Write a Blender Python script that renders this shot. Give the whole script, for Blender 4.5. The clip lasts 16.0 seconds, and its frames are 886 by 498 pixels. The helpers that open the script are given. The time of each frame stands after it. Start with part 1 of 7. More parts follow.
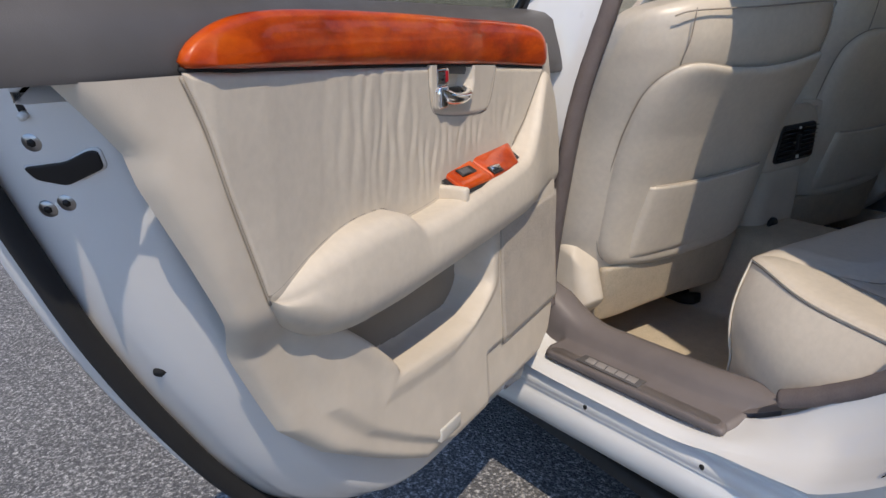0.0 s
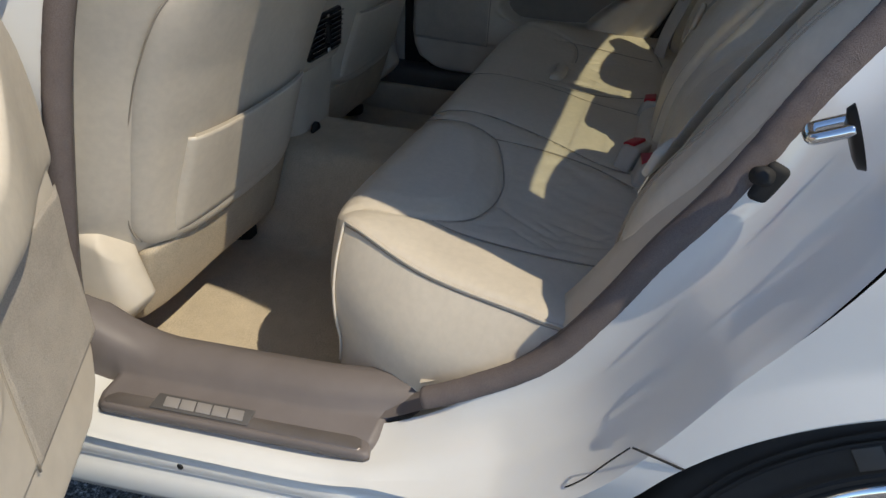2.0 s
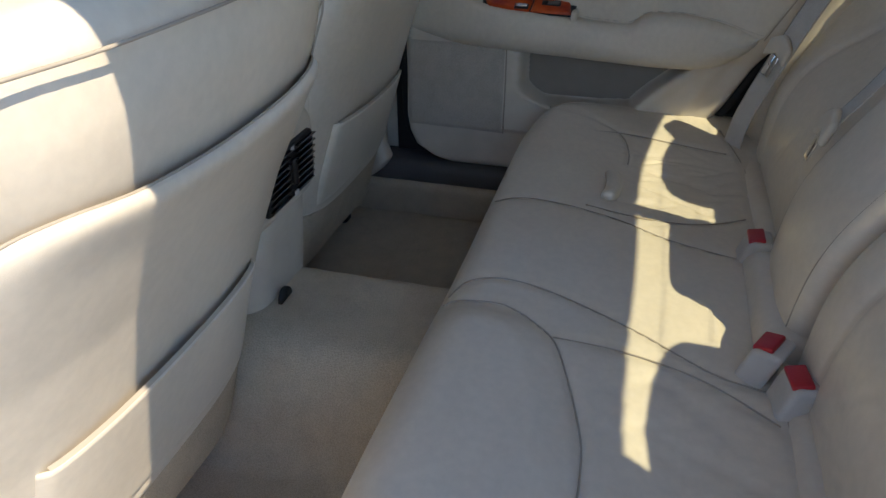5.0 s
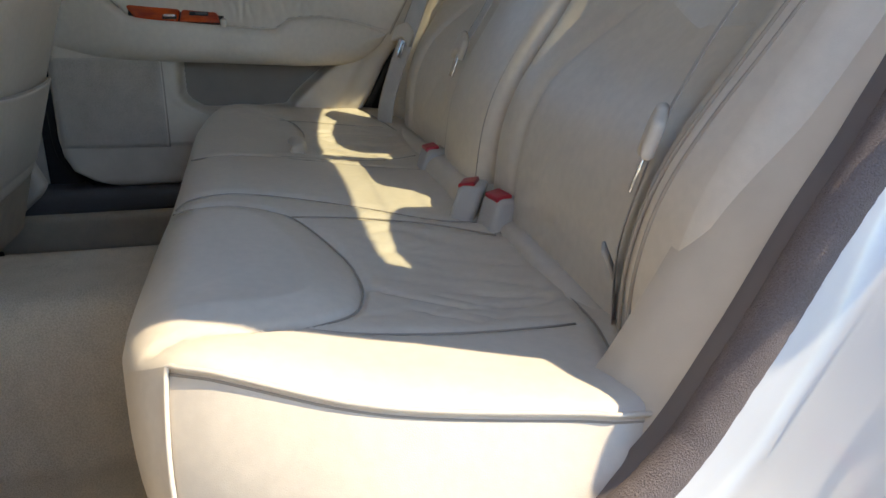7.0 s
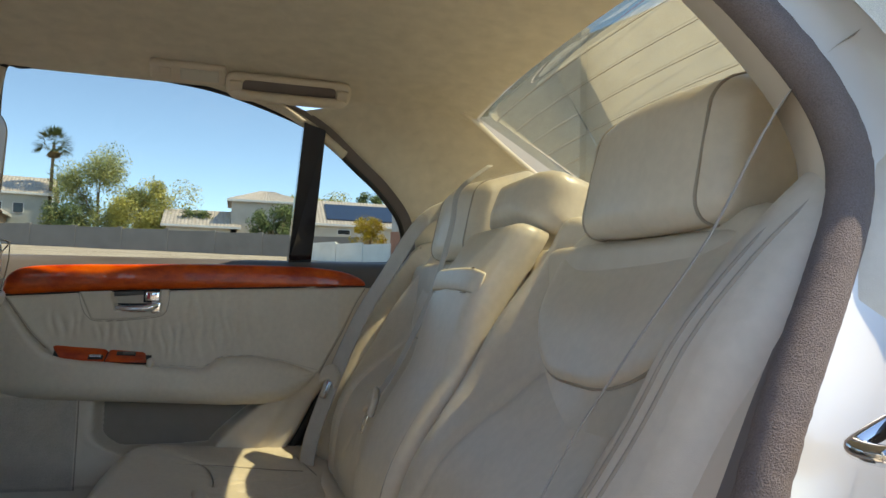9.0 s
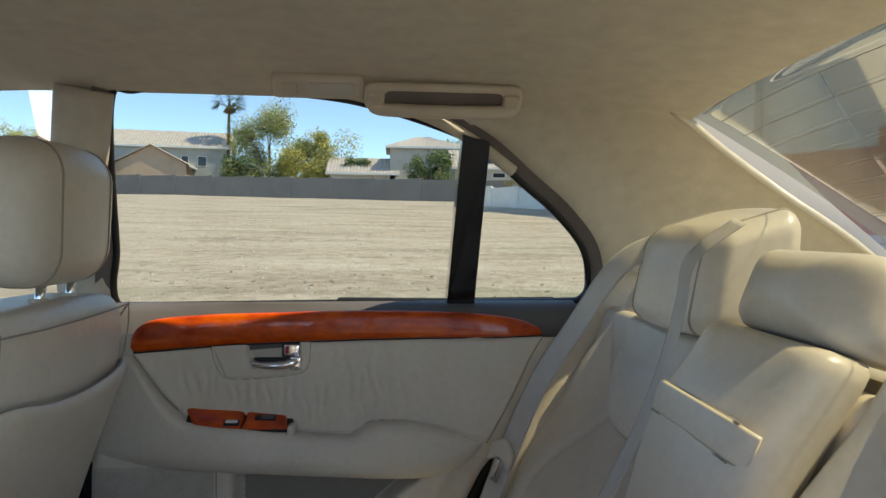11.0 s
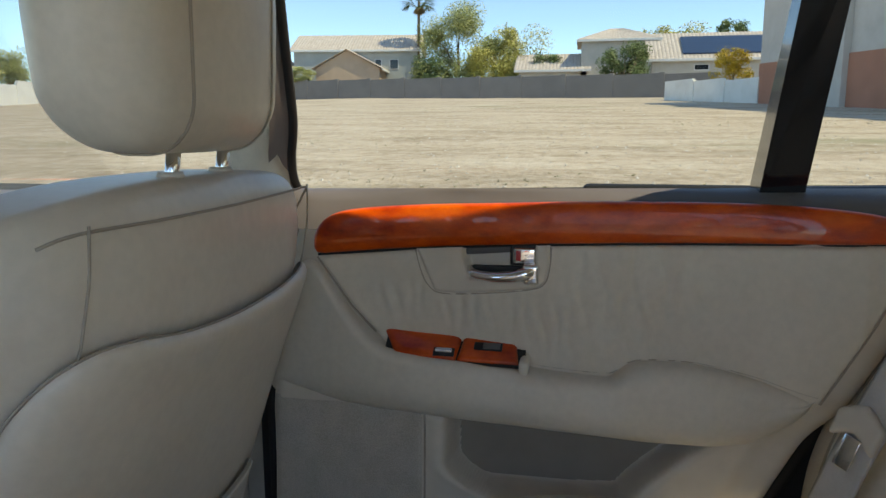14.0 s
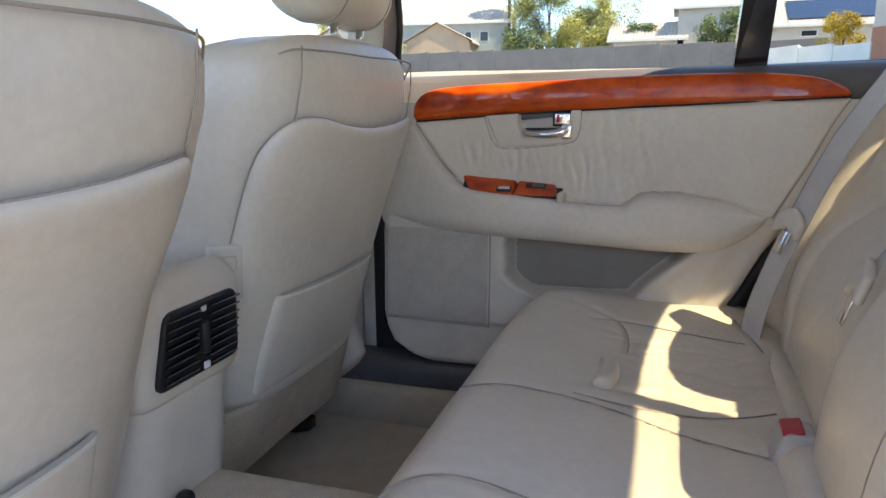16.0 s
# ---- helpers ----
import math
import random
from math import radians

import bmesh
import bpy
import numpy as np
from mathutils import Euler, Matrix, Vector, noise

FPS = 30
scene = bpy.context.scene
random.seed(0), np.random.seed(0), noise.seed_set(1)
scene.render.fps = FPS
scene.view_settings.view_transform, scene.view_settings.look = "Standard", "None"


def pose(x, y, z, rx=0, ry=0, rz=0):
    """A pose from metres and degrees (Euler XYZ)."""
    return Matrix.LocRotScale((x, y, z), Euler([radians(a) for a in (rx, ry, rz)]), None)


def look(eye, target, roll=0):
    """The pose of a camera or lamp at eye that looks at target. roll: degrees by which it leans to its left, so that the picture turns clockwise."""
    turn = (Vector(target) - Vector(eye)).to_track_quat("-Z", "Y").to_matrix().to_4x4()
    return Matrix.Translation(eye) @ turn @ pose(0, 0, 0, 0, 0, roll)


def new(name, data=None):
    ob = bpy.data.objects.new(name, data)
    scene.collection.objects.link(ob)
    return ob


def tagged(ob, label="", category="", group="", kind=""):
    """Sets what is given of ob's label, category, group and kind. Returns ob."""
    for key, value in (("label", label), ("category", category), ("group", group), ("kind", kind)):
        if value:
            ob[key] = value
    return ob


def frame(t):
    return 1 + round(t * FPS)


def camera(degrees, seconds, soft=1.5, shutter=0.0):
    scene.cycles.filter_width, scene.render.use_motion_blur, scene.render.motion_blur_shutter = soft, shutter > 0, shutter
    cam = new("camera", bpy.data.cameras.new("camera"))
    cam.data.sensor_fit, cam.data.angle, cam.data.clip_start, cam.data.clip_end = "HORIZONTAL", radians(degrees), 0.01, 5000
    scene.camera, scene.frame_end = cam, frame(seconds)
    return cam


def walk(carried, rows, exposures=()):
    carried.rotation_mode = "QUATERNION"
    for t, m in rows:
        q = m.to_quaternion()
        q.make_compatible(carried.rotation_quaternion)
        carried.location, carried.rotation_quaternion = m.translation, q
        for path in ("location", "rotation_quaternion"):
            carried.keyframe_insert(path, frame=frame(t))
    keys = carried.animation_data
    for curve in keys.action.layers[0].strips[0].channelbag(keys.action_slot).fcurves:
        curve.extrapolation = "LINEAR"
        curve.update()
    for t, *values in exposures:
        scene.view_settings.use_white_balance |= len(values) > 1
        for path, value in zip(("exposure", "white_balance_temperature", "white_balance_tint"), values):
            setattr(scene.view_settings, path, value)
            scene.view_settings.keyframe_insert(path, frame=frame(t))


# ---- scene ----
cam = camera(63.5, 16.0)
PATH = [
    (0, (-1.618, -0.735, 0.998), (-0.632, 0.884, 0.36), -2.7),
    (0.5, (-1.58, -0.733, 0.949), (-0.33, 0.654, 0.233), -2.8),
    (1, (-1.462, -0.612, 0.969), (0.053, 0.374, 0.114), -1.7),
    (1.5, (-1.405, -0.466, 1.004), (0.225, 0.178, 0.041), 0.6),
    (2, (-1.356, -0.406, 1.052), (0.283, 0.079, 0.013), 2.6),
    (2.5, (-1.266, -0.373, 1.088), (0.355, 0.143, 0.037), 3.4),
    (3, (-1.114, -0.371, 1.123), (0.51, 0.249, 0.135), 3.2),
    (3.2, (-1.057, -0.376, 1.119), (0.576, 0.319, 0.198), 2.4),
    (5.3, (-0.852, -0.184, 1.061), (0.803, 0.179, -0.003), -1.3),
    (5.5, (-0.86, -0.176, 1.005), (0.797, 0.067, -0.088), -1.0),
    (6, (-0.9, -0.156, 0.925), (0.786, -0.211, -0.148), 0.8),
    (6.5, (-0.983, -0.145, 0.873), (0.778, -0.444, -0.026), 1.5),
    (7, (-1.049, -0.106, 0.817), (0.772, -0.582, 0.141), 0.7),
    (7.5, (-1.137, -0.112, 0.8), (0.73, -0.688, 0.375), -0.3),
    (8, (-1.137, -0.133, 0.822), (0.761, -0.733, 0.631), 0.3),
    (8.5, (-1.103, -0.17, 0.855), (0.805, -0.768, 0.843), 1.3),
    (9, (-1.037, -0.22, 0.917), (0.88, -0.777, 1.041), 1.5),
    (9.2, (-0.996, -0.249, 0.955), (0.924, -0.781, 1.127), 1.5),
    (11.3, (-0.627, -0.233, 1.128), (1.368, -0.298, 1.008), 0.8),
    (11.5, (-0.586, -0.218, 1.125), (1.402, -0.305, 0.921), 0.9),
    (12, (-0.424, -0.232, 1.094), (1.546, -0.412, 0.796), 0.9),
    (12.5, (-0.278, -0.266, 1.076), (1.682, -0.543, 0.789), 1.2),
    (13, (-0.23, -0.228, 1.058), (1.744, -0.383, 0.776), 1.5),
    (13.5, (-0.234, -0.185, 1.06), (1.737, -0.034, 0.758), 0.8),
    (14, (-0.259, -0.119, 1.062), (1.678, 0.256, 0.736), -0.1),
    (14.5, (-0.322, -0.123, 1.048), (1.583, 0.393, 0.726), -0.8),
    (15, (-0.446, -0.152, 1.03), (1.439, 0.43, 0.702), -1.2),
    (15.5, (-0.613, -0.176, 1.009), (1.269, 0.399, 0.649), -1.1),
    (16, (-0.682, -0.256, 0.921), (1.183, 0.352, 0.527), -0.5),
]
walk(cam, [(t, look(eye, target, roll)) for t, eye, target, roll in PATH],
     [(0, 0.94, 7500, 13), (0.5, 0.90, 7700, 7), (1.5, 1.00, 7800, 6), (2.5, 1.07, 7800, 7), (3, 1.22, 7700, 7), (5.5, 2.33, 7950, 9), (6, 2.46, 8300, 9), (6.5, 2.36, 8350, 9), (7, 2.24, 8350, 8), (7.5, 1.91, 8650, 7), (8, 1.90, 8900, 6), (9, 1.96, 9050, 7), (11.5, 1.94, 8250, 8), (12, 2.01, 8300, 8), (12.5, 1.98, 8350, 9), (13.5, 2.14, 8550, 9), (14.5, 1.91, 8750, 9), (15, 2.11, 8650, 10), (15.5, 2.07, 8500, 11), (16, 2.95, 8400, 15)])


# ---- world, sun, exposure ----
SUN = Vector((-0.205, -0.65, 1.0)).normalized()
world = bpy.data.worlds.new("world")
scene.world = world
world.use_nodes = True
wn = world.node_tree
sky = wn.nodes.new("ShaderNodeTexSky")
sky.sky_type = "NISHITA"
sky.sun_disc = False
sky.sun_elevation = math.asin(SUN.z)
sky.sun_rotation = math.atan2(SUN.x, SUN.y)
sky.altitude = 1500
sky.air_density, sky.dust_density, sky.ozone_density = 0.75, 0.0, 6.0
wn.nodes["Background"].inputs["Strength"].default_value = 0.145
wn.links.new(sky.outputs["Color"], wn.nodes["Background"].inputs["Color"])
sun_data = bpy.data.lights.new("sun", "SUN")
sun_data.energy, sun_data.angle, sun_data.color = 1.68, radians(0.53), (1.0, 0.95, 0.87)
sun_ob = new("sun", sun_data)
sun_ob.matrix_world = look(SUN * 50, (0, 0, 0))


# ---- materials ----
def material(name, colour, rough=0.5, metal=0.0, coat=0.0, spec=0.5):
    m = bpy.data.materials.new(name)
    m.use_nodes = True
    b = m.node_tree.nodes["Principled BSDF"]
    b.inputs["Base Color"].default_value = (*colour, 1)
    b.inputs["Roughness"].default_value = rough
    b.inputs["Metallic"].default_value = metal
    b.inputs["Coat Weight"].default_value = coat
    b.inputs["Coat Roughness"].default_value = 0.04
    b.inputs["Specular IOR Level"].default_value = spec
    return m


def coords(m, stretch=(1, 1, 1)):
    t = m.node_tree
    tc = t.nodes.new("ShaderNodeTexCoord")
    mp = t.nodes.new("ShaderNodeMapping")
    mp.inputs["Scale"].default_value = stretch
    t.links.new(tc.outputs["Object"], mp.inputs["Vector"])
    return mp.outputs["Vector"]


def noise_tex(m, scale, detail=3.0, rough=0.55, stretch=(1, 1, 1)):
    n = m.node_tree.nodes.new("ShaderNodeTexNoise")
    n.inputs["Scale"].default_value = scale
    n.inputs["Detail"].default_value = detail
    n.inputs["Roughness"].default_value = rough
    m.node_tree.links.new(coords(m, stretch), n.inputs["Vector"])
    return n.outputs["Fac"]


def voro_tex(m, scale, feature="F1", stretch=(1, 1, 1), out="Distance"):
    n = m.node_tree.nodes.new("ShaderNodeTexVoronoi")
    n.feature = feature
    n.inputs["Scale"].default_value = scale
    m.node_tree.links.new(coords(m, stretch), n.inputs["Vector"])
    return n.outputs[out]


def ramp(m, fac, stops):
    r = m.node_tree.nodes.new("ShaderNodeValToRGB")
    e = r.color_ramp.elements
    while len(e) < len(stops):
        e.new(0.5)
    for el, (p, c) in zip(e, stops):
        el.position = p
        el.color = (*c, 1) if len(c) == 3 else c
    m.node_tree.links.new(fac, r.inputs["Fac"])
    return r.outputs["Color"]


def mix(m, fac, a, b, mode="MIX"):
    n = m.node_tree.nodes.new("ShaderNodeMix")
    n.data_type, n.blend_type = "RGBA", mode
    for value, slot in ((fac, 0), (a, 6), (b, 7)):
        if isinstance(value, (int, float)):
            n.inputs[slot].default_value = value
        elif isinstance(value, tuple):
            n.inputs[slot].default_value = (*value, 1)
        else:
            m.node_tree.links.new(value, n.inputs[slot])
    return n.outputs[2]


def colour_in(m, socket):
    m.node_tree.links.new(socket, m.node_tree.nodes["Principled BSDF"].inputs["Base Color"])


def rough_in(m, fac, lo, hi):
    n = m.node_tree.nodes.new("ShaderNodeMapRange")
    n.inputs["To Min"].default_value, n.inputs["To Max"].default_value = lo, hi
    m.node_tree.links.new(fac, n.inputs["Value"])
    m.node_tree.links.new(n.outputs["Result"], m.node_tree.nodes["Principled BSDF"].inputs["Roughness"])


def bump_in(m, pairs):
    t = m.node_tree
    last = None
    for fac, strength, dist in pairs:
        b = t.nodes.new("ShaderNodeBump")
        b.inputs["Strength"].default_value = strength
        b.inputs["Distance"].default_value = dist
        t.links.new(fac, b.inputs["Height"])
        if last:
            t.links.new(last, b.inputs["Normal"])
        last = b.outputs["Normal"]
    t.links.new(last, t.nodes["Principled BSDF"].inputs["Normal"])


def tone(c, k):
    return tuple(min(1.0, v * k) for v in c)


def leather(name, c, rough=0.31):
    m = material(name, c, rough, spec=0.5)
    big = noise_tex(m, 7, 4)
    fine = noise_tex(m, 90, 3)
    col = ramp(m, big, [(0.3, tone(c, 0.9)), (0.7, tone(c, 1.06))])
    colour_in(m, mix(m, 0.35, col, ramp(m, fine, [(0.35, tone(c, 0.88)), (0.65, tone(c, 1.05))])))
    rough_in(m, big, rough - 0.06, rough + 0.1)
    grain = voro_tex(m, 650, "DISTANCE_TO_EDGE")
    bump_in(m, [(grain, 0.18, 0.0006), (noise_tex(m, 45, 3), 0.12, 0.002), (noise_tex(m, 12, 2), 0.12, 0.006)])
    return m


def cloth(name, c, scale=900, fuzz=0.5):
    m = material(name, c, 0.92, spec=0.15)
    col = ramp(m, noise_tex(m, 30, 5), [(0.3, tone(c, 0.82)), (0.7, tone(c, 1.1))])
    colour_in(m, mix(m, 0.5, col, ramp(m, noise_tex(m, scale, 2), [(0.35, tone(c, 0.7)), (0.65, tone(c, 1.15))])))
    bump_in(m, [(noise_tex(m, scale, 2), fuzz, 0.002)])
    return m


def plastic(name, c, rough=0.55, grain=900):
    m = material(name, c, rough, spec=0.4)
    colour_in(m, ramp(m, noise_tex(m, 14, 4), [(0.3, tone(c, 0.9)), (0.7, tone(c, 1.06))]))
    rough_in(m, noise_tex(m, 25, 3), rough - 0.08, rough + 0.1)
    bump_in(m, [(noise_tex(m, grain, 2), 0.15, 0.0008)])
    return m


TAN = (0.655, 0.582, 0.483)
M_LEATHER = leather("beige_leather", TAN)
M_DOORSKIN = leather("beige_door_leather", (0.64, 0.57, 0.472), 0.5)
M_VINYL = plastic("beige_plastic", (0.62, 0.55, 0.457), 0.5, 700)
M_SEAM = material("seam_thread", (0.36, 0.31, 0.25), 0.8)
M_CARPET = cloth("beige_carpet", (0.57, 0.482, 0.365), 500, 0.9)
M_HEADLINER = cloth("headliner_cloth", (0.64, 0.585, 0.49), 1200, 0.25)
M_TAUPE = plastic("taupe_plastic", (0.165, 0.142, 0.136), 0.5, 800)
M_UPPER = plastic("grey_upper_trim", (0.105, 0.1, 0.1), 0.42, 800)
M_FUZZ = cloth("taupe_felt", (0.2, 0.166, 0.158), 900, 0.9)
M_BELT = cloth("belt_webbing", (0.54, 0.51, 0.47), 1400, 0.3)
M_MESH = cloth("speaker_cloth", (0.5, 0.445, 0.38), 700, 0.6)
M_CHROME = material("chrome", (0.78, 0.78, 0.78), 0.07, 1.0)
M_STEEL = material("bolt_steel", (0.45, 0.45, 0.45), 0.35, 1.0)
M_BLACK = plastic("black_plastic", (0.012, 0.012, 0.013), 0.4, 900)
M_GLOSS = material("gloss_black_trim", (0.01, 0.01, 0.012), 0.15, coat=0.5)
M_RUBBER = plastic("black_rubber", (0.02, 0.02, 0.021), 0.75, 400)
M_TYREMARK = plastic("raised_tyre_rubber", (0.06, 0.06, 0.061), 0.5, 300)
M_RED = material("red_button", (0.42, 0.012, 0.022), 0.35)
M_PLATE = plastic("brushed_dark_metal", (0.3, 0.265, 0.25), 0.34, 900)
M_PLATE.node_tree.nodes["Principled BSDF"].inputs["Metallic"].default_value = 0.75
M_GREYBAR = material("embossed_metal", (0.5, 0.47, 0.46), 0.35, 0.6)
# darker lining; the tone also takes in part of the pocket's shade
M_POCKET = plastic("shaded_pocket_lining", (0.25, 0.218, 0.183), 0.6, 700)
M_MARK = material("pale_marking", (0.6, 0.6, 0.6), 0.6)
M_LENS = material("ribbed_lens", (0.55, 0.53, 0.48), 0.35)

M_PAINT = material("white_pearl_paint", (0.82, 0.815, 0.8), 0.28, coat=1.0)
colour_in(M_PAINT, ramp(M_PAINT, noise_tex(M_PAINT, 5, 4), [(0.3, (0.7, 0.697, 0.685)), (0.7, (0.76, 0.757, 0.745))]))
rough_in(M_PAINT, noise_tex(M_PAINT, 22, 5), 0.22, 0.42)
bump_in(M_PAINT, [(noise_tex(M_PAINT, 9, 2), 0.04, 0.003)])

M_WOOD = material("burl_wood_lacquer", (0.5, 0.07, 0.006), 0.35, coat=0.55, spec=0.25)
w1 = noise_tex(M_WOOD, 9, 8, 0.65, (1, 1, 2.2))
w2 = noise_tex(M_WOOD, 38, 5, 0.6, (1, 0.7, 1.5))
wcol = ramp(M_WOOD, w1, [(0.3, (0.09, 0.005, 0.001)), (0.41, (0.36, 0.026, 0.002)), (0.54, (0.62, 0.07, 0.003)), (0.72, (0.8, 0.15, 0.008))])
colour_in(M_WOOD, mix(M_WOOD, 0.3, wcol, ramp(M_WOOD, w2, [(0.35, (0.3, 0.02, 0.002)), (0.65, (0.72, 0.12, 0.006))])))

M_ASPHALT = material("asphalt", (0.07, 0.07, 0.072), 0.9)
acol = ramp(M_ASPHALT, noise_tex(M_ASPHALT, 130, 5, 0.7), [(0.36, (0.03, 0.03, 0.032)), (0.52, (0.14, 0.138, 0.136)), (0.64, (0.62, 0.6, 0.57))])
colour_in(M_ASPHALT, mix(M_ASPHALT, 0.22, acol, ramp(M_ASPHALT, noise_tex(M_ASPHALT, 2.5, 5), [(0.3, (0.11, 0.11, 0.112)), (0.7, (0.2, 0.197, 0.19))])))
bump_in(M_ASPHALT, [(voro_tex(M_ASPHALT, 150), 0.7, 0.006)])

M_DIRT = material("dry_gravel_dirt", (0.4, 0.32, 0.23), 0.95)
d1 = ramp(M_DIRT, noise_tex(M_DIRT, 0.8, 7, 0.65, (1, 0.3, 1)), [(0.36, (0.34, 0.25, 0.165)), (0.5, (0.62, 0.49, 0.35)), (0.64, (0.78, 0.66, 0.51))])
d2 = ramp(M_DIRT, noise_tex(M_DIRT, 4, 7, 0.75), [(0.36, (0.3, 0.22, 0.14)), (0.5, (0.58, 0.47, 0.35)), (0.7, (0.8, 0.7, 0.57))])
dirt = mix(M_DIRT, 0.5, d1, d2)
grassy = ramp(M_DIRT, noise_tex(M_DIRT, 0.22, 7, 0.7, (1, 0.3, 1)), [(0.55, (0, 0, 0)), (0.67, (0.7, 0.7, 0.7))])
colour_in(M_DIRT, mix(M_DIRT, grassy, dirt, (0.29, 0.285, 0.16)))
bump_in(M_DIRT, [(noise_tex(M_DIRT, 5, 6, 0.7), 0.6, 0.12), (voro_tex(M_DIRT, 18), 0.4, 0.03)])


def stucco(name, c):
    m = material(name, c, 0.9, spec=0.2)
    colour_in(m, ramp(m, noise_tex(m, 0.8, 6, 0.6), [(0.3, tone(c, 0.86)), (0.7, tone(c, 1.06))]))
    bump_in(m, [(noise_tex(m, 30, 4), 0.4, 0.01)])
    return m


M_BLOCK = stucco("grey_block", (0.24, 0.225, 0.215))
M_WHITEWALL = stucco("white_block", (0.82, 0.8, 0.75))
M_STUCCO = stucco("pale_stucco", (0.55, 0.51, 0.45))
M_STUCCO2 = stucco("grey_green_stucco", (0.45, 0.47, 0.44))
M_STUCCO3 = stucco("peach_stucco", (0.55, 0.4, 0.29))
M_PINK = stucco("terracotta_stucco", (0.5, 0.23, 0.155))
M_BEIGEWALL = stucco("beige_stucco", (0.6, 0.55, 0.5))
M_TILE = material("roof_tile", (0.5, 0.42, 0.34), 0.85)
colour_in(M_TILE, mix(M_TILE, 0.5, ramp(M_TILE, noise_tex(M_TILE, 1.6, 5, 0.7), [(0.3, (0.42, 0.34, 0.28)), (0.7, (0.7, 0.61, 0.53))]),
                      ramp(M_TILE, noise_tex(M_TILE, 7, 3, 0.7), [(0.35, (0.34, 0.26, 0.2)), (0.65, (0.8, 0.71, 0.62))])))
M_SOLAR = material("solar_glass", (0.02, 0.035, 0.07), 0.12, coat=1.0)
M_FRAMEW = material("white_window_frame", (0.7, 0.7, 0.68), 0.5)
M_DARKGLASS = material("dark_window_glass", (0.02, 0.025, 0.03), 0.06)
M_BARK = stucco("bark", (0.2, 0.15, 0.1))
M_PALMBARK = stucco("palm_bark", (0.24, 0.17, 0.11))


def leaf(name, c, c2):
    m = material(name, c, 0.6, spec=0.3)
    g = m.node_tree.nodes.new("ShaderNodeNewGeometry")
    colour_in(m, ramp(m, g.outputs["Random Per Island"], [(0.0, c), (1.0, c2)]))
    m.node_tree.nodes["Principled BSDF"].inputs["Transmission Weight"].default_value = 0.0
    return m


M_LEAF_OLIVE = leaf("olive_leaves", (0.24, 0.26, 0.085), (0.45, 0.44, 0.17))
M_LEAF_YELLOW = leaf("yellow_green_leaves", (0.37, 0.35, 0.08), (0.6, 0.52, 0.16))
M_LEAF_GREEN = leaf("dark_green_leaves", (0.09, 0.13, 0.045), (0.22, 0.27, 0.1))
M_LEAF_GOLD = leaf("golden_leaves", (0.4, 0.26, 0.02), (0.55, 0.38, 0.04))
M_LEAF_PALM = leaf("palm_leaves", (0.07, 0.1, 0.035), (0.17, 0.19, 0.07))
M_LEAF_DRY = leaf("dry_fronds", (0.22, 0.15, 0.08), (0.36, 0.25, 0.13))
M_WEED = leaf("dry_weeds", (0.36, 0.35, 0.19), (0.52, 0.47, 0.3))
M_STONE = leaf("pale_stones", (0.42, 0.36, 0.29), (0.72, 0.65, 0.56))


def glass(name, tint, gloss=1.0):
    m = bpy.data.materials.new(name)
    m.use_nodes = True
    t = m.node_tree
    t.nodes.clear()
    out = t.nodes.new("ShaderNodeOutputMaterial")
    tr = t.nodes.new("ShaderNodeBsdfTransparent")
    tr.inputs["Color"].default_value = (*tint, 1)
    gl = t.nodes.new("ShaderNodeBsdfGlossy")
    gl.inputs["Roughness"].default_value = 0.02
    fr = t.nodes.new("ShaderNodeFresnel")
    fr.inputs["IOR"].default_value = 1.45
    mu = t.nodes.new("ShaderNodeMath")
    mu.operation = "MULTIPLY"
    mu.inputs[1].default_value = gloss
    mx = t.nodes.new("ShaderNodeMixShader")
    t.links.new(fr.outputs["Fac"], mu.inputs[0])
    t.links.new(mu.outputs["Value"], mx.inputs["Fac"])
    t.links.new(tr.outputs["BSDF"], mx.inputs[1])
    t.links.new(gl.outputs["BSDF"], mx.inputs[2])
    t.links.new(mx.outputs["Shader"], out.inputs["Surface"])
    return m


M_GLASS = glass("window_glass", (0.45, 0.505, 0.485), 0.25)
M_REARGLASS = glass("rear_window_glass", (0.78, 0.8, 0.73), 0.5)


# ---- mesh helpers ----
def lettering(name, text, size, matrix, mat, parent):
    """Words in the built-in font as a thin mesh, centred on matrix."""
    cu = bpy.data.curves.new(name, "FONT")
    cu.body = text
    cu.size = size
    cu.align_x = "CENTER"
    cu.align_y = "CENTER"
    cu.extrude = 0.0002
    cu.resolution_u = 2
    tmp = bpy.data.objects.new(name, cu)
    me = bpy.data.meshes.new_from_object(tmp)
    bpy.data.objects.remove(tmp)
    bpy.data.curves.remove(cu)
    me.transform(matrix)
    me.materials.clear()
    me.materials.append(mat)
    ob = new(name, me)
    ob.parent = parent
    return ob



def put(name, vf, mat, parent=None, label="", smooth=True, flip=False):
    verts, faces = vf
    me = bpy.data.meshes.new(name)
    if flip:
        faces = [tuple(reversed(f)) for f in faces]
    me.from_pydata([tuple(map(float, v)) for v in verts], [], [tuple(f) for f in faces])
    me.validate()
    if smooth:
        me.polygons.foreach_set("use_smooth", [True] * len(me.polygons))
    me.materials.append(mat)
    me.update()
    ob = new(name, me)
    if parent:
        ob.parent = parent
    if label:
        ob["label"] = label
    return ob


def base(name, label, category, at=(0, 0, 0), group="", kind="", matrix=None):
    e = new(name)
    e.matrix_world = matrix if matrix else Matrix.Translation(at)
    e.empty_display_size = 0.05
    return tagged(e, label, category, group, kind)


def moved(vf, m):
    return [tuple(m @ Vector(p)) for p in vf[0]], vf[1]


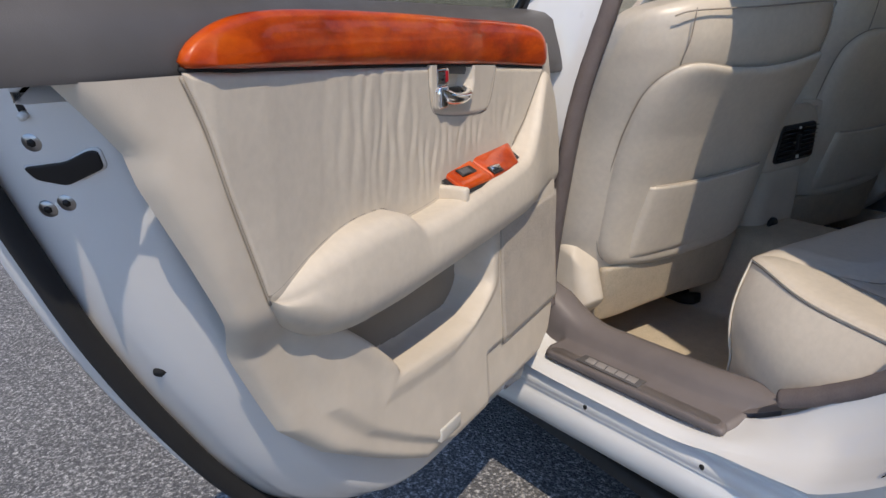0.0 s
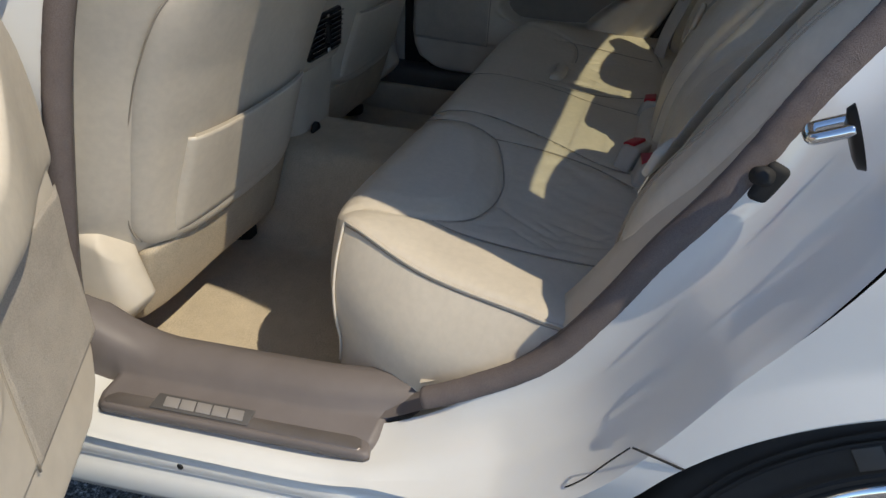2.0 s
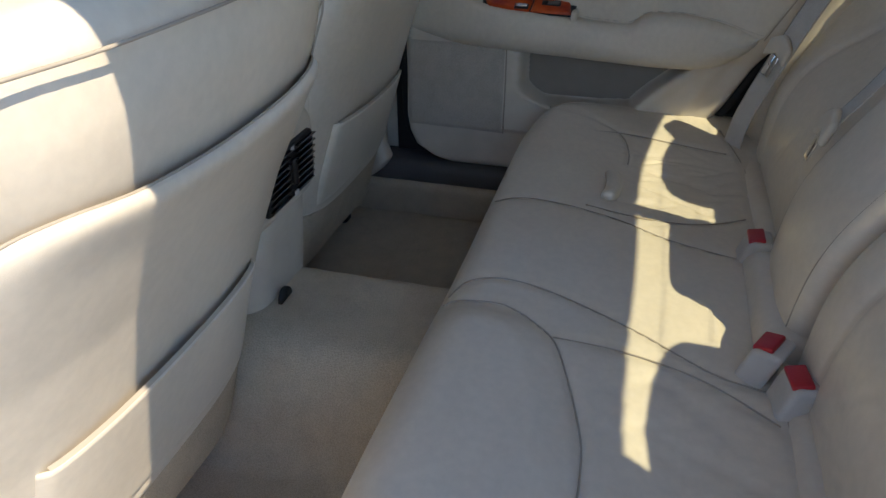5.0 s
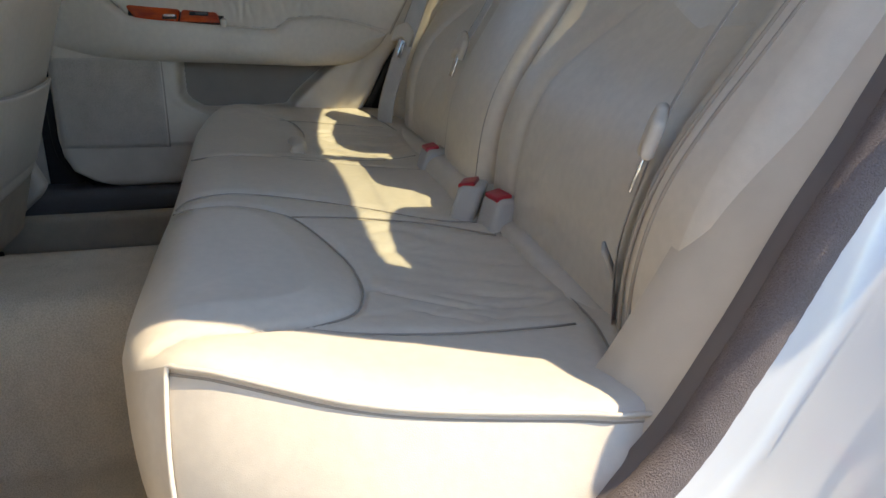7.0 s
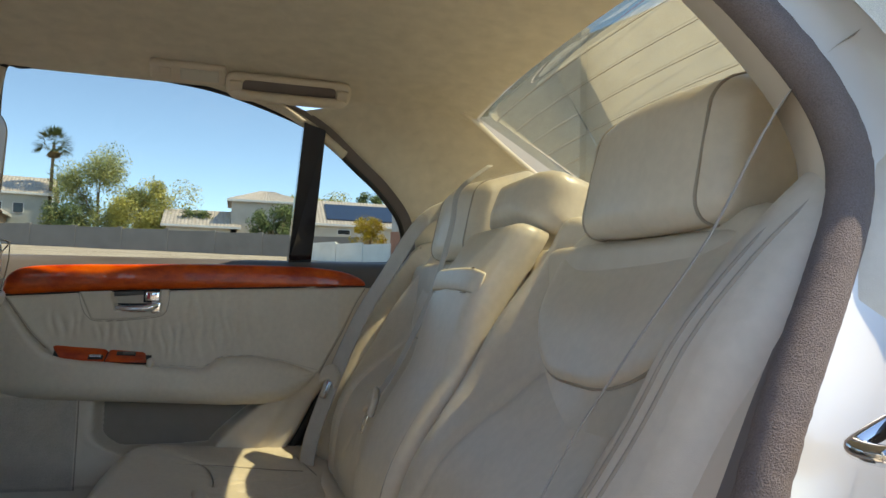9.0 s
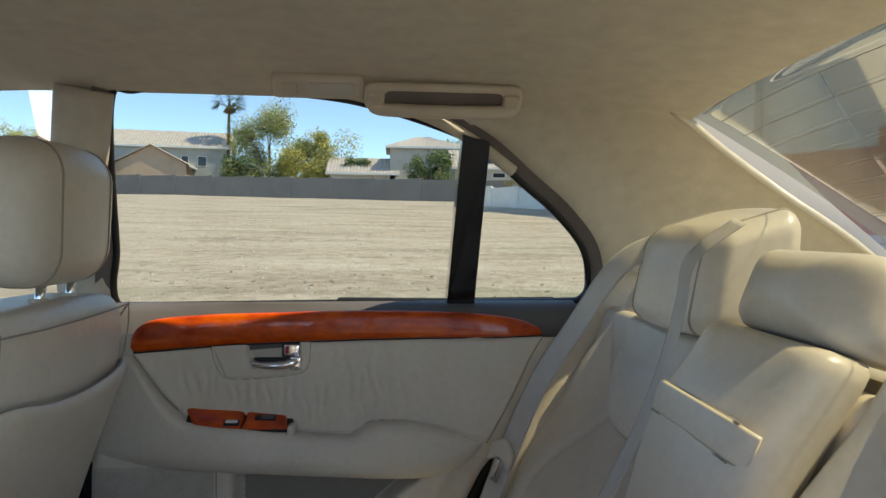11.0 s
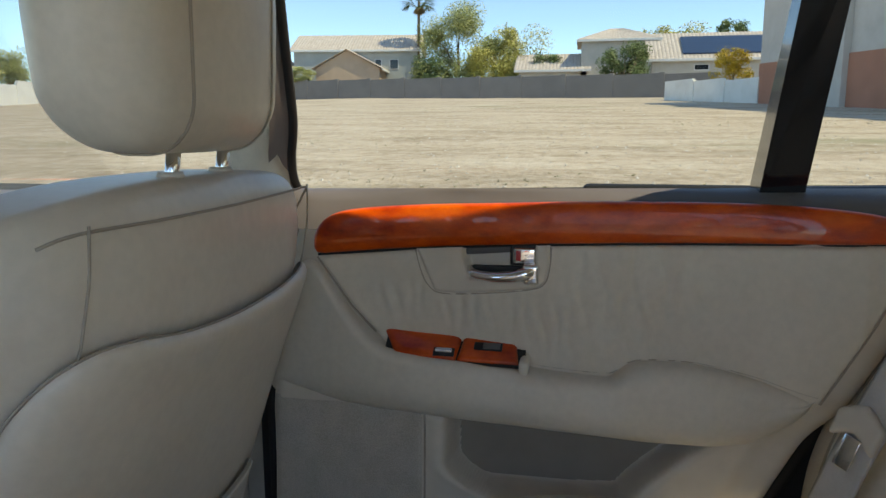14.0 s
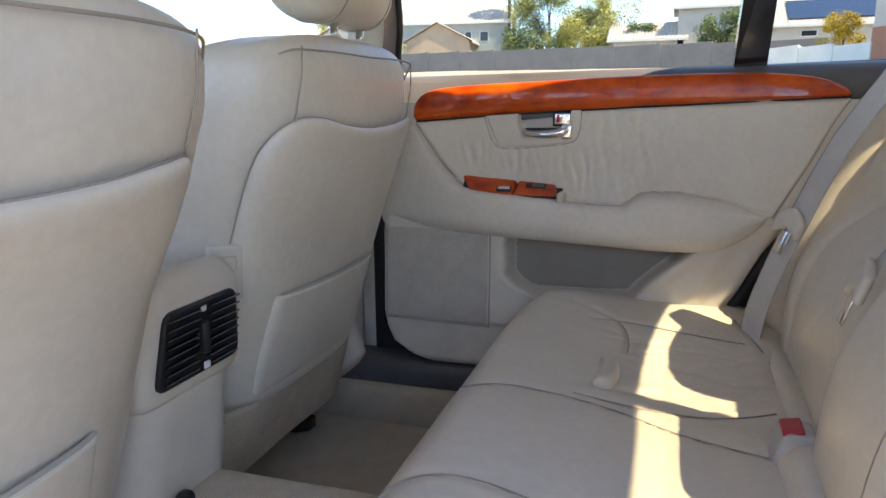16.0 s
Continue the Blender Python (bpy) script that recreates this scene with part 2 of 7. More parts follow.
def warped(vf, fn):
    return [tuple(fn(*p)) for p in vf[0]], vf[1]


def grid(fn, us, vs, wrap=False):
    """A sheet of quads from fn(u, v)."""
    nu, nv = len(us), len(vs)
    V = [tuple(fn(u, v)) for u in us for v in vs]
    F = []
    for i in range(nu if wrap else nu - 1):
        for j in range(nv - 1):
            a, b = i * nv + j, ((i + 1) % nu) * nv + j
            F.append((a, b, b + 1, a + 1))
    return V, F


def lin(a, b, n):
    return [a + (b - a) * i / (n - 1) for i in range(n)]


def thick(vf, offset):
    """A sheet given a back at offset, with its rim closed."""
    V, F = vf
    n = len(V)
    W = [tuple(Vector(p) + Vector(offset)) for p in V]
    edges = {}
    for f in F:
        for a, b in zip(f, f[1:] + f[:1]):
            edges[(a, b)] = 1
    rim = [(a, b) for a, b in edges if (b, a) not in edges]
    return V + W, F + [tuple(i + n for i in reversed(f)) for f in F] + [(b, a, a + n, b + n) for a, b in rim]


def rbox(half, r, n=6, edge=3):
    """A box with rounded edges and n quads along each face, centred at the origin."""
    half = Vector(half)
    r = min(r, *[h * 0.999 for h in half])
    axes = []
    for h in half:
        k = 1 - r / h
        e = [k + (1 - k) * math.sin(i / edge * math.pi / 2) ** 1 if i < edge else 1.0 for i in range(edge + 1)]
        e = [k + (1 - k) * i / edge for i in range(edge + 1)]
        axes.append([-x for x in reversed(e)] + lin(-k, k, n + 1)[1:-1] + e)
    index, V, F = {}, [], []

    def vid(p):
        key = tuple(round(c, 6) for c in p)
        if key not in index:
            q = Vector([p[i] * half[i] for i in range(3)])
            inner = Vector([max(-(half[i] - r), min(half[i] - r, q[i])) for i in range(3)])
            d = q - inner
            index[key] = len(V)
            V.append(tuple(inner + d.normalized() * r if d.length > 1e-9 else q))
        return index[key]

    for ax in range(3):
        b, c = [(1, 2), (2, 0), (0, 1)][ax]
        for sgn in (-1, 1):
            for i in range(len(axes[b]) - 1):
                for j in range(len(axes[c]) - 1):
                    quad = []
                    for bi, cj in ((i, j), (i + 1, j), (i + 1, j + 1), (i, j + 1)):
                        p = [0, 0, 0]
                        p[ax], p[b], p[c] = sgn, axes[b][bi], axes[c][cj]
                        quad.append(vid(p))
                    F.append(tuple(quad if sgn > 0 else reversed(quad)))
    return V, F


def box(lo, hi, r=0.004, n=2):
    c = [(a + b) / 2 for a, b in zip(lo, hi)]
    return moved(rbox([abs(b - a) / 2 for a, b in zip(lo, hi)], r, n, 2), Matrix.Translation(c))


def smooth_line(pts, per=8, closed=False):
    """A Catmull-Rom line through the points."""
    P = [Vector(p) for p in pts]
    n = len(P)
    out = []
    for i in range(n if closed else n - 1):
        p0 = P[(i - 1) % n] if closed or i > 0 else P[0]
        p1, p2 = P[i], P[(i + 1) % n]
        p3 = P[(i + 2) % n] if closed or i + 2 < n else P[-1]
        for k in range(per):
            t = k / per
            out.append(0.5 * (2 * p1 + (p2 - p0) * t + (2 * p0 - 5 * p1 + 4 * p2 - p3) * t * t + (3 * p1 - p0 - 3 * p2 + p3) * t ** 3))
    if not closed:
        out.append(P[-1])
    return out


def resampled(pts, n, closed=False):
    P = [Vector(p) for p in pts]
    if closed:
        P.append(P[0])
    d = [0]
    for a, b in zip(P, P[1:]):
        d.append(d[-1] + (b - a).length)
    out, k = [], 0
    for i in range(n):
        s = d[-1] * i / (n if closed else n - 1)
        while k < len(d) - 2 and d[k + 1] < s:
            k += 1
        out.append(P[k].lerp(P[k + 1], (s - d[k]) / max(1e-9, d[k + 1] - d[k])))
    return out


def tube(pts, r, seg=7, closed=False, flat=1.0, up=None):
    """A tube along a line; flat squeezes it along up."""
    P = [Vector(p) for p in pts]
    n = len(P)
    V, F = [], []
    ref = Vector(up) if up else None
    side = None
    for i, p in enumerate(P):
        a = P[(i - 1) % n] if closed or i else p
        b = P[(i + 1) % n] if closed or i < n - 1 else p
        t = (b - a).normalized()
        if ref:
            s = t.cross(ref).normalized()
        else:
            s = (side - t * side.dot(t)).normalized() if side else t.orthogonal().normalized()
        side = s
        w = s.cross(t)
        rr = r(i / max(1, n - 1)) if callable(r) else r
        for k in range(seg):
            a2 = 2 * math.pi * k / seg
            V.append(tuple(p + s * math.cos(a2) * rr + w * math.sin(a2) * rr * flat))
    for i in range(n if closed else n - 1):
        for k in range(seg):
            a, b = i * seg, ((i + 1) % n) * seg
            F.append((a + k, a + (k + 1) % seg, b + (k + 1) % seg, b + k))
    if not closed:
        F.append(tuple(reversed(range(seg))))
        F.append(tuple((n - 1) * seg + k for k in range(seg)))
    return V, F


def pad(outline, frame_, thickness=0.03, round_=0.012, crown=0.01, rings=10, n=90, spine=(0, 0), bend=None, closed_back=True):
    """A soft panel: outline in the plane of frame_ (origin, right, up), standing out along right x up."""
    o, ex, ey = [Vector(v) for v in frame_]
    ez = ex.cross(ey).normalized()
    L = resampled([(*p, 0) for p in outline], n, True)
    area = sum(a.x * b.y - b.x * a.y for a, b in zip(L, L[1:] + L[:1]))
    if area < 0:
        L.reverse()
    cx = (min(p.x for p in L) + max(p.x for p in L)) / 2
    cy = (min(p.y for p in L) + max(p.y for p in L)) / 2
    size = min(max(p.x for p in L) - min(p.x for p in L), max(p.y for p in L) - min(p.y for p in L)) / 2
    sx, sy = spine

    def to(x, y, h):
        if bend:
            h += bend(x, y)
        return tuple(o + ex * x + ey * y + ez * h)

    V, F = [], []
    fs = [0.0]
    k = min(0.9, round_ / size)
    fs += [k * (1 - math.cos(i / 4 * math.pi / 2)) for i in range(1, 5)]
    fs += [k + (1 - k) * i / rings for i in range(1, rings + 1)]
    rows = [("b", 0.0)] + [("t", f) for f in fs]
    for kind, f in rows:
        for p in L:
            c = Vector((max(cx - sx, min(cx + sx, p.x)), max(cy - sy, min(cy + sy, p.y)), 0))
            q = c + (p - c) * (1 - f)
            if kind == "b":
                h = 0.0
            else:
                e = min(1.0, f * size / round_)
                h = thickness - round_ + round_ * math.sqrt(max(0, 1 - (1 - e) ** 2)) + crown * (1 - (1 - f) ** 2)
            V.append(to(q.x, q.y, h))
    m = len(rows)
    for i in range(m - 1):
        for j in range(n):
            a, b = i * n + j, i * n + (j + 1) % n
            F.append((a, b, b + n, a + n))
    if closed_back:
        F.append(tuple(reversed(range(n))))
    return V, F


def rounded(poly, r, seg=5):
    """A polygon with its corners rounded; r is one radius or one a corner."""
    n = len(poly)
    out = []
    for i in range(n):
        p = Vector(poly[i])
        a, b = Vector(poly[i - 1]) - p, Vector(poly[(i + 1) % n]) - p
        rr = r[i] if isinstance(r, (list, tuple)) else r
        k = min(rr, a.length * 0.49, b.length * 0.49)
        s, e = p + a.normalized() * k, p + b.normalized() * k
        for j in range(seg + 1):
            t = j / seg
            out.append(tuple(s * (1 - t) ** 2 + p * 2 * t * (1 - t) + e * t * t))
    return out


def disc(c, axis, r, depth, seg=20, r2=None):
    """A short rod from c along axis."""
    axis = Vector(axis).normalized()
    return tube([Vector(c), Vector(c) + axis * depth], (lambda t: r + ((r2 if r2 else r) - r) * t), seg)


def lathe(profile, seg=48, closed=False):
    """Profile (radius, along) turned about x."""
    fn = lambda a, i: (profile[int(i)][1], profile[int(i)][0] * math.cos(a), profile[int(i)][0] * math.sin(a))
    return grid(fn, [2 * math.pi * k / seg for k in range(seg)], list(range(len(profile))), True)


# ---- ground and surroundings ----
SLOPE = 0.062


def ground_z(x):
    return SLOPE * max(0.0, x - 1.5)


def lay(x, y, k=1.0):
    return ground_z(x) + 0.05 * k * noise.noise((x * 0.25, y * 0.25, 3.0)) * min(1.0, max(0.0, (x - 3) / 6)) + 0.016 * noise.noise((x * 1.3, y * 1.3, 0.0)) * min(1.0, max(0.0, (x - 3) / 6))


gx = [-400, -150, -60, -25, -10, -4, -2.5, 1.4, 2.0, 2.6] + lin(3, 20, 46)[1:] + lin(20, 70, 40)[1:] + [90, 130, 200, 400]
gy = [-400, -150, -60, -35] + lin(-24, 34, 110) + [40, 50, 60, 80, 150, 400]
ground = put("ground", grid(lambda x, y: (x, y, (lay(x, y) if x < 80 else ground_z(80) + (x - 80) * 0.02) - 0.004), gx, gy), M_DIRT)
tagged(ground, "dry tan dirt lot with gravel and sparse weeds", "ground", kind="structure")
road = put("road", thick(grid(lambda x, y: (x, y, 0.012), [-9, -4, -1.5, 0, 1.9], lin(-60, 60, 40)), (0, 0, -0.03)), M_ASPHALT)
tagged(road, "grey sunlit asphalt with pale aggregate", "road", kind="structure")


def wall_run(name, label, a, b, h, mat, posts, z0=None, t=0.2):
    e = base(name, label, "wall", kind="structure")
    A, B = Vector((*a, 0)), Vector((*b, 0))
    d = (B - A).normalized()
    s = Vector((-d.y, d.x, 0))
    n = posts
    for i in range(n):
        p, q = A.lerp(B, i / n), A.lerp(B, (i + 1) / n)
        zz = ground_z((p.x + q.x) / 2)
        V = []
        for base_p, up in ((p, -0.4), (q, -0.4), (q, h), (p, h)):
            for k in (-t / 2, t / 2):
                V.append(tuple(base_p + s * k + Vector((0, 0, zz + up))))
        put("wall_panel", (V, [(0, 2, 4, 6), (1, 7, 5, 3), (0, 1, 3, 2), (4, 5, 7, 6), (2, 3, 5, 4), (0, 6, 7, 1)]), mat, e, smooth=False)
        if i:
            m = Matrix.Translation((p.x, p.y, zz + h / 2)) @ Matrix.Rotation(math.atan2(d.y, d.x), 4, "Z")
            put("wall_pier", moved(rbox((0.2, t * 0.5 + 0.06, h / 2 + 0.06), 0.01, 1, 1), m), mat, e, smooth=False)
    return e


wall_run("block_wall", "grey concrete block wall with piers round the lot", (58.5, -10), (82, 52), 1.85, M_BLOCK, 16)
wall_run("white_wall", "white painted block wall, sunlit", (82, 52), (30, 46), 1.9, M_WHITEWALL, 8)
wall_run("low_wall", "low pale plastered wall beside the building", (50, -5.4), (41.9, -9.4), 1.3, M_WHITEWALL, 3)


# large building behind on the lot
def building():
    e = base("large_building", "large beige stucco building with a terracotta base band", "building")
    a, b = Vector((42, -9.4, 0)), Vector((21, -15.5, 0))
    c = Vector((-6, -23.3, 0))
    d = (b - a).normalized()
    back = Vector((d.y, -d.x, 0)) * 18
    if back.y > 0:
        back = -back
    for p, q, h, nm in ((a, b, 12.0, "wall"), (b, c, 12.6, "wall")):
        V = []
        for base_p in (p, q, q + back, p + back):
            V += [tuple(base_p + Vector((0, 0, -1))), tuple(base_p + Vector((0, 0, h)))]
        F = [(0, 1, 3, 2), (2, 3, 5, 4), (4, 5, 7, 6), (6, 7, 1, 0), (1, 7, 5, 3)]
        put(nm, (V, F), M_BEIGEWALL, e, smooth=False)
        n = Vector((-back.x, -back.y, 0)).normalized() * 0.06
        V = [tuple(v) for v in (p + n + Vector((0, 0, -1)), q + n + Vector((0, 0, -1)), q + n + Vector((0, 0, 4.0)), p + n + Vector((0, 0, 4.6)))]
        V += [tuple(Vector(v) - n * 1.2) for v in V]
        put("base_band", (V, [(0, 1, 2, 3), (4, 7, 6, 5), (3, 2, 6, 7), (0, 3, 7, 4), (1, 5, 6, 2)]), M_PINK, e, "terracotta base band", smooth=False)
    for k in (0.32, 0.75):
        p = a.lerp(b, k) + Vector((-back.x, -back.y, 0)).normalized() * 0.1
        put("pilaster", moved(rbox((0.5, 0.25, 6.3), 0.03, 1, 1), Matrix.Translation((p.x, p.y, 6.0)) @ Matrix.Rotation(math.atan2(d.y, d.x), 4, "Z")), M_BEIGEWALL, e, smooth=False)


building()


def gable_house(name, label, at, size, wall_h, rise, turn, wall_mat, windows=(), hip=False, solar=None):
    """A tiled house; at its middle, size along and across the ridge."""
    x, y = at
    z = ground_z(x)
    e = base(name, label, "house", matrix=pose(x, y, z, 0, 0, turn))
    L, W = size[0] / 2, size[1] / 2
    V = [(-L, -W, -1), (L, -W, -1), (L, W, -1), (-L, W, -1), (-L, -W, wall_h), (L, -W, wall_h), (L, W, wall_h), (-L, W, wall_h)]
    F = [(0, 1, 5, 4), (1, 2, 6, 5), (2, 3, 7, 6), (3, 0, 4, 7)]
    if not hip:
        V += [(-L, 0, wall_h + rise), (L, 0, wall_h + rise)]
        F += [(4, 8, 7), (5, 6, 9)]
    put("wall", (V, F), wall_mat, e, smooth=False)
    o = 0.45
    inset = W * 0.8 if hip else 0
    for sgn in (-1, 1):
        rows = 16
        tiles = int((2 * L + 2 * o) / 0.33)

        def tilefn(u, v, s=sgn):
            t = v / rows
            half = (L + o) - inset * t
            xx = -half + 2 * half * u / (tiles * 3)
            yy = s * (W + o) * (1 - t)
            zz = wall_h - 0.12 + (rise + 0.15) * t + 0.05 * abs(math.sin(u / 3 * math.pi)) + 0.03 * ((v * 2) % 2)
            return (xx, yy, zz)

        vs = []
        for r in range(rows):
            vs += [r, r + 0.96]
        put("roof", grid(lambda u, v: tilefn(u, v), list(range(tiles * 3 + 1)), vs + [rows]), M_TILE, e, smooth=False, flip=sgn < 0)
    if hip:
        for sgn in (-1, 1):
            put("roof", ([(sgn * (L + o), -(W + o), wall_h - 0.1), (sgn * (L + o), W + o, wall_h - 0.1), (sgn * (L + o - inset), 0, wall_h + rise + 0.06)], [(0, 1, 2)]), M_TILE, e, smooth=False)
    put("fascia", box((-L - o, -W - o, wall_h - 0.3), (L + o, -W - o + 0.06, wall_h - 0.08), 0.01, 1), M_FRAMEW, e, smooth=False)
    for face, a, h, w, ht in windows:
        # face: s (front long side), e (gable end at -L)
        if face == "s":
            lo, hi = (a - w / 2, -W - 0.07, h), (a + w / 2, -W + 0.02, h + ht)
            glass_lo, glass_hi = (lo[0] + 0.07, -W - 0.09, h + 0.07), (hi[0] - 0.07, -W, h + ht - 0.07)
        else:
            lo, hi = (-L - 0.07, a - w / 2, h), (-L + 0.02, a + w / 2, h + ht)
            glass_lo, glass_hi = (-L - 0.09, lo[1] + 0.07, h + 0.07), (-L, hi[1] - 0.07, h + ht - 0.07)
        win = put("window", box(lo, hi, 0.01, 1), M_FRAMEW, e, smooth=False)
        put("pane", box(glass_lo, glass_hi, 0.01, 1), M_DARKGLASS, win, smooth=False)
    if solar:
        a0, a1, t0, t1 = solar
        pt = lambda a, t: (a, -(W + o) * (1 - t), wall_h + (rise + 0.15) * t + 0.12)
        V = [pt(a0, t0), pt(a1, t0), pt(a1, t1), pt(a0, t1)]
        panel = put("solar_array", thick((V, [(0, 1, 2, 3)]), (0, 0, -0.1)), M_SOLAR, e, "dark blue solar panels", smooth=False)
    return e


# far houses; local -y turned to face the car by a turn of -90 degrees
F90 = -90
gable_house("tiled_house", "two storey grey-green house with a pale tiled roof", (84, 26), (14, 9), 5.0, 2.0, F90 + 8, M_STUCCO2, [("s", 4.4, 2.8, 1.0, 1.1), ("s", 2.6, 2.8, 0.8, 1.1)])
gable_house("tiled_house", "peach single storey house with a tiled roof", (80, 25.5), (8, 7), 2.9, 1.9, F90 + 95, M_STUCCO3, [("s", 0, 1.2, 1.2, 0.9)])
gable_house("tiled_house", "pale house with a tiled gable roof and shutters", (80, 36.5), (9, 8), 3.2, 2.2, F90 + 95, M_STUCCO, [("e", 1.2, 1.0, 1.2, 1.1), ("e", -1.4, 1.0, 1.2, 1.1)])
gable_house("tiled_house", "pale two storey house with a tiled roof", (76, -3.2), (7, 8), 5.1, 1.3, F90, M_STUCCO, [], True)
gable_house("tiled_house", "low wing of the pale house with a tiled roof", (75, 3.0), (6.5, 6), 2.4, 1.6, F90, M_STUCCO, [])
gable_house("tiled_house", "single storey house with solar panels on its tiled roof", (73, -13.5), (15, 9), 3.0, 2.6, F90, M_STUCCO, [("s", -3.2, 1.9, 1.3, 0.55), ("s", -0.6, 1.9, 1.2, 0.55)], False, (-4.8, 6.5, 0.12, 0.78))
gable_house("tiled_house", "long low house with a pale tiled roof behind the wall", (92, 58), (18, 9), 3.2, 2.6, F90 + 20, M_STUCCO, [])


def leaves(centre, radii, count, size, seed, hollow=0.35):
    """Small leaf clumps through an uneven crown."""
    rnd = random.Random(seed)
    V, F = [], []
    lobes = [(Vector((rnd.uniform(-0.68, 0.68), rnd.uniform(-0.68, 0.68), rnd.uniform(-0.6, 0.68))), rnd.uniform(0.2, 0.46)) for _ in range(24)]
    made = 0
    while made < count:
        lobe, lr = rnd.choice(lobes)
        d = Vector((rnd.gauss(0, 1), rnd.gauss(0, 1), rnd.gauss(0, 1))).normalized() * (hollow + (1 - hollow) * rnd.random()) * lr
        q = lobe + d
        p = Vector(centre) + Vector((q.x * radii[0], q.y * radii[1], q.z * radii[2]))
        s = size * rnd.uniform(0.5, 1.4)
        a = Vector((rnd.gauss(0, 1), rnd.gauss(0, 1), rnd.gauss(0, 0.7))).normalized()
        b = a.orthogonal().normalized()
        k = len(V)
        V += [tuple(p - a * s), tuple(p + b * s * 0.45), tuple(p + a * s), tuple(p - b * s * 0.45)]
        F.append((k, k + 1, k + 2, k + 3))
        made += 1
    return V, F, lobes


def tree(name, label, at, height, radii, mat, seed, count=2600, size=0.16, trunk=True, low=0.5):
    x, y = at
    z = ground_z(x)
    e = base(name, label, "tree" if trunk else "shrub", (x, y, z))
    centre = (0, 0, height - radii[2] * 0.95)
    V, F, lobes = leaves(centre, radii, count, size, seed)
    put("crown", (V, F), mat, e, smooth=False)
    rnd = random.Random(seed + 5)
    if trunk:
        put("trunk", tube(smooth_line([(0, 0, -0.3), (0.1, 0.06, height * 0.2), (-0.05, 0.1, height * 0.45), (0.05, 0, height * 0.7)], 4), lambda t: 0.2 * (1 - 0.75 * t), 8), M_BARK, e)
        for lobe, lr in lobes[:8]:
            tip = Vector(centre) + Vector((lobe.x * radii[0], lobe.y * radii[1], lobe.z * radii[2]))
            put("limb", tube([(0, 0, height * 0.22), tuple(Vector((0, 0, height * 0.3)).lerp(tip, 0.5) + Vector((0, 0, 0.2))), tuple(tip)], lambda t: 0.09 * (1 - 0.8 * t), 6), M_BARK, e)
    else:
        put("stem", tube([(0, 0, -0.2), (0, 0, height * 0.5)], 0.05, 6), M_BARK, e)
    return e


tree("desert_tree", "tall olive-green feathery desert tree", (78, 13.2), 10.0, (4.2, 5.4, 6.0), M_LEAF_OLIVE, 11, 30000, 0.12)
tree("desert_tree", "yellow-green feathery desert tree beside the taller one", (77, 8.2), 8.3, (3.4, 4.8, 4.9), M_LEAF_YELLOW, 12, 24000, 0.115)
tree("round_shrub", "dark green garden tree behind the wall", (76, 16.2), 4.4, (1.8, 2.6, 2.0), M_LEAF_GREEN, 13, 5500, 0.12)
tree("round_shrub", "small green garden tree beside the pale house", (74, 3.8), 4.2, (1.5, 2.2, 1.4), M_LEAF_GREEN, 14, 4200, 0.11)
tree("round_shrub", "dense dark green tree before the pale house", (67, -3.6), 5.0, (1.8, 2.4, 2.2), M_LEAF_GREEN, 15, 7000, 0.11)
tree("desert_tree", "yellow-green tree behind the roofs", (84, -9), 7.4, (3, 4.2, 2.4), M_LEAF_YELLOW, 16, 7000, 0.13)
tree("desert_tree", "dark green tree behind the roofs", (86, -16), 8.0, (2, 2.2, 2.0), M_LEAF_GREEN, 17, 4000, 0.13)
tree("golden_shrub", "golden flowering shrub beside the large building", (47, -9.0), 3.3, (1.2, 1.5, 1.3), M_LEAF_GOLD, 18, 4000, 0.07, False)
tree("desert_tree", "distant green tree over the roofs", (100, 30), 7.0, (2, 4, 1.2), M_LEAF_GREEN, 19, 1000, 0.2)
tree("garden_bush", "green bush before the peach house", (74, 30.0), 3.4, (1.2, 2.0, 1.0), M_LEAF_OLIVE, 20, 3000, 0.1, False)
for k, (bx, by, bh) in enumerate([(70, 62, 6.0), (62, 60, 5.2), (54, 58, 5.6), (46, 55, 5.0), (38, 54, 5.4), (78, 62, 6.5)]):
    tree("desert_tree", "green desert tree behind the white wall", (bx, by), bh, (2.6, 3.4, 2.3), (M_LEAF_OLIVE, M_LEAF_YELLOW)[k % 2], 30 + k, 9000, 0.12)
tree("desert_tree", "tall yellow-green tree behind the long low house", (100, 50), 9.5, (3, 3.6, 3.0), M_LEAF_YELLOW, 41, 5000, 0.14)


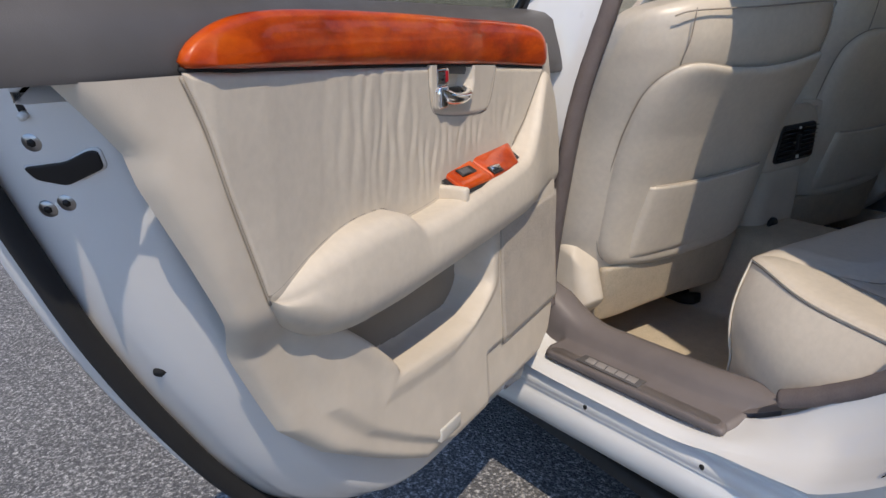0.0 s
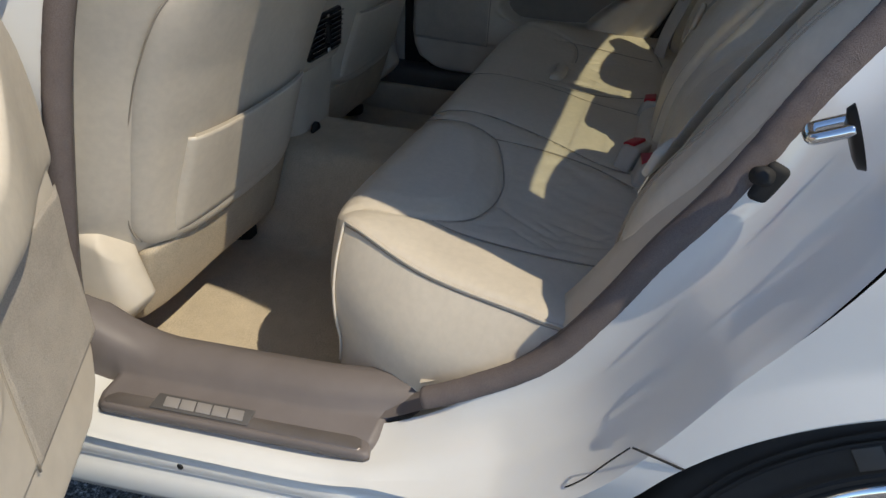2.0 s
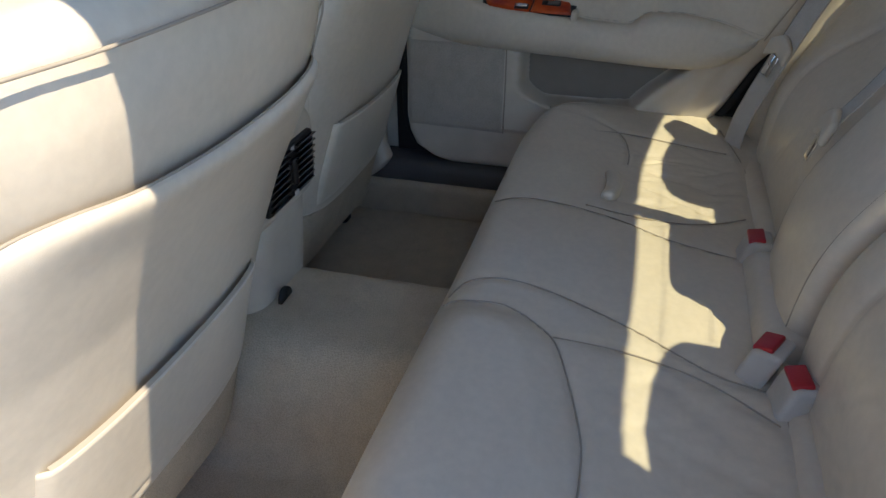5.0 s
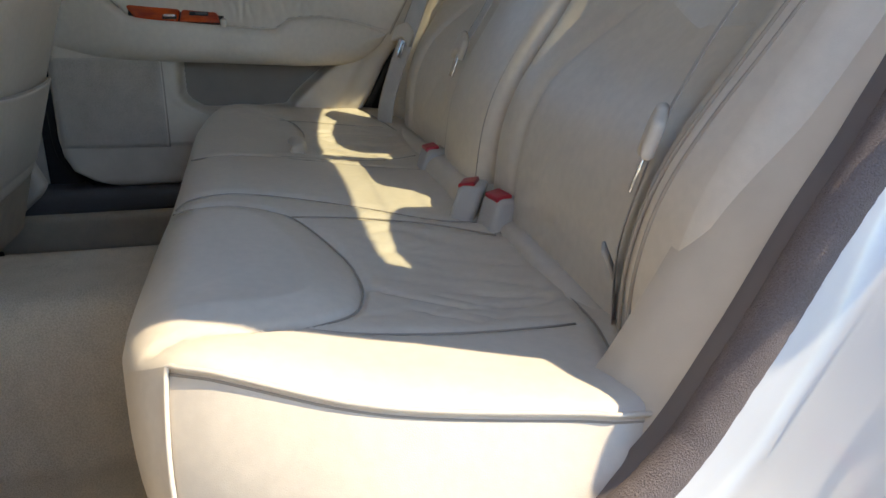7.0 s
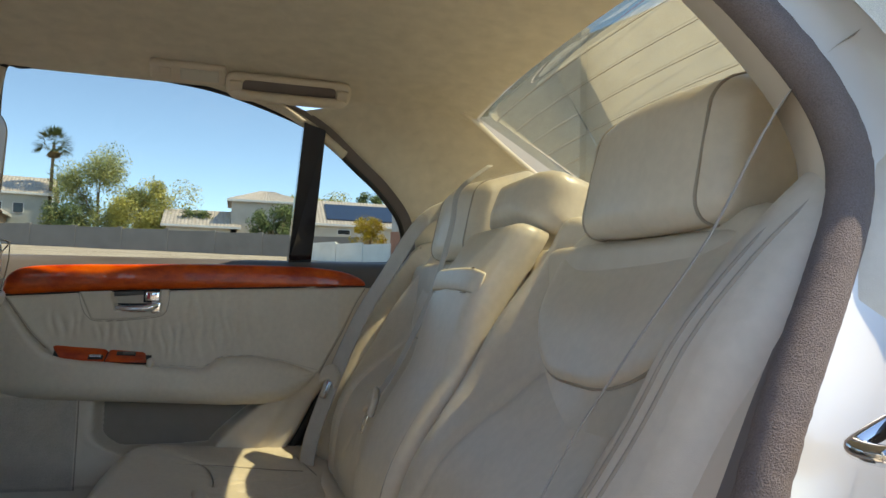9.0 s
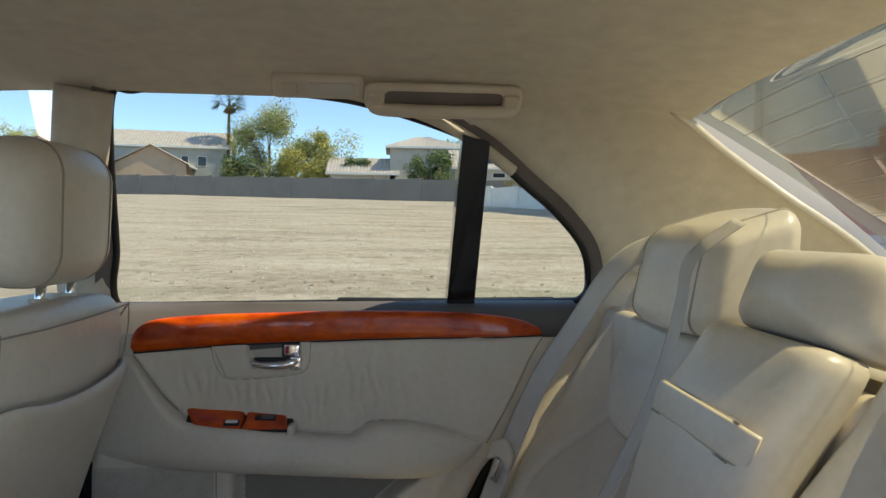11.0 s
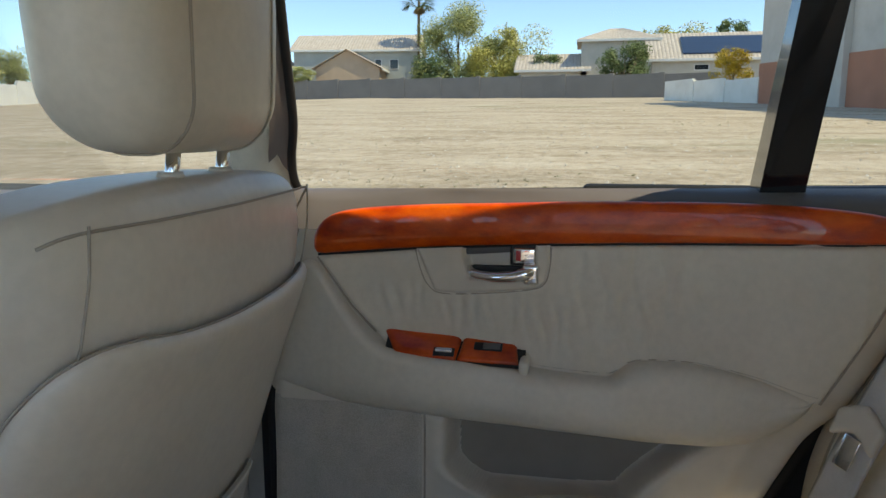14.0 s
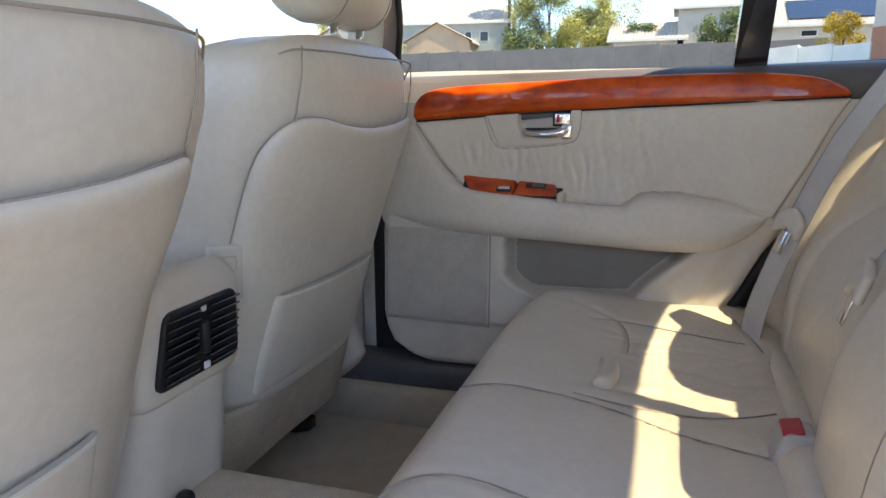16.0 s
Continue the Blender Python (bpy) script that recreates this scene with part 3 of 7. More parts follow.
def palm(at, height, seed):
    x, y = at
    e = base("palm_tree", "tall fan palm with a skirt of dry fronds", "palm", (x, y, ground_z(x)))
    put("trunk", tube(smooth_line([(0, 0, -0.3), (0.05, 0.08, height * 0.5), (0, 0.0, height)], 6), lambda t: 0.2 - 0.05 * t, 10), M_PALMBARK, e)
    rnd = random.Random(seed)

    def fan(mat, lo, hi, n, reach, nm):
        V, F = [], []
        for _ in range(n):
            az, el = rnd.uniform(0, 6.283), radians(rnd.uniform(lo, hi))
            d = Vector((math.cos(az) * math.cos(el), math.sin(az) * math.cos(el), math.sin(el)))
            s = d.cross(Vector((0, 0, 1))).normalized()
            root = Vector((0, 0, height))
            hub = root + d * reach * 0.5
            k = len(V)
            V += [tuple(root), tuple(root + s * 0.03), tuple(hub)]
            F.append((k, k + 1, k + 2))
            for j in range(11):
                a = (j - 5) / 5 * 1.25
                dd = (d * math.cos(a) + s * math.sin(a))
                tip = hub + dd * reach * 0.55 + Vector((0, 0, -0.12 * reach * abs(a) - 0.1))
                w = dd.cross(Vector((0, 0, 1))).normalized() * 0.05
                k = len(V)
                V += [tuple(hub), tuple(hub.lerp(tip, 0.5) + w), tuple(tip), tuple(hub.lerp(tip, 0.5) - w)]
                F.append((k, k + 1, k + 2, k + 3))
        put(nm, (V, F), mat, e, smooth=False)

    fan(M_LEAF_PALM, -25, 80, 60, 2.2, "crown")
    fan(M_LEAF_DRY, -85, -50, 34, 1.3, "dry_skirt")


palm((81, 18.3), 10.3, 3)

# weeds and stones on the lot
rnd = random.Random(8)
V, F = [], []
for _ in range(5200):
    x, y = 4 + 50 * rnd.random() ** 1.5, rnd.uniform(-14, 34)
    if noise.noise((x * 0.2, y * 0.07, 5.0)) < 0.12:
        continue
    z = lay(x, y)
    for _ in range(5):
        a, r, h = rnd.uniform(0, 6.28), rnd.uniform(0.02, 0.08), rnd.uniform(0.006, 0.03)
        k = len(V)
        V += [(x, y, z - 0.01), (x + 0.02, y + 0.02, z - 0.01), (x + r * math.cos(a), y + r * math.sin(a), z + h)]
        F.append((k, k + 1, k + 2))
tagged(put("weeds", (V, F), M_WEED, smooth=False), "scattered dry weeds over the dirt lot", "weeds", kind="stuff")
V, F = [], []
for _ in range(7000):
    x, y = 3 + 40 * rnd.random() ** 1.7, rnd.uniform(-12, 30)
    z, s = lay(x, y), rnd.uniform(0.008, 0.03) * (1 + 0.015 * x)
    k = len(V)
    a = rnd.uniform(0, 6.28)
    for j in range(4):
        V.append((x + s * math.cos(a + j * 1.57) * rnd.uniform(0.7, 1.2), y + s * math.sin(a + j * 1.57) * rnd.uniform(0.7, 1.2), z - 0.006))
    V.append((x + s * 0.2, y, z + s * rnd.uniform(0.5, 0.9)))
    F += [(k, k + 1, k + 4), (k + 1, k + 2, k + 4), (k + 2, k + 3, k + 4), (k + 3, k, k + 4)]
tagged(put("gravel", (V, F), M_STONE, smooth=False), "loose pale stones scattered over the dirt lot", "gravel", kind="stuff")


# ---- car body ----
car = base("car_body", "white sedan body with its rear door open", "car")
CX = 0.03   # middle of the cabin

# opening of the left rear door: seal line (y, z, x)
OPEN = [(0.235, 0.405, -0.768), (0.05, 0.4, -0.75), (-0.1, 0.402, -0.735), (-0.19, 0.427, -0.723), (-0.27, 0.468, -0.713), (-0.345, 0.525, -0.706), (-0.395, 0.6, -0.702), (-0.437, 0.68, -0.7),
        (-0.473, 0.737, -0.696), (-0.502, 0.79, -0.69), (-0.537, 0.86, -0.68), (-0.58, 0.93, -0.666), (-0.61, 0.985, -0.654), (-0.615, 1.03, -0.645), (-0.59, 1.085, -0.632), (-0.52, 1.165, -0.61), (-0.4, 1.265, -0.59),
        (-0.2, 1.335, -0.57), (0.0, 1.352, -0.565), (0.1, 1.34, -0.572), (0.145, 1.25, -0.615), (0.155, 1.1, -0.68), (0.16, 0.98, -0.733), (0.19, 0.83, -0.77), (0.23, 0.65, -0.777), (0.262, 0.5, -0.774), (0.26, 0.43, -0.77)]
SIDE = lambda y: 0.03 - 0.1 * max(-0.45, y)   # the body side runs inwards to the rear
loop = smooth_line([(x, y, z) for y, z, x in OPEN], 6, True)


def offset_loop(pts, out_fn):
    """Moves each point of the opening away from its middle in the side plane, and across, by out_fn(y, z) = (out, dx)."""
    res, n = [], len(pts)
    for i, p in enumerate(pts):
        t = pts[(i + 1) % n] - pts[i - 1]
        nrm = Vector((0, t.z, -t.y)).normalized()
        if nrm.dot(Vector((0, p.y + 0.15, p.z - 0.85))) < 0:
            nrm = -nrm
        o, dx = out_fn(p.y, p.z)
        res.append(p + nrm * o + Vector((dx, 0, 0)))
    return res


def zone(y, z):
    """How far a place of the opening belongs to its bottom, rear, top and front."""
    b = max(0, min(1, (0.47 - z) / 0.06))
    t = max(0, min(1, (z - 1.2) / 0.1))
    f = max(0, min(1, (y - 0.08) / 0.06)) * (1 - t) * (1 - b)
    return b, max(0.0, 1 - b - t - f), t, f


def blend(y, z, values):
    w = zone(y, z)
    s = sum(w)
    return tuple(sum(w[i] * values[i][k] for i in range(4)) / s for k in range(len(values[0])))


def loft(name, rings_, mat, label="", closed=True, flip=False):
    n = len(rings_[0])
    fn = lambda i, j: tuple(rings_[int(j)][int(i)])
    return put(name, grid(fn, list(range(n)), list(range(len(rings_))), closed), mat, car, label, flip=flip)


def stretch(ring, keep):
    """The run of a ring's points that keep() wants, in one piece."""
    n = len(ring)
    ks = [keep(loop[i].y, loop[i].z) for i in range(n)]
    start = next(i for i in range(n) if ks[i] and not ks[i - 1])
    out = []
    for k in range(n):
        i = (start + k) % n
        if not ks[i]:
            break
        out.append(ring[i])
    return out


edge = offset_loop(loop, lambda y, z: blend(y, z, ((0.036, 0.0), (0.004, -0.012), (0.004, -0.012), (0.004, -0.012))))
t1 = offset_loop(loop, lambda y, z: blend(y, z, ((0.028, 0.0), (0.0, -0.006), (0.0, -0.006), (0.0, -0.006))))
t2 = offset_loop(loop, lambda y, z: blend(y, z, ((0.024, 0.02), (-0.005, 0.012), (-0.008, 0.02), (-0.006, 0.008))))
shrink = lambda z: max(0.0, min(1.0, (1.0 - z) / 0.25))
fade = lambda y, z, v: (v[0] * (0.3 + 0.7 * min(1.0, shrink(z) + (y > 0.0))), v[1] * (0.35 + 0.65 * min(1.0, shrink(z) + (y > 0.0))))
t3 = offset_loop(loop, lambda y, z: fade(y, z, blend(y, z, ((0.022, 0.04), (-0.008, 0.024), (-0.02, 0.03), (-0.004, 0.016)))))
t4 = offset_loop(loop, lambda y, z: fade(y, z, blend(y, z, ((0.03, 0.05), (-0.002, 0.03), (0.02, 0.06), (0.03, 0.02)))))
loft("opening_trim", [t4, t3, t2, t1], M_TAUPE, "taupe plastic trim round the door opening")
rear_part = lambda y, z: y < -0.185 and z < 1.2
b1 = stretch(offset_loop(loop, lambda y, z: (-0.004, 0.012 + 0.011 * shrink(z))), rear_part)
b2 = stretch(offset_loop(loop, lambda y, z: (-0.012 + 0.012 * (1 - shrink(z)), 0.042 + 0.028 * shrink(z))), rear_part)
b3 = stretch(offset_loop(loop, lambda y, z: (-0.014 + 0.02 * (1 - shrink(z)), 0.045 + 0.055 * shrink(z))), rear_part)
b4 = stretch(offset_loop(loop, lambda y, z: (0.01 + 0.02 * (1 - shrink(z)), 0.05 + 0.08 * shrink(z))), rear_part)
loft("side_trim_strip", [b4, b3, b2, b1], M_VINYL, "beige trim strip beside the seat", False)
no_sill = lambda y, z: not (z < 0.435 and y > -0.2)
seal_run = resampled(stretch(offset_loop(loop, lambda y, z: (0.0, -0.004)), no_sill), 520)
SR = random.Random(12)
put("felt_seal", tube([q + Vector((SR.uniform(-1, 1), SR.uniform(-1, 1), SR.uniform(-1, 1))) * 0.00035 for q in seal_run], 0.0145, 14), M_FUZZ, car, "fuzzy taupe door seal")
JAMB = [((0.042, -0.02), (0.018, -0.014), (0.015, -0.02), (0.03, -0.02)), ((0.045, -0.045), (0.046, -0.02), (0.03, -0.03), (0.05, -0.05)), ((0.047, -0.06), (0.05, -0.036), (0.034, -0.032), (0.056, -0.06)),
        ((0.048, -0.074), (0.073, -0.05), (0.045, -0.035), (0.07, -0.08)), ((0.054, -0.08), (0.076, -0.07), (0.05, -0.034), (0.078, -0.09)), ((0.055, -0.082), (0.082, -0.078), (0.053, -0.034), (0.08, -0.092)), ((0.056, -0.083), (0.086, -0.11), (0.055, -0.033), (0.084, -0.095)), ((0.058, -0.088), (0.095, -0.125), (0.06, -0.03), (0.09, -0.1))]


def jamb(v):
    def fn(y, z):
        o, dx = blend(y, z, v)
        return o, dx * (1 - 0.7 * max(0.0, min(1.0, (z - 0.88) / 0.27)) * (y < 0.1))
    return fn


rings_j = [offset_loop(loop, jamb(v)) for v in JAMB]
j4 = rings_j[-1]
loft("door_jamb", [edge] + rings_j, M_PAINT)

# taupe sill cover and the scuff ledge
SC = [(-0.69, 0.3), (-0.7, 0.385), (-0.712, 0.405), (-0.735, 0.413), (-0.757, 0.41), (-0.772, 0.398), (-0.777, 0.386), (-0.784, 0.381), (-0.815, 0.378), (-0.824, 0.371), (-0.826, 0.35)]


def sill(y, i):
    x, z = SC[int(i)]
    k = int(i)
    t = max(0, min(1, (0.29 - y) / 0.03)) * max(0, min(1, (y + 0.2) / 0.01))
    if k > 6:
        t *= max(0, min(1, (0.232 - y) / 0.012)) * max(0, min(1, (y + 0.165) / 0.014))
        z -= 0.02 * (1 - t)
        x += 0.03 * (1 - t) * (y < 0) + 0.012 * max(0, -y / 0.2) ** 2
    rise = 0.07 * max(0, (y - 0.16) / 0.12) ** 2 * (k < 6)
    inn = 0.03 * max(0, (-0.03 - y) / 0.17) ** 2 if k < 7 else 0.0
    return (x + SIDE(y) + inn - 0.014 * max(0, (y - 0.16) / 0.12) ** 2 * (k < 6), y, z - 0.02 * (1 - t) + rise)


put("sill_cover", grid(sill, lin(0.29, -0.2, 70), list(range(len(SC)))), M_TAUPE, car, "taupe plastic sill cover", flip=True)
# rocker below the sill
RP = [(-0.79, 0.355), (-0.835, 0.352), (-0.858, 0.35), (-0.865, 0.343), (-0.861, 0.335), (-0.868, 0.334), (-0.872, 0.31), (-0.866, 0.3), (-0.874, 0.294), (-0.878, 0.262), (-0.868, 0.238), (-0.84, 0.228), (-0.7, 0.225)]
put("rocker", grid(lambda y, i: (RP[int(i)][0] + 0.013 + SIDE(y), y, RP[int(i)][1]), lin(0.36, -0.36, 26), list(range(len(RP)))), M_PAINT, car, flip=True)
for yy in (0.089, -0.143):
    put("rocker_plug", disc((-0.856 + SIDE(yy), yy, 0.316), (-1, 0, 0.1), 0.0045, 0.003, 12), M_BLACK, car)

# quarter panel with its wheel arch, polar round the wheel
WY, WZ, AR = -0.8, 0.3, 0.383
BOUND = [(-0.26, 0.15), (-0.27, 0.30), (-0.29, 0.372)] + [(p.y, p.z) for p in j4 if p.z > 0.47 and p.y < -0.2 and p.z < 1.02][::3]
BOUND = BOUND[:3] + sorted(BOUND[3:], key=lambda q: q[1]) + [(-0.75, 1.0), (-1.2, 0.995), (-1.7, 0.96), (-1.85, 0.6), (-1.8, 0.2)]


def reach(th):
    d = (math.cos(th), math.sin(th))
    best = 2.0 if d[1] > -0.05 else min(2.0, 0.195 / -d[1])
    for (ay, az), (by, bz) in zip(BOUND, BOUND[1:]):
        ey, ez = by - ay, bz - az
        det = d[0] * -ez - d[1] * -ey
        if abs(det) < 1e-9:
            continue
        ry, rz = ay - WY, az - WZ
        k = (ry * -ez - rz * -ey) / det
        u = (d[0] * rz - d[1] * ry) / det
        if -0.001 <= u <= 1.001 and k > 0:
            best = min(best, k)
    return best


def skin_x(y, z):
    k = max(0.0, min(1.0, (0.5 - z) / 0.16))
    x = -0.9 + 0.1 * max(0, (z - 0.72) / 0.28) ** 2 + 0.05 * k * k * (3 - 2 * k)
    return x + SIDE(y) + 0.02 * max(0, (-0.9 - y)) ** 2


def quarter(th, s):
    r0, r1 = AR, max(AR + 0.01, reach(th))
    r = r0 + (r1 - r0) * max(0, s)
    y, z = WY + r * math.cos(th), max(0.229, WZ + r * math.sin(th))
    x = skin_x(y, z)
    lip = max(0, 1 - abs(r - AR) / 0.04)
    x -= 0.012 * lip
    if s < 0:
        x += 0.05 * -s
    front = max(0, 1 - (r1 - r) / 0.03) if y > -0.66 and z < 1.0 else 0
    return (x + 0.004 * front, y, z)


ths = [radians(a) for a in lin(-11, 191, 90)]
put("quarter_panel", grid(quarter, ths, [-1, -0.2, 0] + lin(0.02, 1, 26)), M_PAINT, car)
on_skin = lambda y, z: (skin_x(y, z) - 0.012 * max(0, 1 - abs(math.hypot(y - WY, z - WZ) - AR) / 0.04), y, z)
gap_line = [on_skin(p.x, p.y) for p in smooth_line([(-0.33, 0.386, 0), (-0.365, 0.412, 0), (-0.397, 0.455, 0), (-0.425, 0.502, 0), (-0.447, 0.534, 0)], 6)]
put("panel_gap", tube([on_skin(y, 0.535) for y in lin(-0.449, -0.498, 14)], 0.0012, 6), M_RUBBER, car, "dark joint between sill and quarter panel")
put("panel_gap", tube(gap_line, 0.0009, 6), M_RUBBER, car, "dark gap along the rear quarter panel")
put("arch_liner", grid(lambda th, s: (-0.79 + 0.25 * s, WY + (AR - 0.004) * math.cos(th), WZ + (AR - 0.004) * math.sin(th)), ths, [0, 0.5, 1]), M_RUBBER, car, flip=True)
put("arch_back", grid(lambda th, s: (-0.56, WY + s * AR * math.cos(th), WZ + s * AR * math.sin(th)), [radians(a) for a in lin(0, 360, 32)], [0.02, 1]), M_RUBBER, car)

# roof, rear deck, rear window, floor
ROOF_REAR = -0.742


def roof_z(x, y, top=0.0):
    u = (x - CX) / 0.6
    zz = 1.40 - 0.028 * u * u - 0.011 * u ** 6
    zz -= 0.065 * max(0, (-0.2 - y) / 0.6) ** 2 + 0.08 * max(0, (y - 0.3) / 0.7) ** 2
    return zz + top


xs = lin(CX - 0.6, CX + 0.6, 33)
put("headliner", grid(lambda x, y: (CX + (x - CX) * (1.0 if x < CX else 0.94), y, roof_z(x, y) - 0.004 * (abs((x - CX) / 0.6) ** 10)), xs, lin(1.05, ROOF_REAR, 40)), M_HEADLINER, car, "beige cloth headliner")
put("roof_panel", grid(lambda x, y: (CX + (x - CX) * (1.02 if x < CX else 0.935), y, roof_z(x, y) + 0.05 - 0.02 * abs((x - CX) / 0.6) ** 8), xs, lin(1.1, ROOF_REAR - 0.04, 40)), M_PAINT, car, flip=True)
put("roof_edge", grid(lambda x, s: (x, ROOF_REAR - 0.04 * s, roof_z(x, ROOF_REAR) + 0.042 * s), xs, [0, 0.5, 1]), M_BLACK, car)


def rear_glass(u, v):
    half = 0.51 + 0.17 * v
    x = CX + u * half
    y = ROOF_REAR - 0.02 - 0.56 * v - 0.05 * (1 - u * u) * v
    z = roof_z(CX + u * 0.5, ROOF_REAR) + 0.02 - (0.27 - 0.0) * v * (1 + 0.12 * (v - 1)) - 0.01 * u * u
    return (x, y, z)


rg = put("rear_window", thick(grid(rear_glass, lin(-1, 1, 24), lin(0, 1, 16)), (0, 0.002, -0.004)), M_REARGLASS, car, "tinted rear window with heater wires")
for k in range(11):
    v = 0.06 + 0.085 * k
    put("heater_wire", tube([Vector(rear_glass(u, v)) + Vector((0, 0.004, -0.007)) for u in lin(-0.93, 0.93, 14)], 0.0006, 4), M_SEAM, rg)
put("rear_deck", thick(grid(lambda x, y: (x, y, 0.985 + 0.01 * (y + 0.7)), lin(CX - 0.72, CX + 0.72, 8), lin(-0.7, -1.4, 8)), (0, 0, -0.02)), M_VINYL, car, "beige rear deck")
put("boot_lid", grid(lambda x, y: (x, y, 1.05 - 0.08 * ((x - CX) / 0.85) ** 4 - 0.05 * max(0, -1.35 - y)), lin(CX - 0.86, CX + 0.86, 16), lin(-1.34, -1.95, 10)), M_PAINT, car)
put("floor_carpet", thick(grid(lambda x, y: (x, y, 0.25 + 0.198 * math.exp(-((x + 0.025) / 0.148) ** 8) + 0.002 * noise.noise((x * 9, y * 9, 0))), lin(-0.76, 0.8, 110), lin(1.5, -0.1, 30)), (0, 0, -0.04)), M_CARPET, car, "beige carpet", flip=True)
put("underbody", box((-0.8, -1.9, 0.17), (0.86, 1.6, 0.2), 0.01, 1), M_RUBBER, car)
put("seat_riser", box((-0.72, -0.42, 0.2), (0.76, -0.05, 0.36), 0.02, 2), M_CARPET, car)


# interior rear pillar trims, right and left
def pillar(side):
    A_ = [(0.6, -0.36, 1.325), (0.65, -0.43, 1.285), (0.69, -0.54, 1.195), (0.73, -0.62, 1.105), (0.765, -0.665, 1.0), (0.77, -0.68, 0.95)]
    B_ = [(0.47, ROOF_REAR + 0.15, 1.372), (0.506, ROOF_REAR + 0.036, 1.338), (0.57, -0.84, 1.27), (0.625, -0.98, 1.2), (0.665, -1.15, 1.11), (0.69, -1.3, 1.0)]
    a, b = smooth_line(A_, 6), smooth_line(B_, 6)
    c = 0.0 if side > 0 else 2 * CX

    def fn(i, s):
        p = a[int(i)].lerp(b[int(i)], s) + Vector((0.035 * math.sin(s * math.pi), 0, -0.0))
        return (p.x if side > 0 else 2 * CX - p.x, p.y, p.z)

    put("pillar_trim", grid(fn, list(range(len(a))), lin(0, 1, 10)), M_HEADLINER, car, "beige rear pillar trim", flip=side < 0)
    line = [Vector(fn(i, 1.0)) + Vector((0, 0.004, 0.0)) for i in range(6, len(a))]
    put("window_moulding", tube(line, 0.012, 8, flat=0.6), M_VINYL, car)


pillar(1)
pillar(-1)
MARK = Matrix.Translation((0.689, -0.56, 1.216)) @ Matrix(((0.05, 0.62, -0.78, 0), (-0.93, -0.25, -0.26, 0), (-0.36, 0.74, 0.57, 0), (0, 0, 0, 1)))
lettering("airbag_mark", "AIRBAG", 0.009, MARK, M_UPPER, car)


def pillar_skin(side):
    """Outer panel between the rear door's window and the rear window."""
    a = smooth_line([(-0.735, -0.68, 0.97), (-0.715, -0.715, 1.05), (-0.68, -0.67, 1.13), (-0.65, -0.56, 1.22), (-0.615, -0.4, 1.34)], 6)
    b = smooth_line([(-0.74, -1.4, 0.99), (-0.68, -1.28, 1.08), (-0.62, -1.1, 1.19), (-0.56, -0.93, 1.3), (-0.52, -0.76, 1.385)], 6)

    def fn(i, s):
        q = a[int(i)].lerp(b[int(i)], s) + Vector((-0.02 * math.sin(s * math.pi), 0, 0.01 * math.sin(s * math.pi)))
        return (q.x if side < 0 else 2 * CX - q.x, q.y, q.z)

    put("rear_pillar_skin", grid(fn, list(range(len(a))), lin(0, 1, 10)), M_PAINT, car, flip=side > 0)


pillar_skin(1)
pillar_skin(-1)


# outer skins that close the car: front doors, bonnet, right side
def side_panel(side):
    s = side
    off = 0.0 if side > 0 else 2 * CX
    X = lambda x: x if side > 0 else off - x
    lo = 0.24
    y1, y0 = 1.45, 0.405
    put("front_door_skin", grid(lambda y, z: (X(0.955 - 0.03 * ((z - 0.6) / 0.35) ** 2), y, z), lin(y0, y1, 8), lin(lo, 0.965, 8)), M_PAINT, car, flip=side < 0)
    if side > 0:
        put("rear_side_skin", grid(lambda y, z: (X(0.945 - 0.05 * ((z - 0.6) / 0.35) ** 2), y, z), lin(-1.85, y0 - 0.005, 14), lin(lo, 0.965, 8)), M_PAINT, car)
        put("rocker", box((0.8, -0.4, 0.22), (0.92, 1.45, 0.37), 0.02, 2), M_PAINT, car)


side_panel(1)
side_panel(-1)
put("sill_carpet", box((0.652, -0.34, 0.24), (0.79, 1.29, 0.335), 0.02, 3), M_CARPET, car, "beige carpet rising to the sill")
put("sill_trim", box((0.66, -0.35, 0.33), (0.80, 1.3, 0.385), 0.018, 3), M_UPPER, car, "dark sill trim below the closed door")
put("pillar_base", box((0.75, 0.36, 0.3), (0.83, 0.47, 0.97), 0.02, 3), M_VINYL, car, "beige lower middle pillar trim")
put("pillar_seal", box((0.742, 0.3, 0.28), (0.80, 0.372, 0.965), 0.01, 2), M_RUBBER, car, "black rubber seal on the middle pillar")
put("side_trim", box((0.79, -1.0, 0.24), (0.83, -0.12, 0.985), 0.01, 3), M_RUBBER, car)
put("roof_side_trim", tube(smooth_line([(0.583, 0.25, 1.374), (0.58, 0.08, 1.382), (0.586, -0.09, 1.374), (0.596, -0.19, 1.36), (0.61, -0.3, 1.33), (0.628, -0.38, 1.292), (0.655, -0.46, 1.24)], 6), 0.012, 8), M_HEADLINER, car, "beige trim along the roof side")
put("nose", box((CX - 0.9, 1.47, 0.25), (CX + 0.9, 2.9, 0.9), 0.1, 4), M_PAINT, car)
put("dashboard", warped(rbox((0.7, 0.24, 0.2), 0.07, 8, 3), lambda x, y, z: (x + CX, y + 1.24, z + 0.72 + 0.03 * y)), M_UPPER, car, "grey dashboard")
ws = put("windscreen", grid(lambda x, s: (CX + x * (1 + 0.2 * (1 - s)), 1.6 - 0.62 * s, 0.93 + 0.42 * s - 0.05 * x * x), lin(-0.6, 0.6, 12), lin(0, 1, 6)), M_GLASS, car)
ws.visible_shadow = False
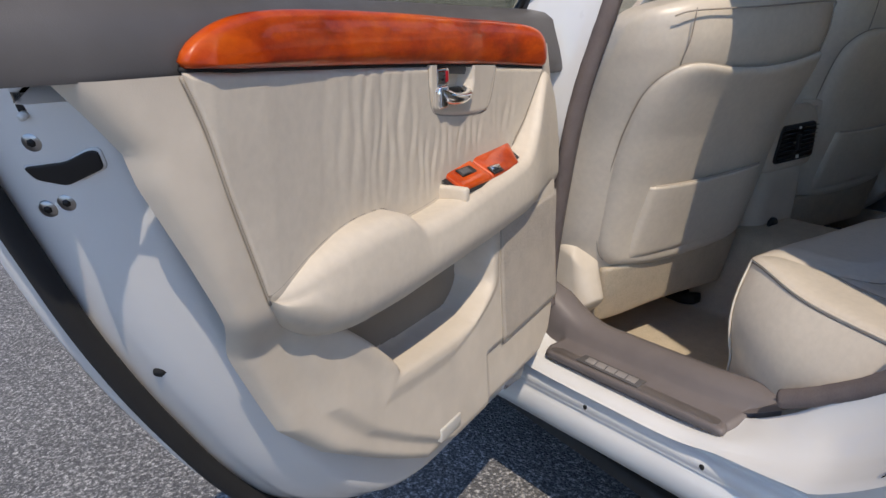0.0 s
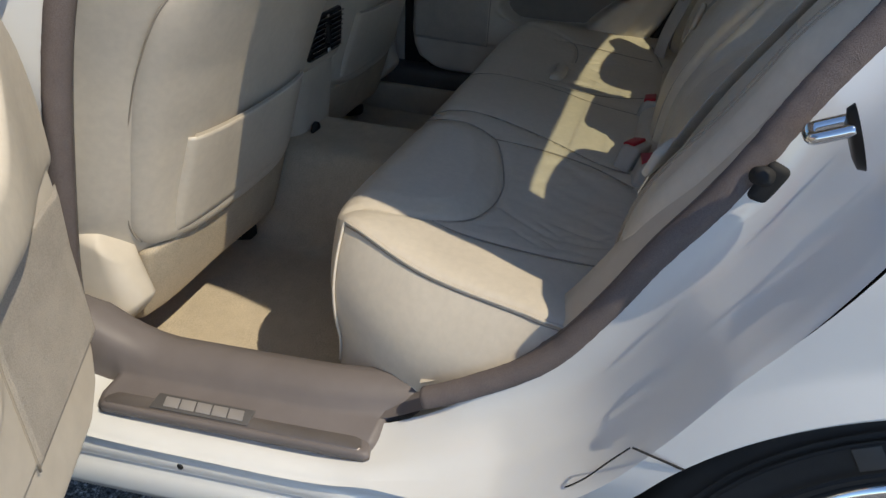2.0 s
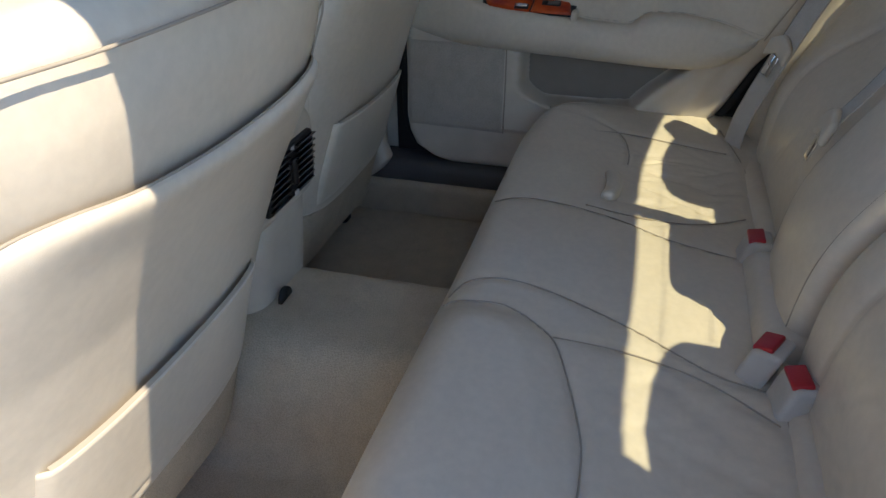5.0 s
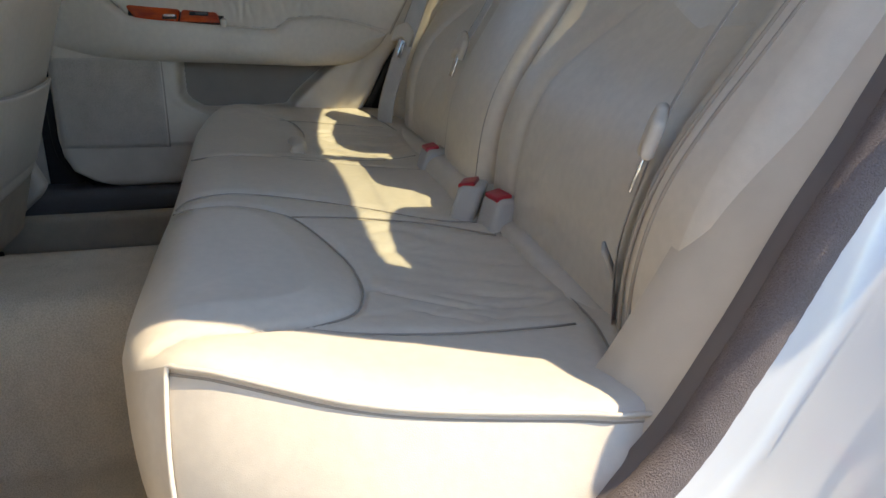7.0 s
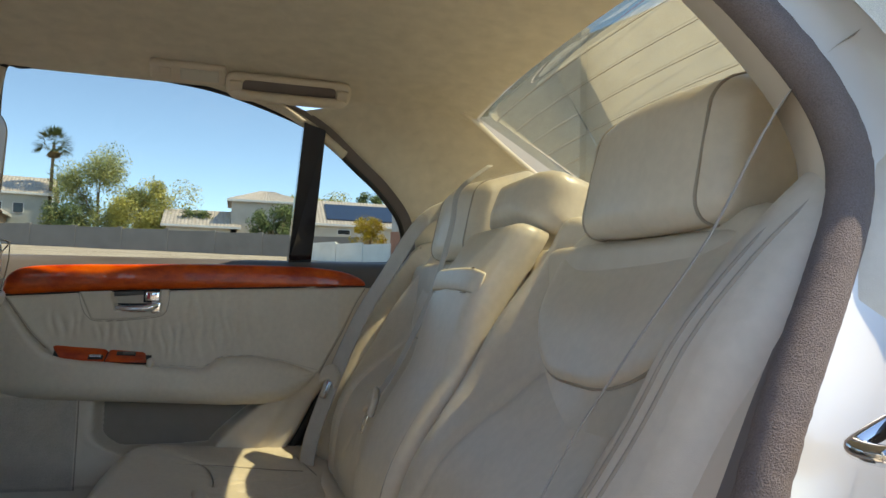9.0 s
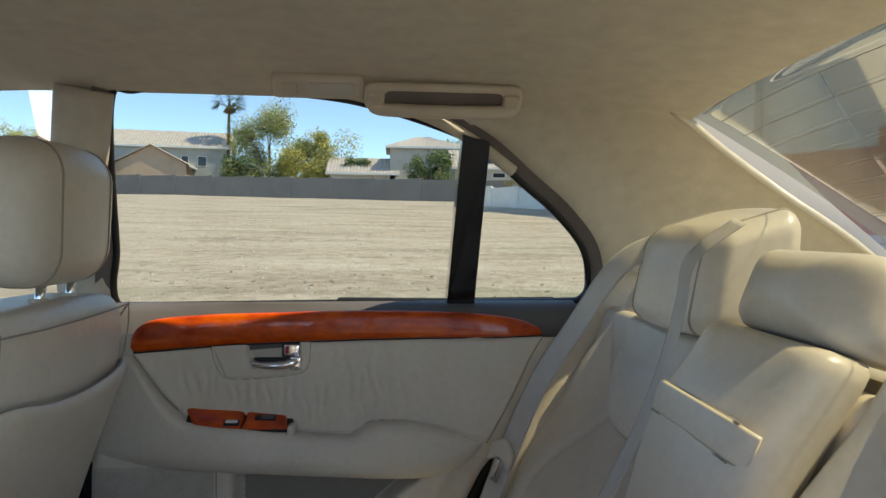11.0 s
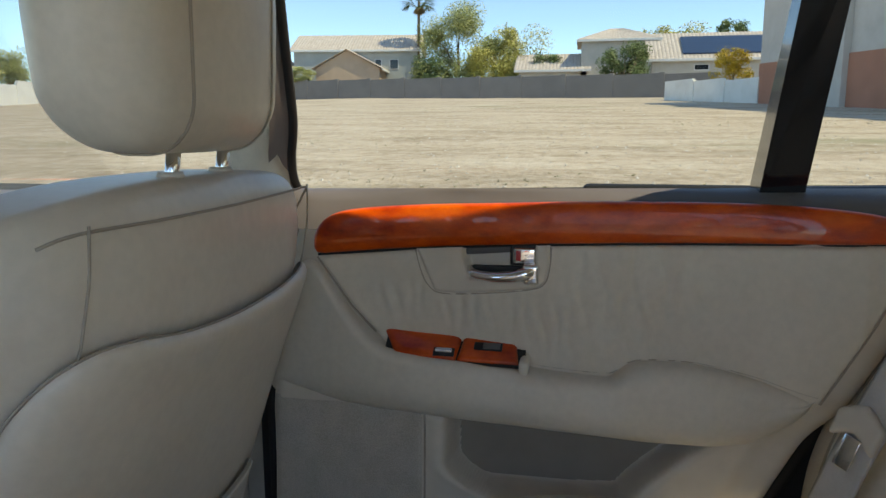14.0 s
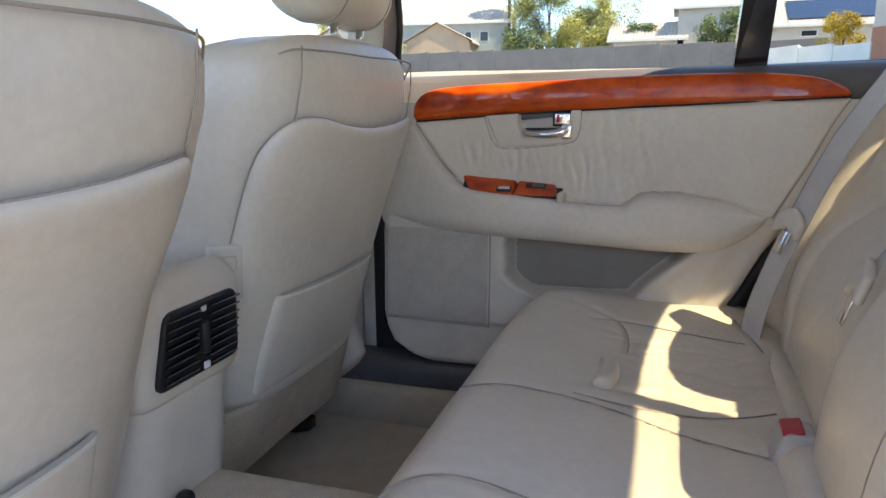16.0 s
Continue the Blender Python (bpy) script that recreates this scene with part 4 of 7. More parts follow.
for s in (1, -1):
    X = lambda x: x if s > 0 else 2 * CX - x
    put("front_pillar", tube(smooth_line([(X(0.6), 0.95, 1.33), (X(0.69), 1.2, 1.16), (X(0.78), 1.5, 0.95)], 6), 0.04, 10, flat=0.6), M_HEADLINER, car, "beige front pillar")
    put("middle_pillar", tube(smooth_line([(X(0.58), 0.29, 1.36), (X(0.665), 0.335, 1.17), (X(0.755), 0.36, 0.97)], 6), 0.05, 12, flat=0.5, up=(1, 0, 0.4)), M_HEADLINER, car, "beige middle pillar trim")
    put("roof_rail", tube(smooth_line([(X(0.62), 0.95, 1.35), (X(0.61), 0.4, 1.378), (X(0.607), 0.0, 1.385), (X(0.615), -0.3, 1.362), (X(0.665), -0.5, 1.285)], 6), 0.022, 10), M_PAINT, car) if s < 0 else None
put("front_window_frame", tube(smooth_line([(0.608, 0.9, 1.345), (0.69, 1.14, 1.175), (0.775, 1.38, 0.985), (0.79, 1.4, 0.95)], 6), 0.024, 8), M_GLOSS, car, "black front window frame")
fg = put("front_side_window", grid(lambda y, s: (0.79 - 0.16 * s, y, 0.965 + 0.37 * s), lin(0.4, 1.35, 6), lin(0, 1.22, 5)), M_GLASS, car)
fg.visible_shadow = False


# ---- rear doors ----
HINGE = (0.861, 0.333)
DLO = [(0.752, 0.285, 0.962), (0.70, 0.279, 1.09), (0.602, 0.253, 1.335), (0.594, 0.21, 1.36), (0.592, 0.08, 1.368), (0.598, -0.09, 1.36), (0.608, -0.19, 1.347), (0.626, -0.32, 1.312), (0.642, -0.4, 1.277),
       (0.674, -0.487, 1.211), (0.698, -0.553, 1.16), (0.727, -0.612, 1.095), (0.755, -0.632, 1.03), (0.768, -0.62, 0.995), (0.77, -0.58, 0.988), (0.768, -0.39, 0.983), (0.757, 0.05, 0.968)]


def window_x(z):
    return 0.757 - (z - 0.965) * 0.43


def rear_door(side, matrix, label):
    """Built as the closed right door; side -1 mirrors it. The origin is the hinge."""
    e = base("rear_door", label, "car door", matrix=matrix, group="rear doors")

    def hung(vf):
        return [((p[0] - HINGE[0]) * side, p[1] - HINGE[1], p[2]) for p in vf[0]], (vf[1] if side > 0 else [tuple(reversed(f)) for f in vf[1]])

    def add(name, vf, mat, parent=None, label_="", smooth=True):
        return put(name, hung(vf), mat, parent or e, label_, smooth)

    ramp_ = lambda rows, q: float(np.interp(q, [r[0] for r in rows], [r[1] for r in rows]))
    ease = lambda k: (lambda c: c * c * (3 - 2 * c))(max(0.0, min(1.0, k)))
    FACE = [(-0.6, 0.69), (-0.545, 0.674), (-0.46, 0.667), (-0.4, 0.672), (-0.3, 0.69), (-0.18, 0.703), (-0.06, 0.71), (0.06, 0.713), (0.16, 0.706), (0.25, 0.692), (0.33, 0.686)]
    face = lambda y: ramp_(FACE, y)
    FRONT = [(0.385, 0.2), (0.4, 0.262), (0.425, 0.305), (0.46, 0.322), (0.5, 0.326), (0.66, 0.326), (0.81, 0.314), (0.925, 0.28)]
    REAR = [(0.385, -0.13), (0.42, -0.215), (0.46, -0.28), (0.513, -0.335), (0.58, -0.377), (0.651, -0.413), (0.718, -0.457), (0.785, -0.495), (0.869, -0.537), (0.925, -0.566)]

    tail = lambda rows: rows
    if side < 0:
        REAR = [(0.385, -0.12), (0.42, -0.185), (0.453, -0.24), (0.503, -0.316), (0.562, -0.378), (0.65, -0.422), (0.78, -0.482), (0.846, -0.515), (0.872, -0.523), (0.927, -0.566)]
        # the open door's trim ends a little shorter behind the armrest
        tail = lambda rows: [(y if y > -0.4 else -0.4 + (y + 0.4) * 0.68, z) for y, z in rows]

    # outline of the handle surround; trim and insert are cut away behind it
    BZ = [(0.1065, 0.898), (0.1, 0.871), (0.089, 0.848), (0.069, 0.8365), (0.008, 0.839), (-0.055, 0.847), (-0.074, 0.857), (-0.0805, 0.881), (-0.0815, 0.906)]
    BZ = [tuple(p)[:2] for p in smooth_line([(*p, 0) for p in BZ], 6)]
    low_b = lambda y: ramp_(sorted([(a, b) for a, b in BZ if b < 0.88 or abs(a) < 0.07], key=lambda r: r[0]), y)

    def cut(y, z):
        return 0.05 * ease((min(z - low_b(y), 0.1 - 0.42 * max(0.0, 0.898 - z) - y, y + 0.076) - 0.004) / 0.004) if -0.078 < y < 0.104 and z > 0.83 else 0.0

    # main trim shell with the map pocket pressed into it
    def pocket(y, z):
        lo = 0.545 + 0.006 * ((y + 0.06) / 0.13) ** 2
        fr = 0.06 - 0.045 * max(0.0, (0.595 - z) / 0.04) ** 2
        re = -0.192 - 0.1 * max(0.0, (z - 0.556) / 0.094) ** 1.25
        return min(z - lo, fr - y, (y - re) * 0.7, 0.69 - z)

    def low_face(y, z):
        # the lower panel, plain below the armrest, rolling outwards to its bottom and rear edges
        k = ease((z - 0.66) / 0.06)
        return (0.684 - 0.012 * max(0.0, (0.6 - z) / 0.2)) * (1 - k) + (face(y) - 0.001) * k

    def shell(u, z):
        fy, ry = ramp_(FRONT, z), ramp_(REAR, z)
        y = fy + (ry - fy) * u
        x = low_face(y, z)
        near = min((fy - y), (y - ry) * 0.85, (z - 0.385) * 1.0)
        x += 0.02 * (1 - math.sqrt(max(0.0, 1 - max(0.0, 1 - near / 0.022) ** 2)))
        b = ease((0.075 - (y - ry)) / 0.03)
        x += 0.008 * b * (1 - ease((z - 0.66) / 0.06))
        d = pocket(y, z)
        x += 0.058 * ease((d + 0.002) / 0.012)
        x -= 0.003 * max(0.0, 1 - abs(d + 0.013) / 0.016) * (z < 0.66)
        # step of the lower front corner
        st = ease((0.487 + 0.02 * (y - 0.2) - z) / 0.006) * ease((y - 0.03) / 0.02)
        x += 0.006 * st + cut(y, z)
        return (x, y, z)

    zs = lin(0.385, 0.545, 40) + lin(0.548, 0.7, 60) + lin(0.705, 0.925, 30)
    add("trim_panel", grid(shell, lin(0, 1, 150), zs), M_VINYL, None, "beige moulded door trim")
    # sheet over the pocket's floor, darker lining and recess shade in one colour
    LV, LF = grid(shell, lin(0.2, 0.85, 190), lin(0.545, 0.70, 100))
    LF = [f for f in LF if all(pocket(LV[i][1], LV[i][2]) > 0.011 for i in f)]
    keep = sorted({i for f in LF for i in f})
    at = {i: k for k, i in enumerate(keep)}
    add("shaded_pocket_lining", ([(LV[i][0] - 0.0015, LV[i][1], LV[i][2]) for i in keep], [tuple(at[i] for i in f) for f in LF]), M_POCKET, None, "darker lining of the map pocket, some of its shade in the colour")

    # woven speaker cover, its rear edge a straight seam
    cover = lambda y, z: (low_face(y, z) - 0.0022 + 0.003 * (1 - ease(min(y - 0.093, 0.316 - y, z - 0.479 - 0.02 * (y - 0.2), 0.676 - z) / 0.006)), y, z)
    add("speaker_cover", grid(lambda v, y: cover(y, 0.478 + 0.02 * (y - 0.2) + 0.199 * v), lin(0, 1, 60), lin(0.092, 0.317, 70)), M_MESH, None, "woven speaker cover")
    add("cover_seam", tube([(low_face(0.091, z) - 0.0004, 0.0905, z) for z in lin(0.476, 0.665, 14)], 0.0014, 6), M_SEAM)

    # grey upper trim, rolling over to the window
    def upper(u, s):
        y = 0.33 - 0.93 * u
        zb = 0.884 + 0.046 * ease((0.26 - y) / 0.76) ** 0.8
        f_ = face(y) + 0.002
        prof = [(f_ + 0.002, zb - 0.006), (f_, zb), (f_ + 0.005, zb + 0.03), (f_ + 0.016, 0.962 + 0.012 * u), (f_ + 0.028, 0.973 + 0.011 * u), (0.742, 0.978 + 0.012 * u), (0.766, 0.975 + 0.013 * u)]
        x, z = prof[int(s)]
        return (x, y, z)

    add("upper_trim", grid(upper, lin(0, 1, 60), list(range(7))), M_UPPER, None, "dark grey upper door trim")

    # burl wood strip
    WTOP = [(0.2505, 0.9), (0.2475, 0.922), (0.231, 0.942), (0.197, 0.9535), (0.11, 0.9605), (0.0, 0.9645), (-0.135, 0.9695), (-0.29, 0.972), (-0.394, 0.97), (-0.467, 0.962), (-0.508, 0.949), (-0.5245, 0.936)]
    WTOP = tail(WTOP)
    WBOT = [(-0.5235, 0.93), (-0.44, 0.9265), (-0.3, 0.921), (-0.173, 0.9155), (-0.024, 0.908), (0.11, 0.9005), (0.2455, 0.8905)]
    WBOT = tail(WBOT)
    strip = [tuple(p)[:2] for p in smooth_line([(*p, 0) for p in WTOP], 6)] + WBOT
    wood = add("wood_trim", pad([(-y, z) for y, z in strip], ((0, 0, 0), (0, -1, 0), (0, 0, 1)), 0.008, 0.006, 0.006, 8, 190, (0.34, 0), bend=lambda x, z: -face(-x)), M_WOOD, None, "glossy orange-red burl wood strip")
    add("wood_gap", tube([(face(y) - 0.0015, y, z - 0.0012) for y, z in WBOT], 0.0022, 6), M_RUBBER, wood, "dark gap under the wood")

    # gathered leather insert
    ILO = [(-0.5235, 0.924), (-0.5, 0.884), (-0.474, 0.826), (-0.445, 0.77), (-0.42, 0.722), (-0.38, 0.715), (-0.1, 0.715), (0.12, 0.73), (0.165, 0.777), (0.195, 0.81), (0.222, 0.85), (0.246, 0.886)]
    ILO = tail(ILO)
    ihi = lambda y: ramp_(WBOT, y) - 0.002
    FOLDS = [(-0.125, 0.84, 0.06, 0.005, 0.9), (-0.152, 0.85, 0.07, 0.006, 1.2), (-0.178, 0.83, 0.06, 0.005, 1.0), (-0.193, 0.86, 0.07, 0.006, 1.3), (-0.215, 0.82, 0.05, 0.005, 0.8), (-0.229, 0.86, 0.07, 0.006, 1.1), (-0.252, 0.86, 0.07, 0.007, 1.0),
             (-0.279, 0.85, 0.05, 0.007, 0.7), (-0.31, 0.85, 0.06, 0.009, 0.5), (-0.108, 0.8, 0.035, 0.0045, 1.0), (-0.09, 0.795, 0.03, 0.004, 1.1), (-0.071, 0.795, 0.03, 0.004, 1.0), (-0.05, 0.81, 0.025, 0.0045, 1.1), (-0.028, 0.805, 0.022, 0.004, 0.8), (0.0, 0.81, 0.02, 0.004, 0.8),
             (0.02, 0.812, 0.02, 0.0045, 1.0), (0.044, 0.812, 0.02, 0.005, 1.2), (0.062, 0.81, 0.016, 0.004, 0.9), (0.115, 0.83, 0.022, 0.005, 1.0), (0.135, 0.825, 0.022, 0.006, 1.2), (0.152, 0.835, 0.022, 0.005, 0.8), (0.098, 0.835, 0.02, 0.005, 0.7)]

    def folds(y, z):
        h = 0.0
        for c, zc, hz, w, a in FOLDS:
            d = y - c - 0.1 * (z - zc) - 0.004 * math.sin((z - zc) * 60 + c * 90)
            if abs(d) < 4 * w:
                k = math.exp(-((z - zc) / hz) ** 2)
                h += a * k * (math.exp(-(d / w) ** 2) - 0.55 * math.exp(-((d - 1.9 * w) / (1.3 * w)) ** 2))
        return (0.0026 if side > 0 else 0.0012) * h

    def insert(y, v):
        lo, hi = ramp_(ILO, y), ihi(y)
        z = lo + (hi - lo) * v
        slope = 1.0 if -0.42 < y < 0.16 else 0.55
        edge_ = min((hi - z), (z - lo) * slope)
        r = 0.007
        x = face(y) - 0.006 + 0.008 * (1 - math.sqrt(max(0.0, 1 - max(0.0, 1 - edge_ / r) ** 2)))
        return (x + folds(y, z) + cut(y, z), y, z)

    vs_ = [0, 0.01, 0.025, 0.045, 0.07] + lin(0.1, 0.9, 54) + [0.93, 0.955, 0.975, 0.99, 1]
    add("leather_insert", grid(insert, lin(0.2455, ILO[0][0] + 0.0005, 330), vs_), M_DOORSKIN, None, "gathered beige leather insert")
    add("insert_seam", tube(smooth_line([(face(y) - 0.0025, y, z) for y, z in ILO if y > 0.15], 5), 0.0016, 6), M_SEAM)
    add("insert_seam", tube(smooth_line([(face(y) - 0.0025, y, z) for y, z in ILO if y < -0.405], 5), 0.0016, 6), M_SEAM)

    # armrest: stations along the door with underside, front face and top edge
    ARM = [(0.325, 0.675, 0.80, 0.686, 0.012), (0.30, 0.675, 0.852, 0.684, 0.016), (0.258, 0.673, 0.886, 0.679, 0.018), (0.225, 0.671, 0.847, 0.672, 0.02), (0.198, 0.67, 0.806, 0.666, 0.02), (0.17, 0.669, 0.777, 0.661, 0.018), (0.145, 0.668, 0.762, 0.658, 0.017),
           (0.1, 0.666, 0.754, 0.656, 0.017), (0.04, 0.663, 0.749, 0.653, 0.018), (-0.04, 0.66, 0.742, 0.651, 0.02), (-0.08, 0.658, 0.737, 0.65, 0.02), (-0.15, 0.655, 0.734, 0.649, 0.02), (-0.17, 0.654, 0.738, 0.649, 0.021), (-0.188, 0.653, 0.752, 0.649, 0.022), (-0.21, 0.652, 0.758, 0.649, 0.024),
           (-0.26, 0.652, 0.76, 0.649, 0.026), (-0.3, 0.653, 0.756, 0.65, 0.026), (-0.345, 0.662, 0.748, 0.652, 0.024), (-0.38, 0.682, 0.738, 0.656, 0.018), (-0.402, 0.704, 0.732, 0.66, 0.011), (-0.416, 0.727, 0.7295, 0.666, 0.001)]
    S1 = smooth_line([(a[0], a[1], a[2]) for a in ARM], 5)
    S2 = smooth_line([(a[0], a[3], a[4]) for a in ARM], 5)

    def arm(i, s):
        y, zb, zt = S1[int(i)]
        fx, r = S2[int(i)].y, max(0.0008, S2[int(i)].z)
        rb = min(0.034, (zt - zb) * 0.5, 0.05)
        r = min(r, (zt - zb) * 0.45)
        deep = face(y) + 0.006
        k = int(s)
        if k < 3:
            return (0.712 + (fx + rb * 0.8 - 0.712) * k / 3, y, zb + 0.001)
        if k < 12:
            a = (k - 3) / 8 * math.pi / 2
            return (fx + rb * 0.8 * (1 - math.sin(a)) + 0.004 * math.cos(a), y, zb + rb * (1 - math.cos(a)))
        if k < 17:
            q = (k - 11) / 6
            z = zb + rb + (zt - r - zb - rb) * q
            return (fx + 0.004 * q * q, y, z)
        if k < 25:
            a = (k - 17) / 7 * math.pi / 2
            return (fx + 0.004 + r * (1 - math.cos(a)), y, zt - r + r * math.sin(a))
        q = (k - 24) / 4
        x0 = fx + 0.004 + r
        return (x0 + (max(deep, x0 + 0.001) - x0) * q, y, zt + 0.002 * q - 0.004 * ease(q) * (y > -0.17) * (y < 0.16))

    add("armrest", grid(arm, list(range(len(S1))), list(range(29))), M_DOORSKIN, None, "padded beige armrest")
    top_line = [q for q in S1 if -0.42 < q.x < -0.06]
    add("armrest_seam", tube([(face(q.x) - 0.005, q.x, q.z + 0.002) for q in top_line], 0.0012, 5), M_SEAM)

    # handle surround with its bowl, the lever and the lock
    def bowl(y, z):
        d = min(0.042 - 0.35 * max(0.0, 0.885 - z) - y, y + 0.064, z - 0.8595 + 0.1 * y, 0.93 - z)
        return 0.022 * ease(d / 0.011)


    def surround(y, v):
        lo = low_b(y)
        lo = lo if -0.075 < y < 0.1 else lo + (ihi(y) - lo) * 0.3
        z = lo + (ihi(y) + 0.001 - lo) * v
        ed = min(z - lo, 0.106 - y - 0.42 * max(0.0, 0.898 - z), y + 0.081)
        x = face(y) - 0.0088 + 0.008 * (1 - math.sqrt(max(0.0, 1 - max(0.0, 1 - ed / 0.007) ** 2)))
        return (x + bowl(y, z), y, z)

    hb = add("handle_bezel", grid(surround, lin(0.1055, -0.081, 110), lin(0, 1, 46)), M_VINYL, None, "beige handle surround")
    add("bezel_seam", tube([(face(y) - 0.0048, y, z) for y, z in BZ], 0.0016, 6), M_SEAM, hb)
    # black pad low in the bowl, painting the shadow under the lever
    gap = rounded([(0.034, 0.876), (0.018, 0.861), (-0.061, 0.8625), (-0.061, 0.877)], 0.006, 3)
    xf = face(-0.02)
    add("handle_shadow", pad([(-y, z) for y, z in gap], ((xf + 0.012, 0, 0), (0, -1, 0), (0, 0, 1)), 0.006, 0.002, 0.0, 3, 40), M_BLACK, hb)
    add("lock_frame", box((xf - 0.004, -0.064, 0.8795), (xf + 0.006, -0.026, 0.9075), 0.002, 1), M_BLACK, hb)
    lever = smooth_line([(xf + 0.006, 0.033, 0.872), (xf - 0.006, 0.024, 0.8665), (xf - 0.012, 0.0, 0.8635), (xf - 0.0135, -0.028, 0.865), (xf - 0.011, -0.05, 0.8705), (xf - 0.002, -0.0615, 0.877)], 5)
    add("door_handle", tube(lever, lambda t: 0.006 + 0.0042 * min(1.0, t * 1.4), 14, flat=0.9, up=(0.5, 0, 1)), M_CHROME, None, "chrome door handle")
    add("handle_pivot", box((xf - 0.017, -0.0665, 0.855), (xf + 0.004, -0.043, 0.8835), 0.005, 3), M_CHROME, hb)
    add("lock_knob", box((xf - 0.009, -0.061, 0.8825), (xf + 0.002, -0.03, 0.9045), 0.003, 2), M_CHROME, hb, "chrome lock lever")
    add("lock_mark", box((xf - 0.0095, -0.0405, 0.887), (xf - 0.0085, -0.034, 0.901), 0.0004, 1), M_RED, hb)

    # wood switch plates on the slope behind the armrest's edge
    def plate(corners, name, label_=""):
        """A thin plate over four corners (y, t): t 0 at the outer edge, 1 at the inner."""
        def fn(u, v, lift=0.0):
            a, b, c, d = corners
            y = (a[0] + (b[0] - a[0]) * u) * (1 - v) + (d[0] + (c[0] - d[0]) * u) * v
            t = (a[1] + (b[1] - a[1]) * u) * (1 - v) + (d[1] + (c[1] - d[1]) * u) * v
            return on_slope(y, t, lift)
        def top(u, v):
            k = min(min(u, 1 - u) * 6, min(v, 1 - v) * 3.4, 1.0)
            return fn(u, v, 0.0035 * math.sqrt(max(0.0, 1 - (1 - k) ** 2)))
        return add(name, thick(grid(top, lin(0, 1, 26), lin(0, 1, 14)), (0.003, 0, -0.006)), M_WOOD, None, label_)

    def on_slope(y, t, lift=0.0):
        xo, zo = face(y) + 0.002, 0.768 + 0.092 * (y + 0.04)
        xi, zi = 0.674, 0.748 + 0.03 * (y + 0.04) + 0.9 * max(0.0, y - 0.11) ** 1.5
        n_ = Vector((zo - zi, 0, -(xo - xi))).normalized() * -1
        return (xo + (xi - xo) * t + n_.x * lift, y, zo + (zi - zo) * t + n_.z * lift)

    swf = plate([(0.156, 0.0), (0.0405, 0.0), (0.0455, 1.0), (0.13, 1.0)], "switch_panel", "glossy burl wood plate with a finger catch")
    swr = plate([(0.0375, 0.0), (-0.036, 0.04), (-0.042, 0.95), (0.0425, 1.0)], "switch_panel", "glossy burl wood plate with the window switch")

    def on_plate(name, y, t, hy, ht, h, mat, parent, label_="", r=0.0015):
        c = Vector(on_slope(y, t, 0.0036))
        ux = (Vector(on_slope(y, 1.0)) - Vector(on_slope(y, 0.0))).normalized()
        uy = Vector((0, 1, 0))
        m = Matrix((tuple(ux), tuple(uy), tuple(ux.cross(uy)))).transposed().to_4x4()
        m.translation = c
        return add(name, moved(rbox((ht, hy, h), r, 2, 2), m), mat, parent, label_)

    on_plate("switch_frame", 0.002, 0.42, 0.02, 0.0075, 0.0014, M_BLACK, swr)
    on_plate("window_switch", -0.003, 0.42, 0.012, 0.0055, 0.003, M_UPPER, swr, "grey window switch")
    on_plate("catch_hole", 0.062, 0.8, 0.015, 0.0075, 0.0012, M_BLACK, swf)
    on_plate("finger_catch", 0.0625, 0.76, 0.0125, 0.004, 0.0042, M_CHROME, swf, "chrome finger catch", 0.003)
    add("panel_end", box((0.664, -0.056, 0.735), (0.712, -0.043, 0.756), 0.005, 3), M_DOORSKIN)
    add("panel_bed", grid(lambda y, t: on_slope(y, t, -0.002), lin(0.146, -0.05, 12), lin(-0.02, 1.1, 5)), M_RUBBER)
    # courtesy lamp low on the trim
    lx = low_face(-0.08, 0.42)
    add("courtesy_lamp", box((lx - 0.002, -0.112, 0.409), (lx + 0.02, -0.055, 0.43), 0.003, 2), M_LENS, None, "small courtesy lamp lens")

    # steel shell
    O = [(0.335, 0.27), (0.335, 0.965), (-0.615, 0.985), (-0.592, 0.93), (-0.548, 0.82), (-0.497, 0.69), (-0.452, 0.6), (-0.408, 0.525), (-0.365, 0.455), (-0.295, 0.365), (-0.2, 0.3), (-0.09, 0.268)]
    Os = [tuple(p)[:2] for p in resampled([(*p, 0) for p in rounded(O, 0.05, 5)], 150, True)]

    def inset(pts, d):
        c = Vector((sum(p[0] for p in pts) / len(pts), sum(p[1] for p in pts) / len(pts)))
        out = []
        n = len(pts)
        for i in range(n):
            t = Vector(pts[(i + 1) % n]) - Vector(pts[i - 1])
            nn = Vector((t.y, -t.x)).normalized()
            if nn.dot(c - Vector(pts[i])) < 0:
                nn = -nn
            out.append(tuple(Vector(pts[i]) + nn * d))
        return out

    # the shell's inner flange is wider low down, under the trim
    rings_ = [([a if b[1] < 0.72 else b for a, b in zip(inset(Os, 0.14), inset(Os, 0.074))], 0.722), (inset(Os, 0.066), 0.722), (inset(Os, 0.056), 0.73), (inset(Os, 0.046), 0.752), (inset(Os, 0.04), 0.758), (inset(Os, 0.028), 0.782), (inset(Os, 0.023), 0.798), (inset(Os, 0.018), 0.822), (inset(Os, 0.011), 0.832), (inset(Os, 0.009), 0.85), (inset(Os, 0.004), 0.862), (inset(Os, 0.0), 0.866), (Os, 0.879)]
    n = len(Os)
    V, F = [], []
    for pts, x in rings_:
        V += [(x, p[0], p[1]) for p in pts]
    for i in range(len(rings_) - 1):
        for j in range(n):
            a, b = i * n + j, i * n + (j + 1) % n
            F.append((a, b, b + n, a + n))
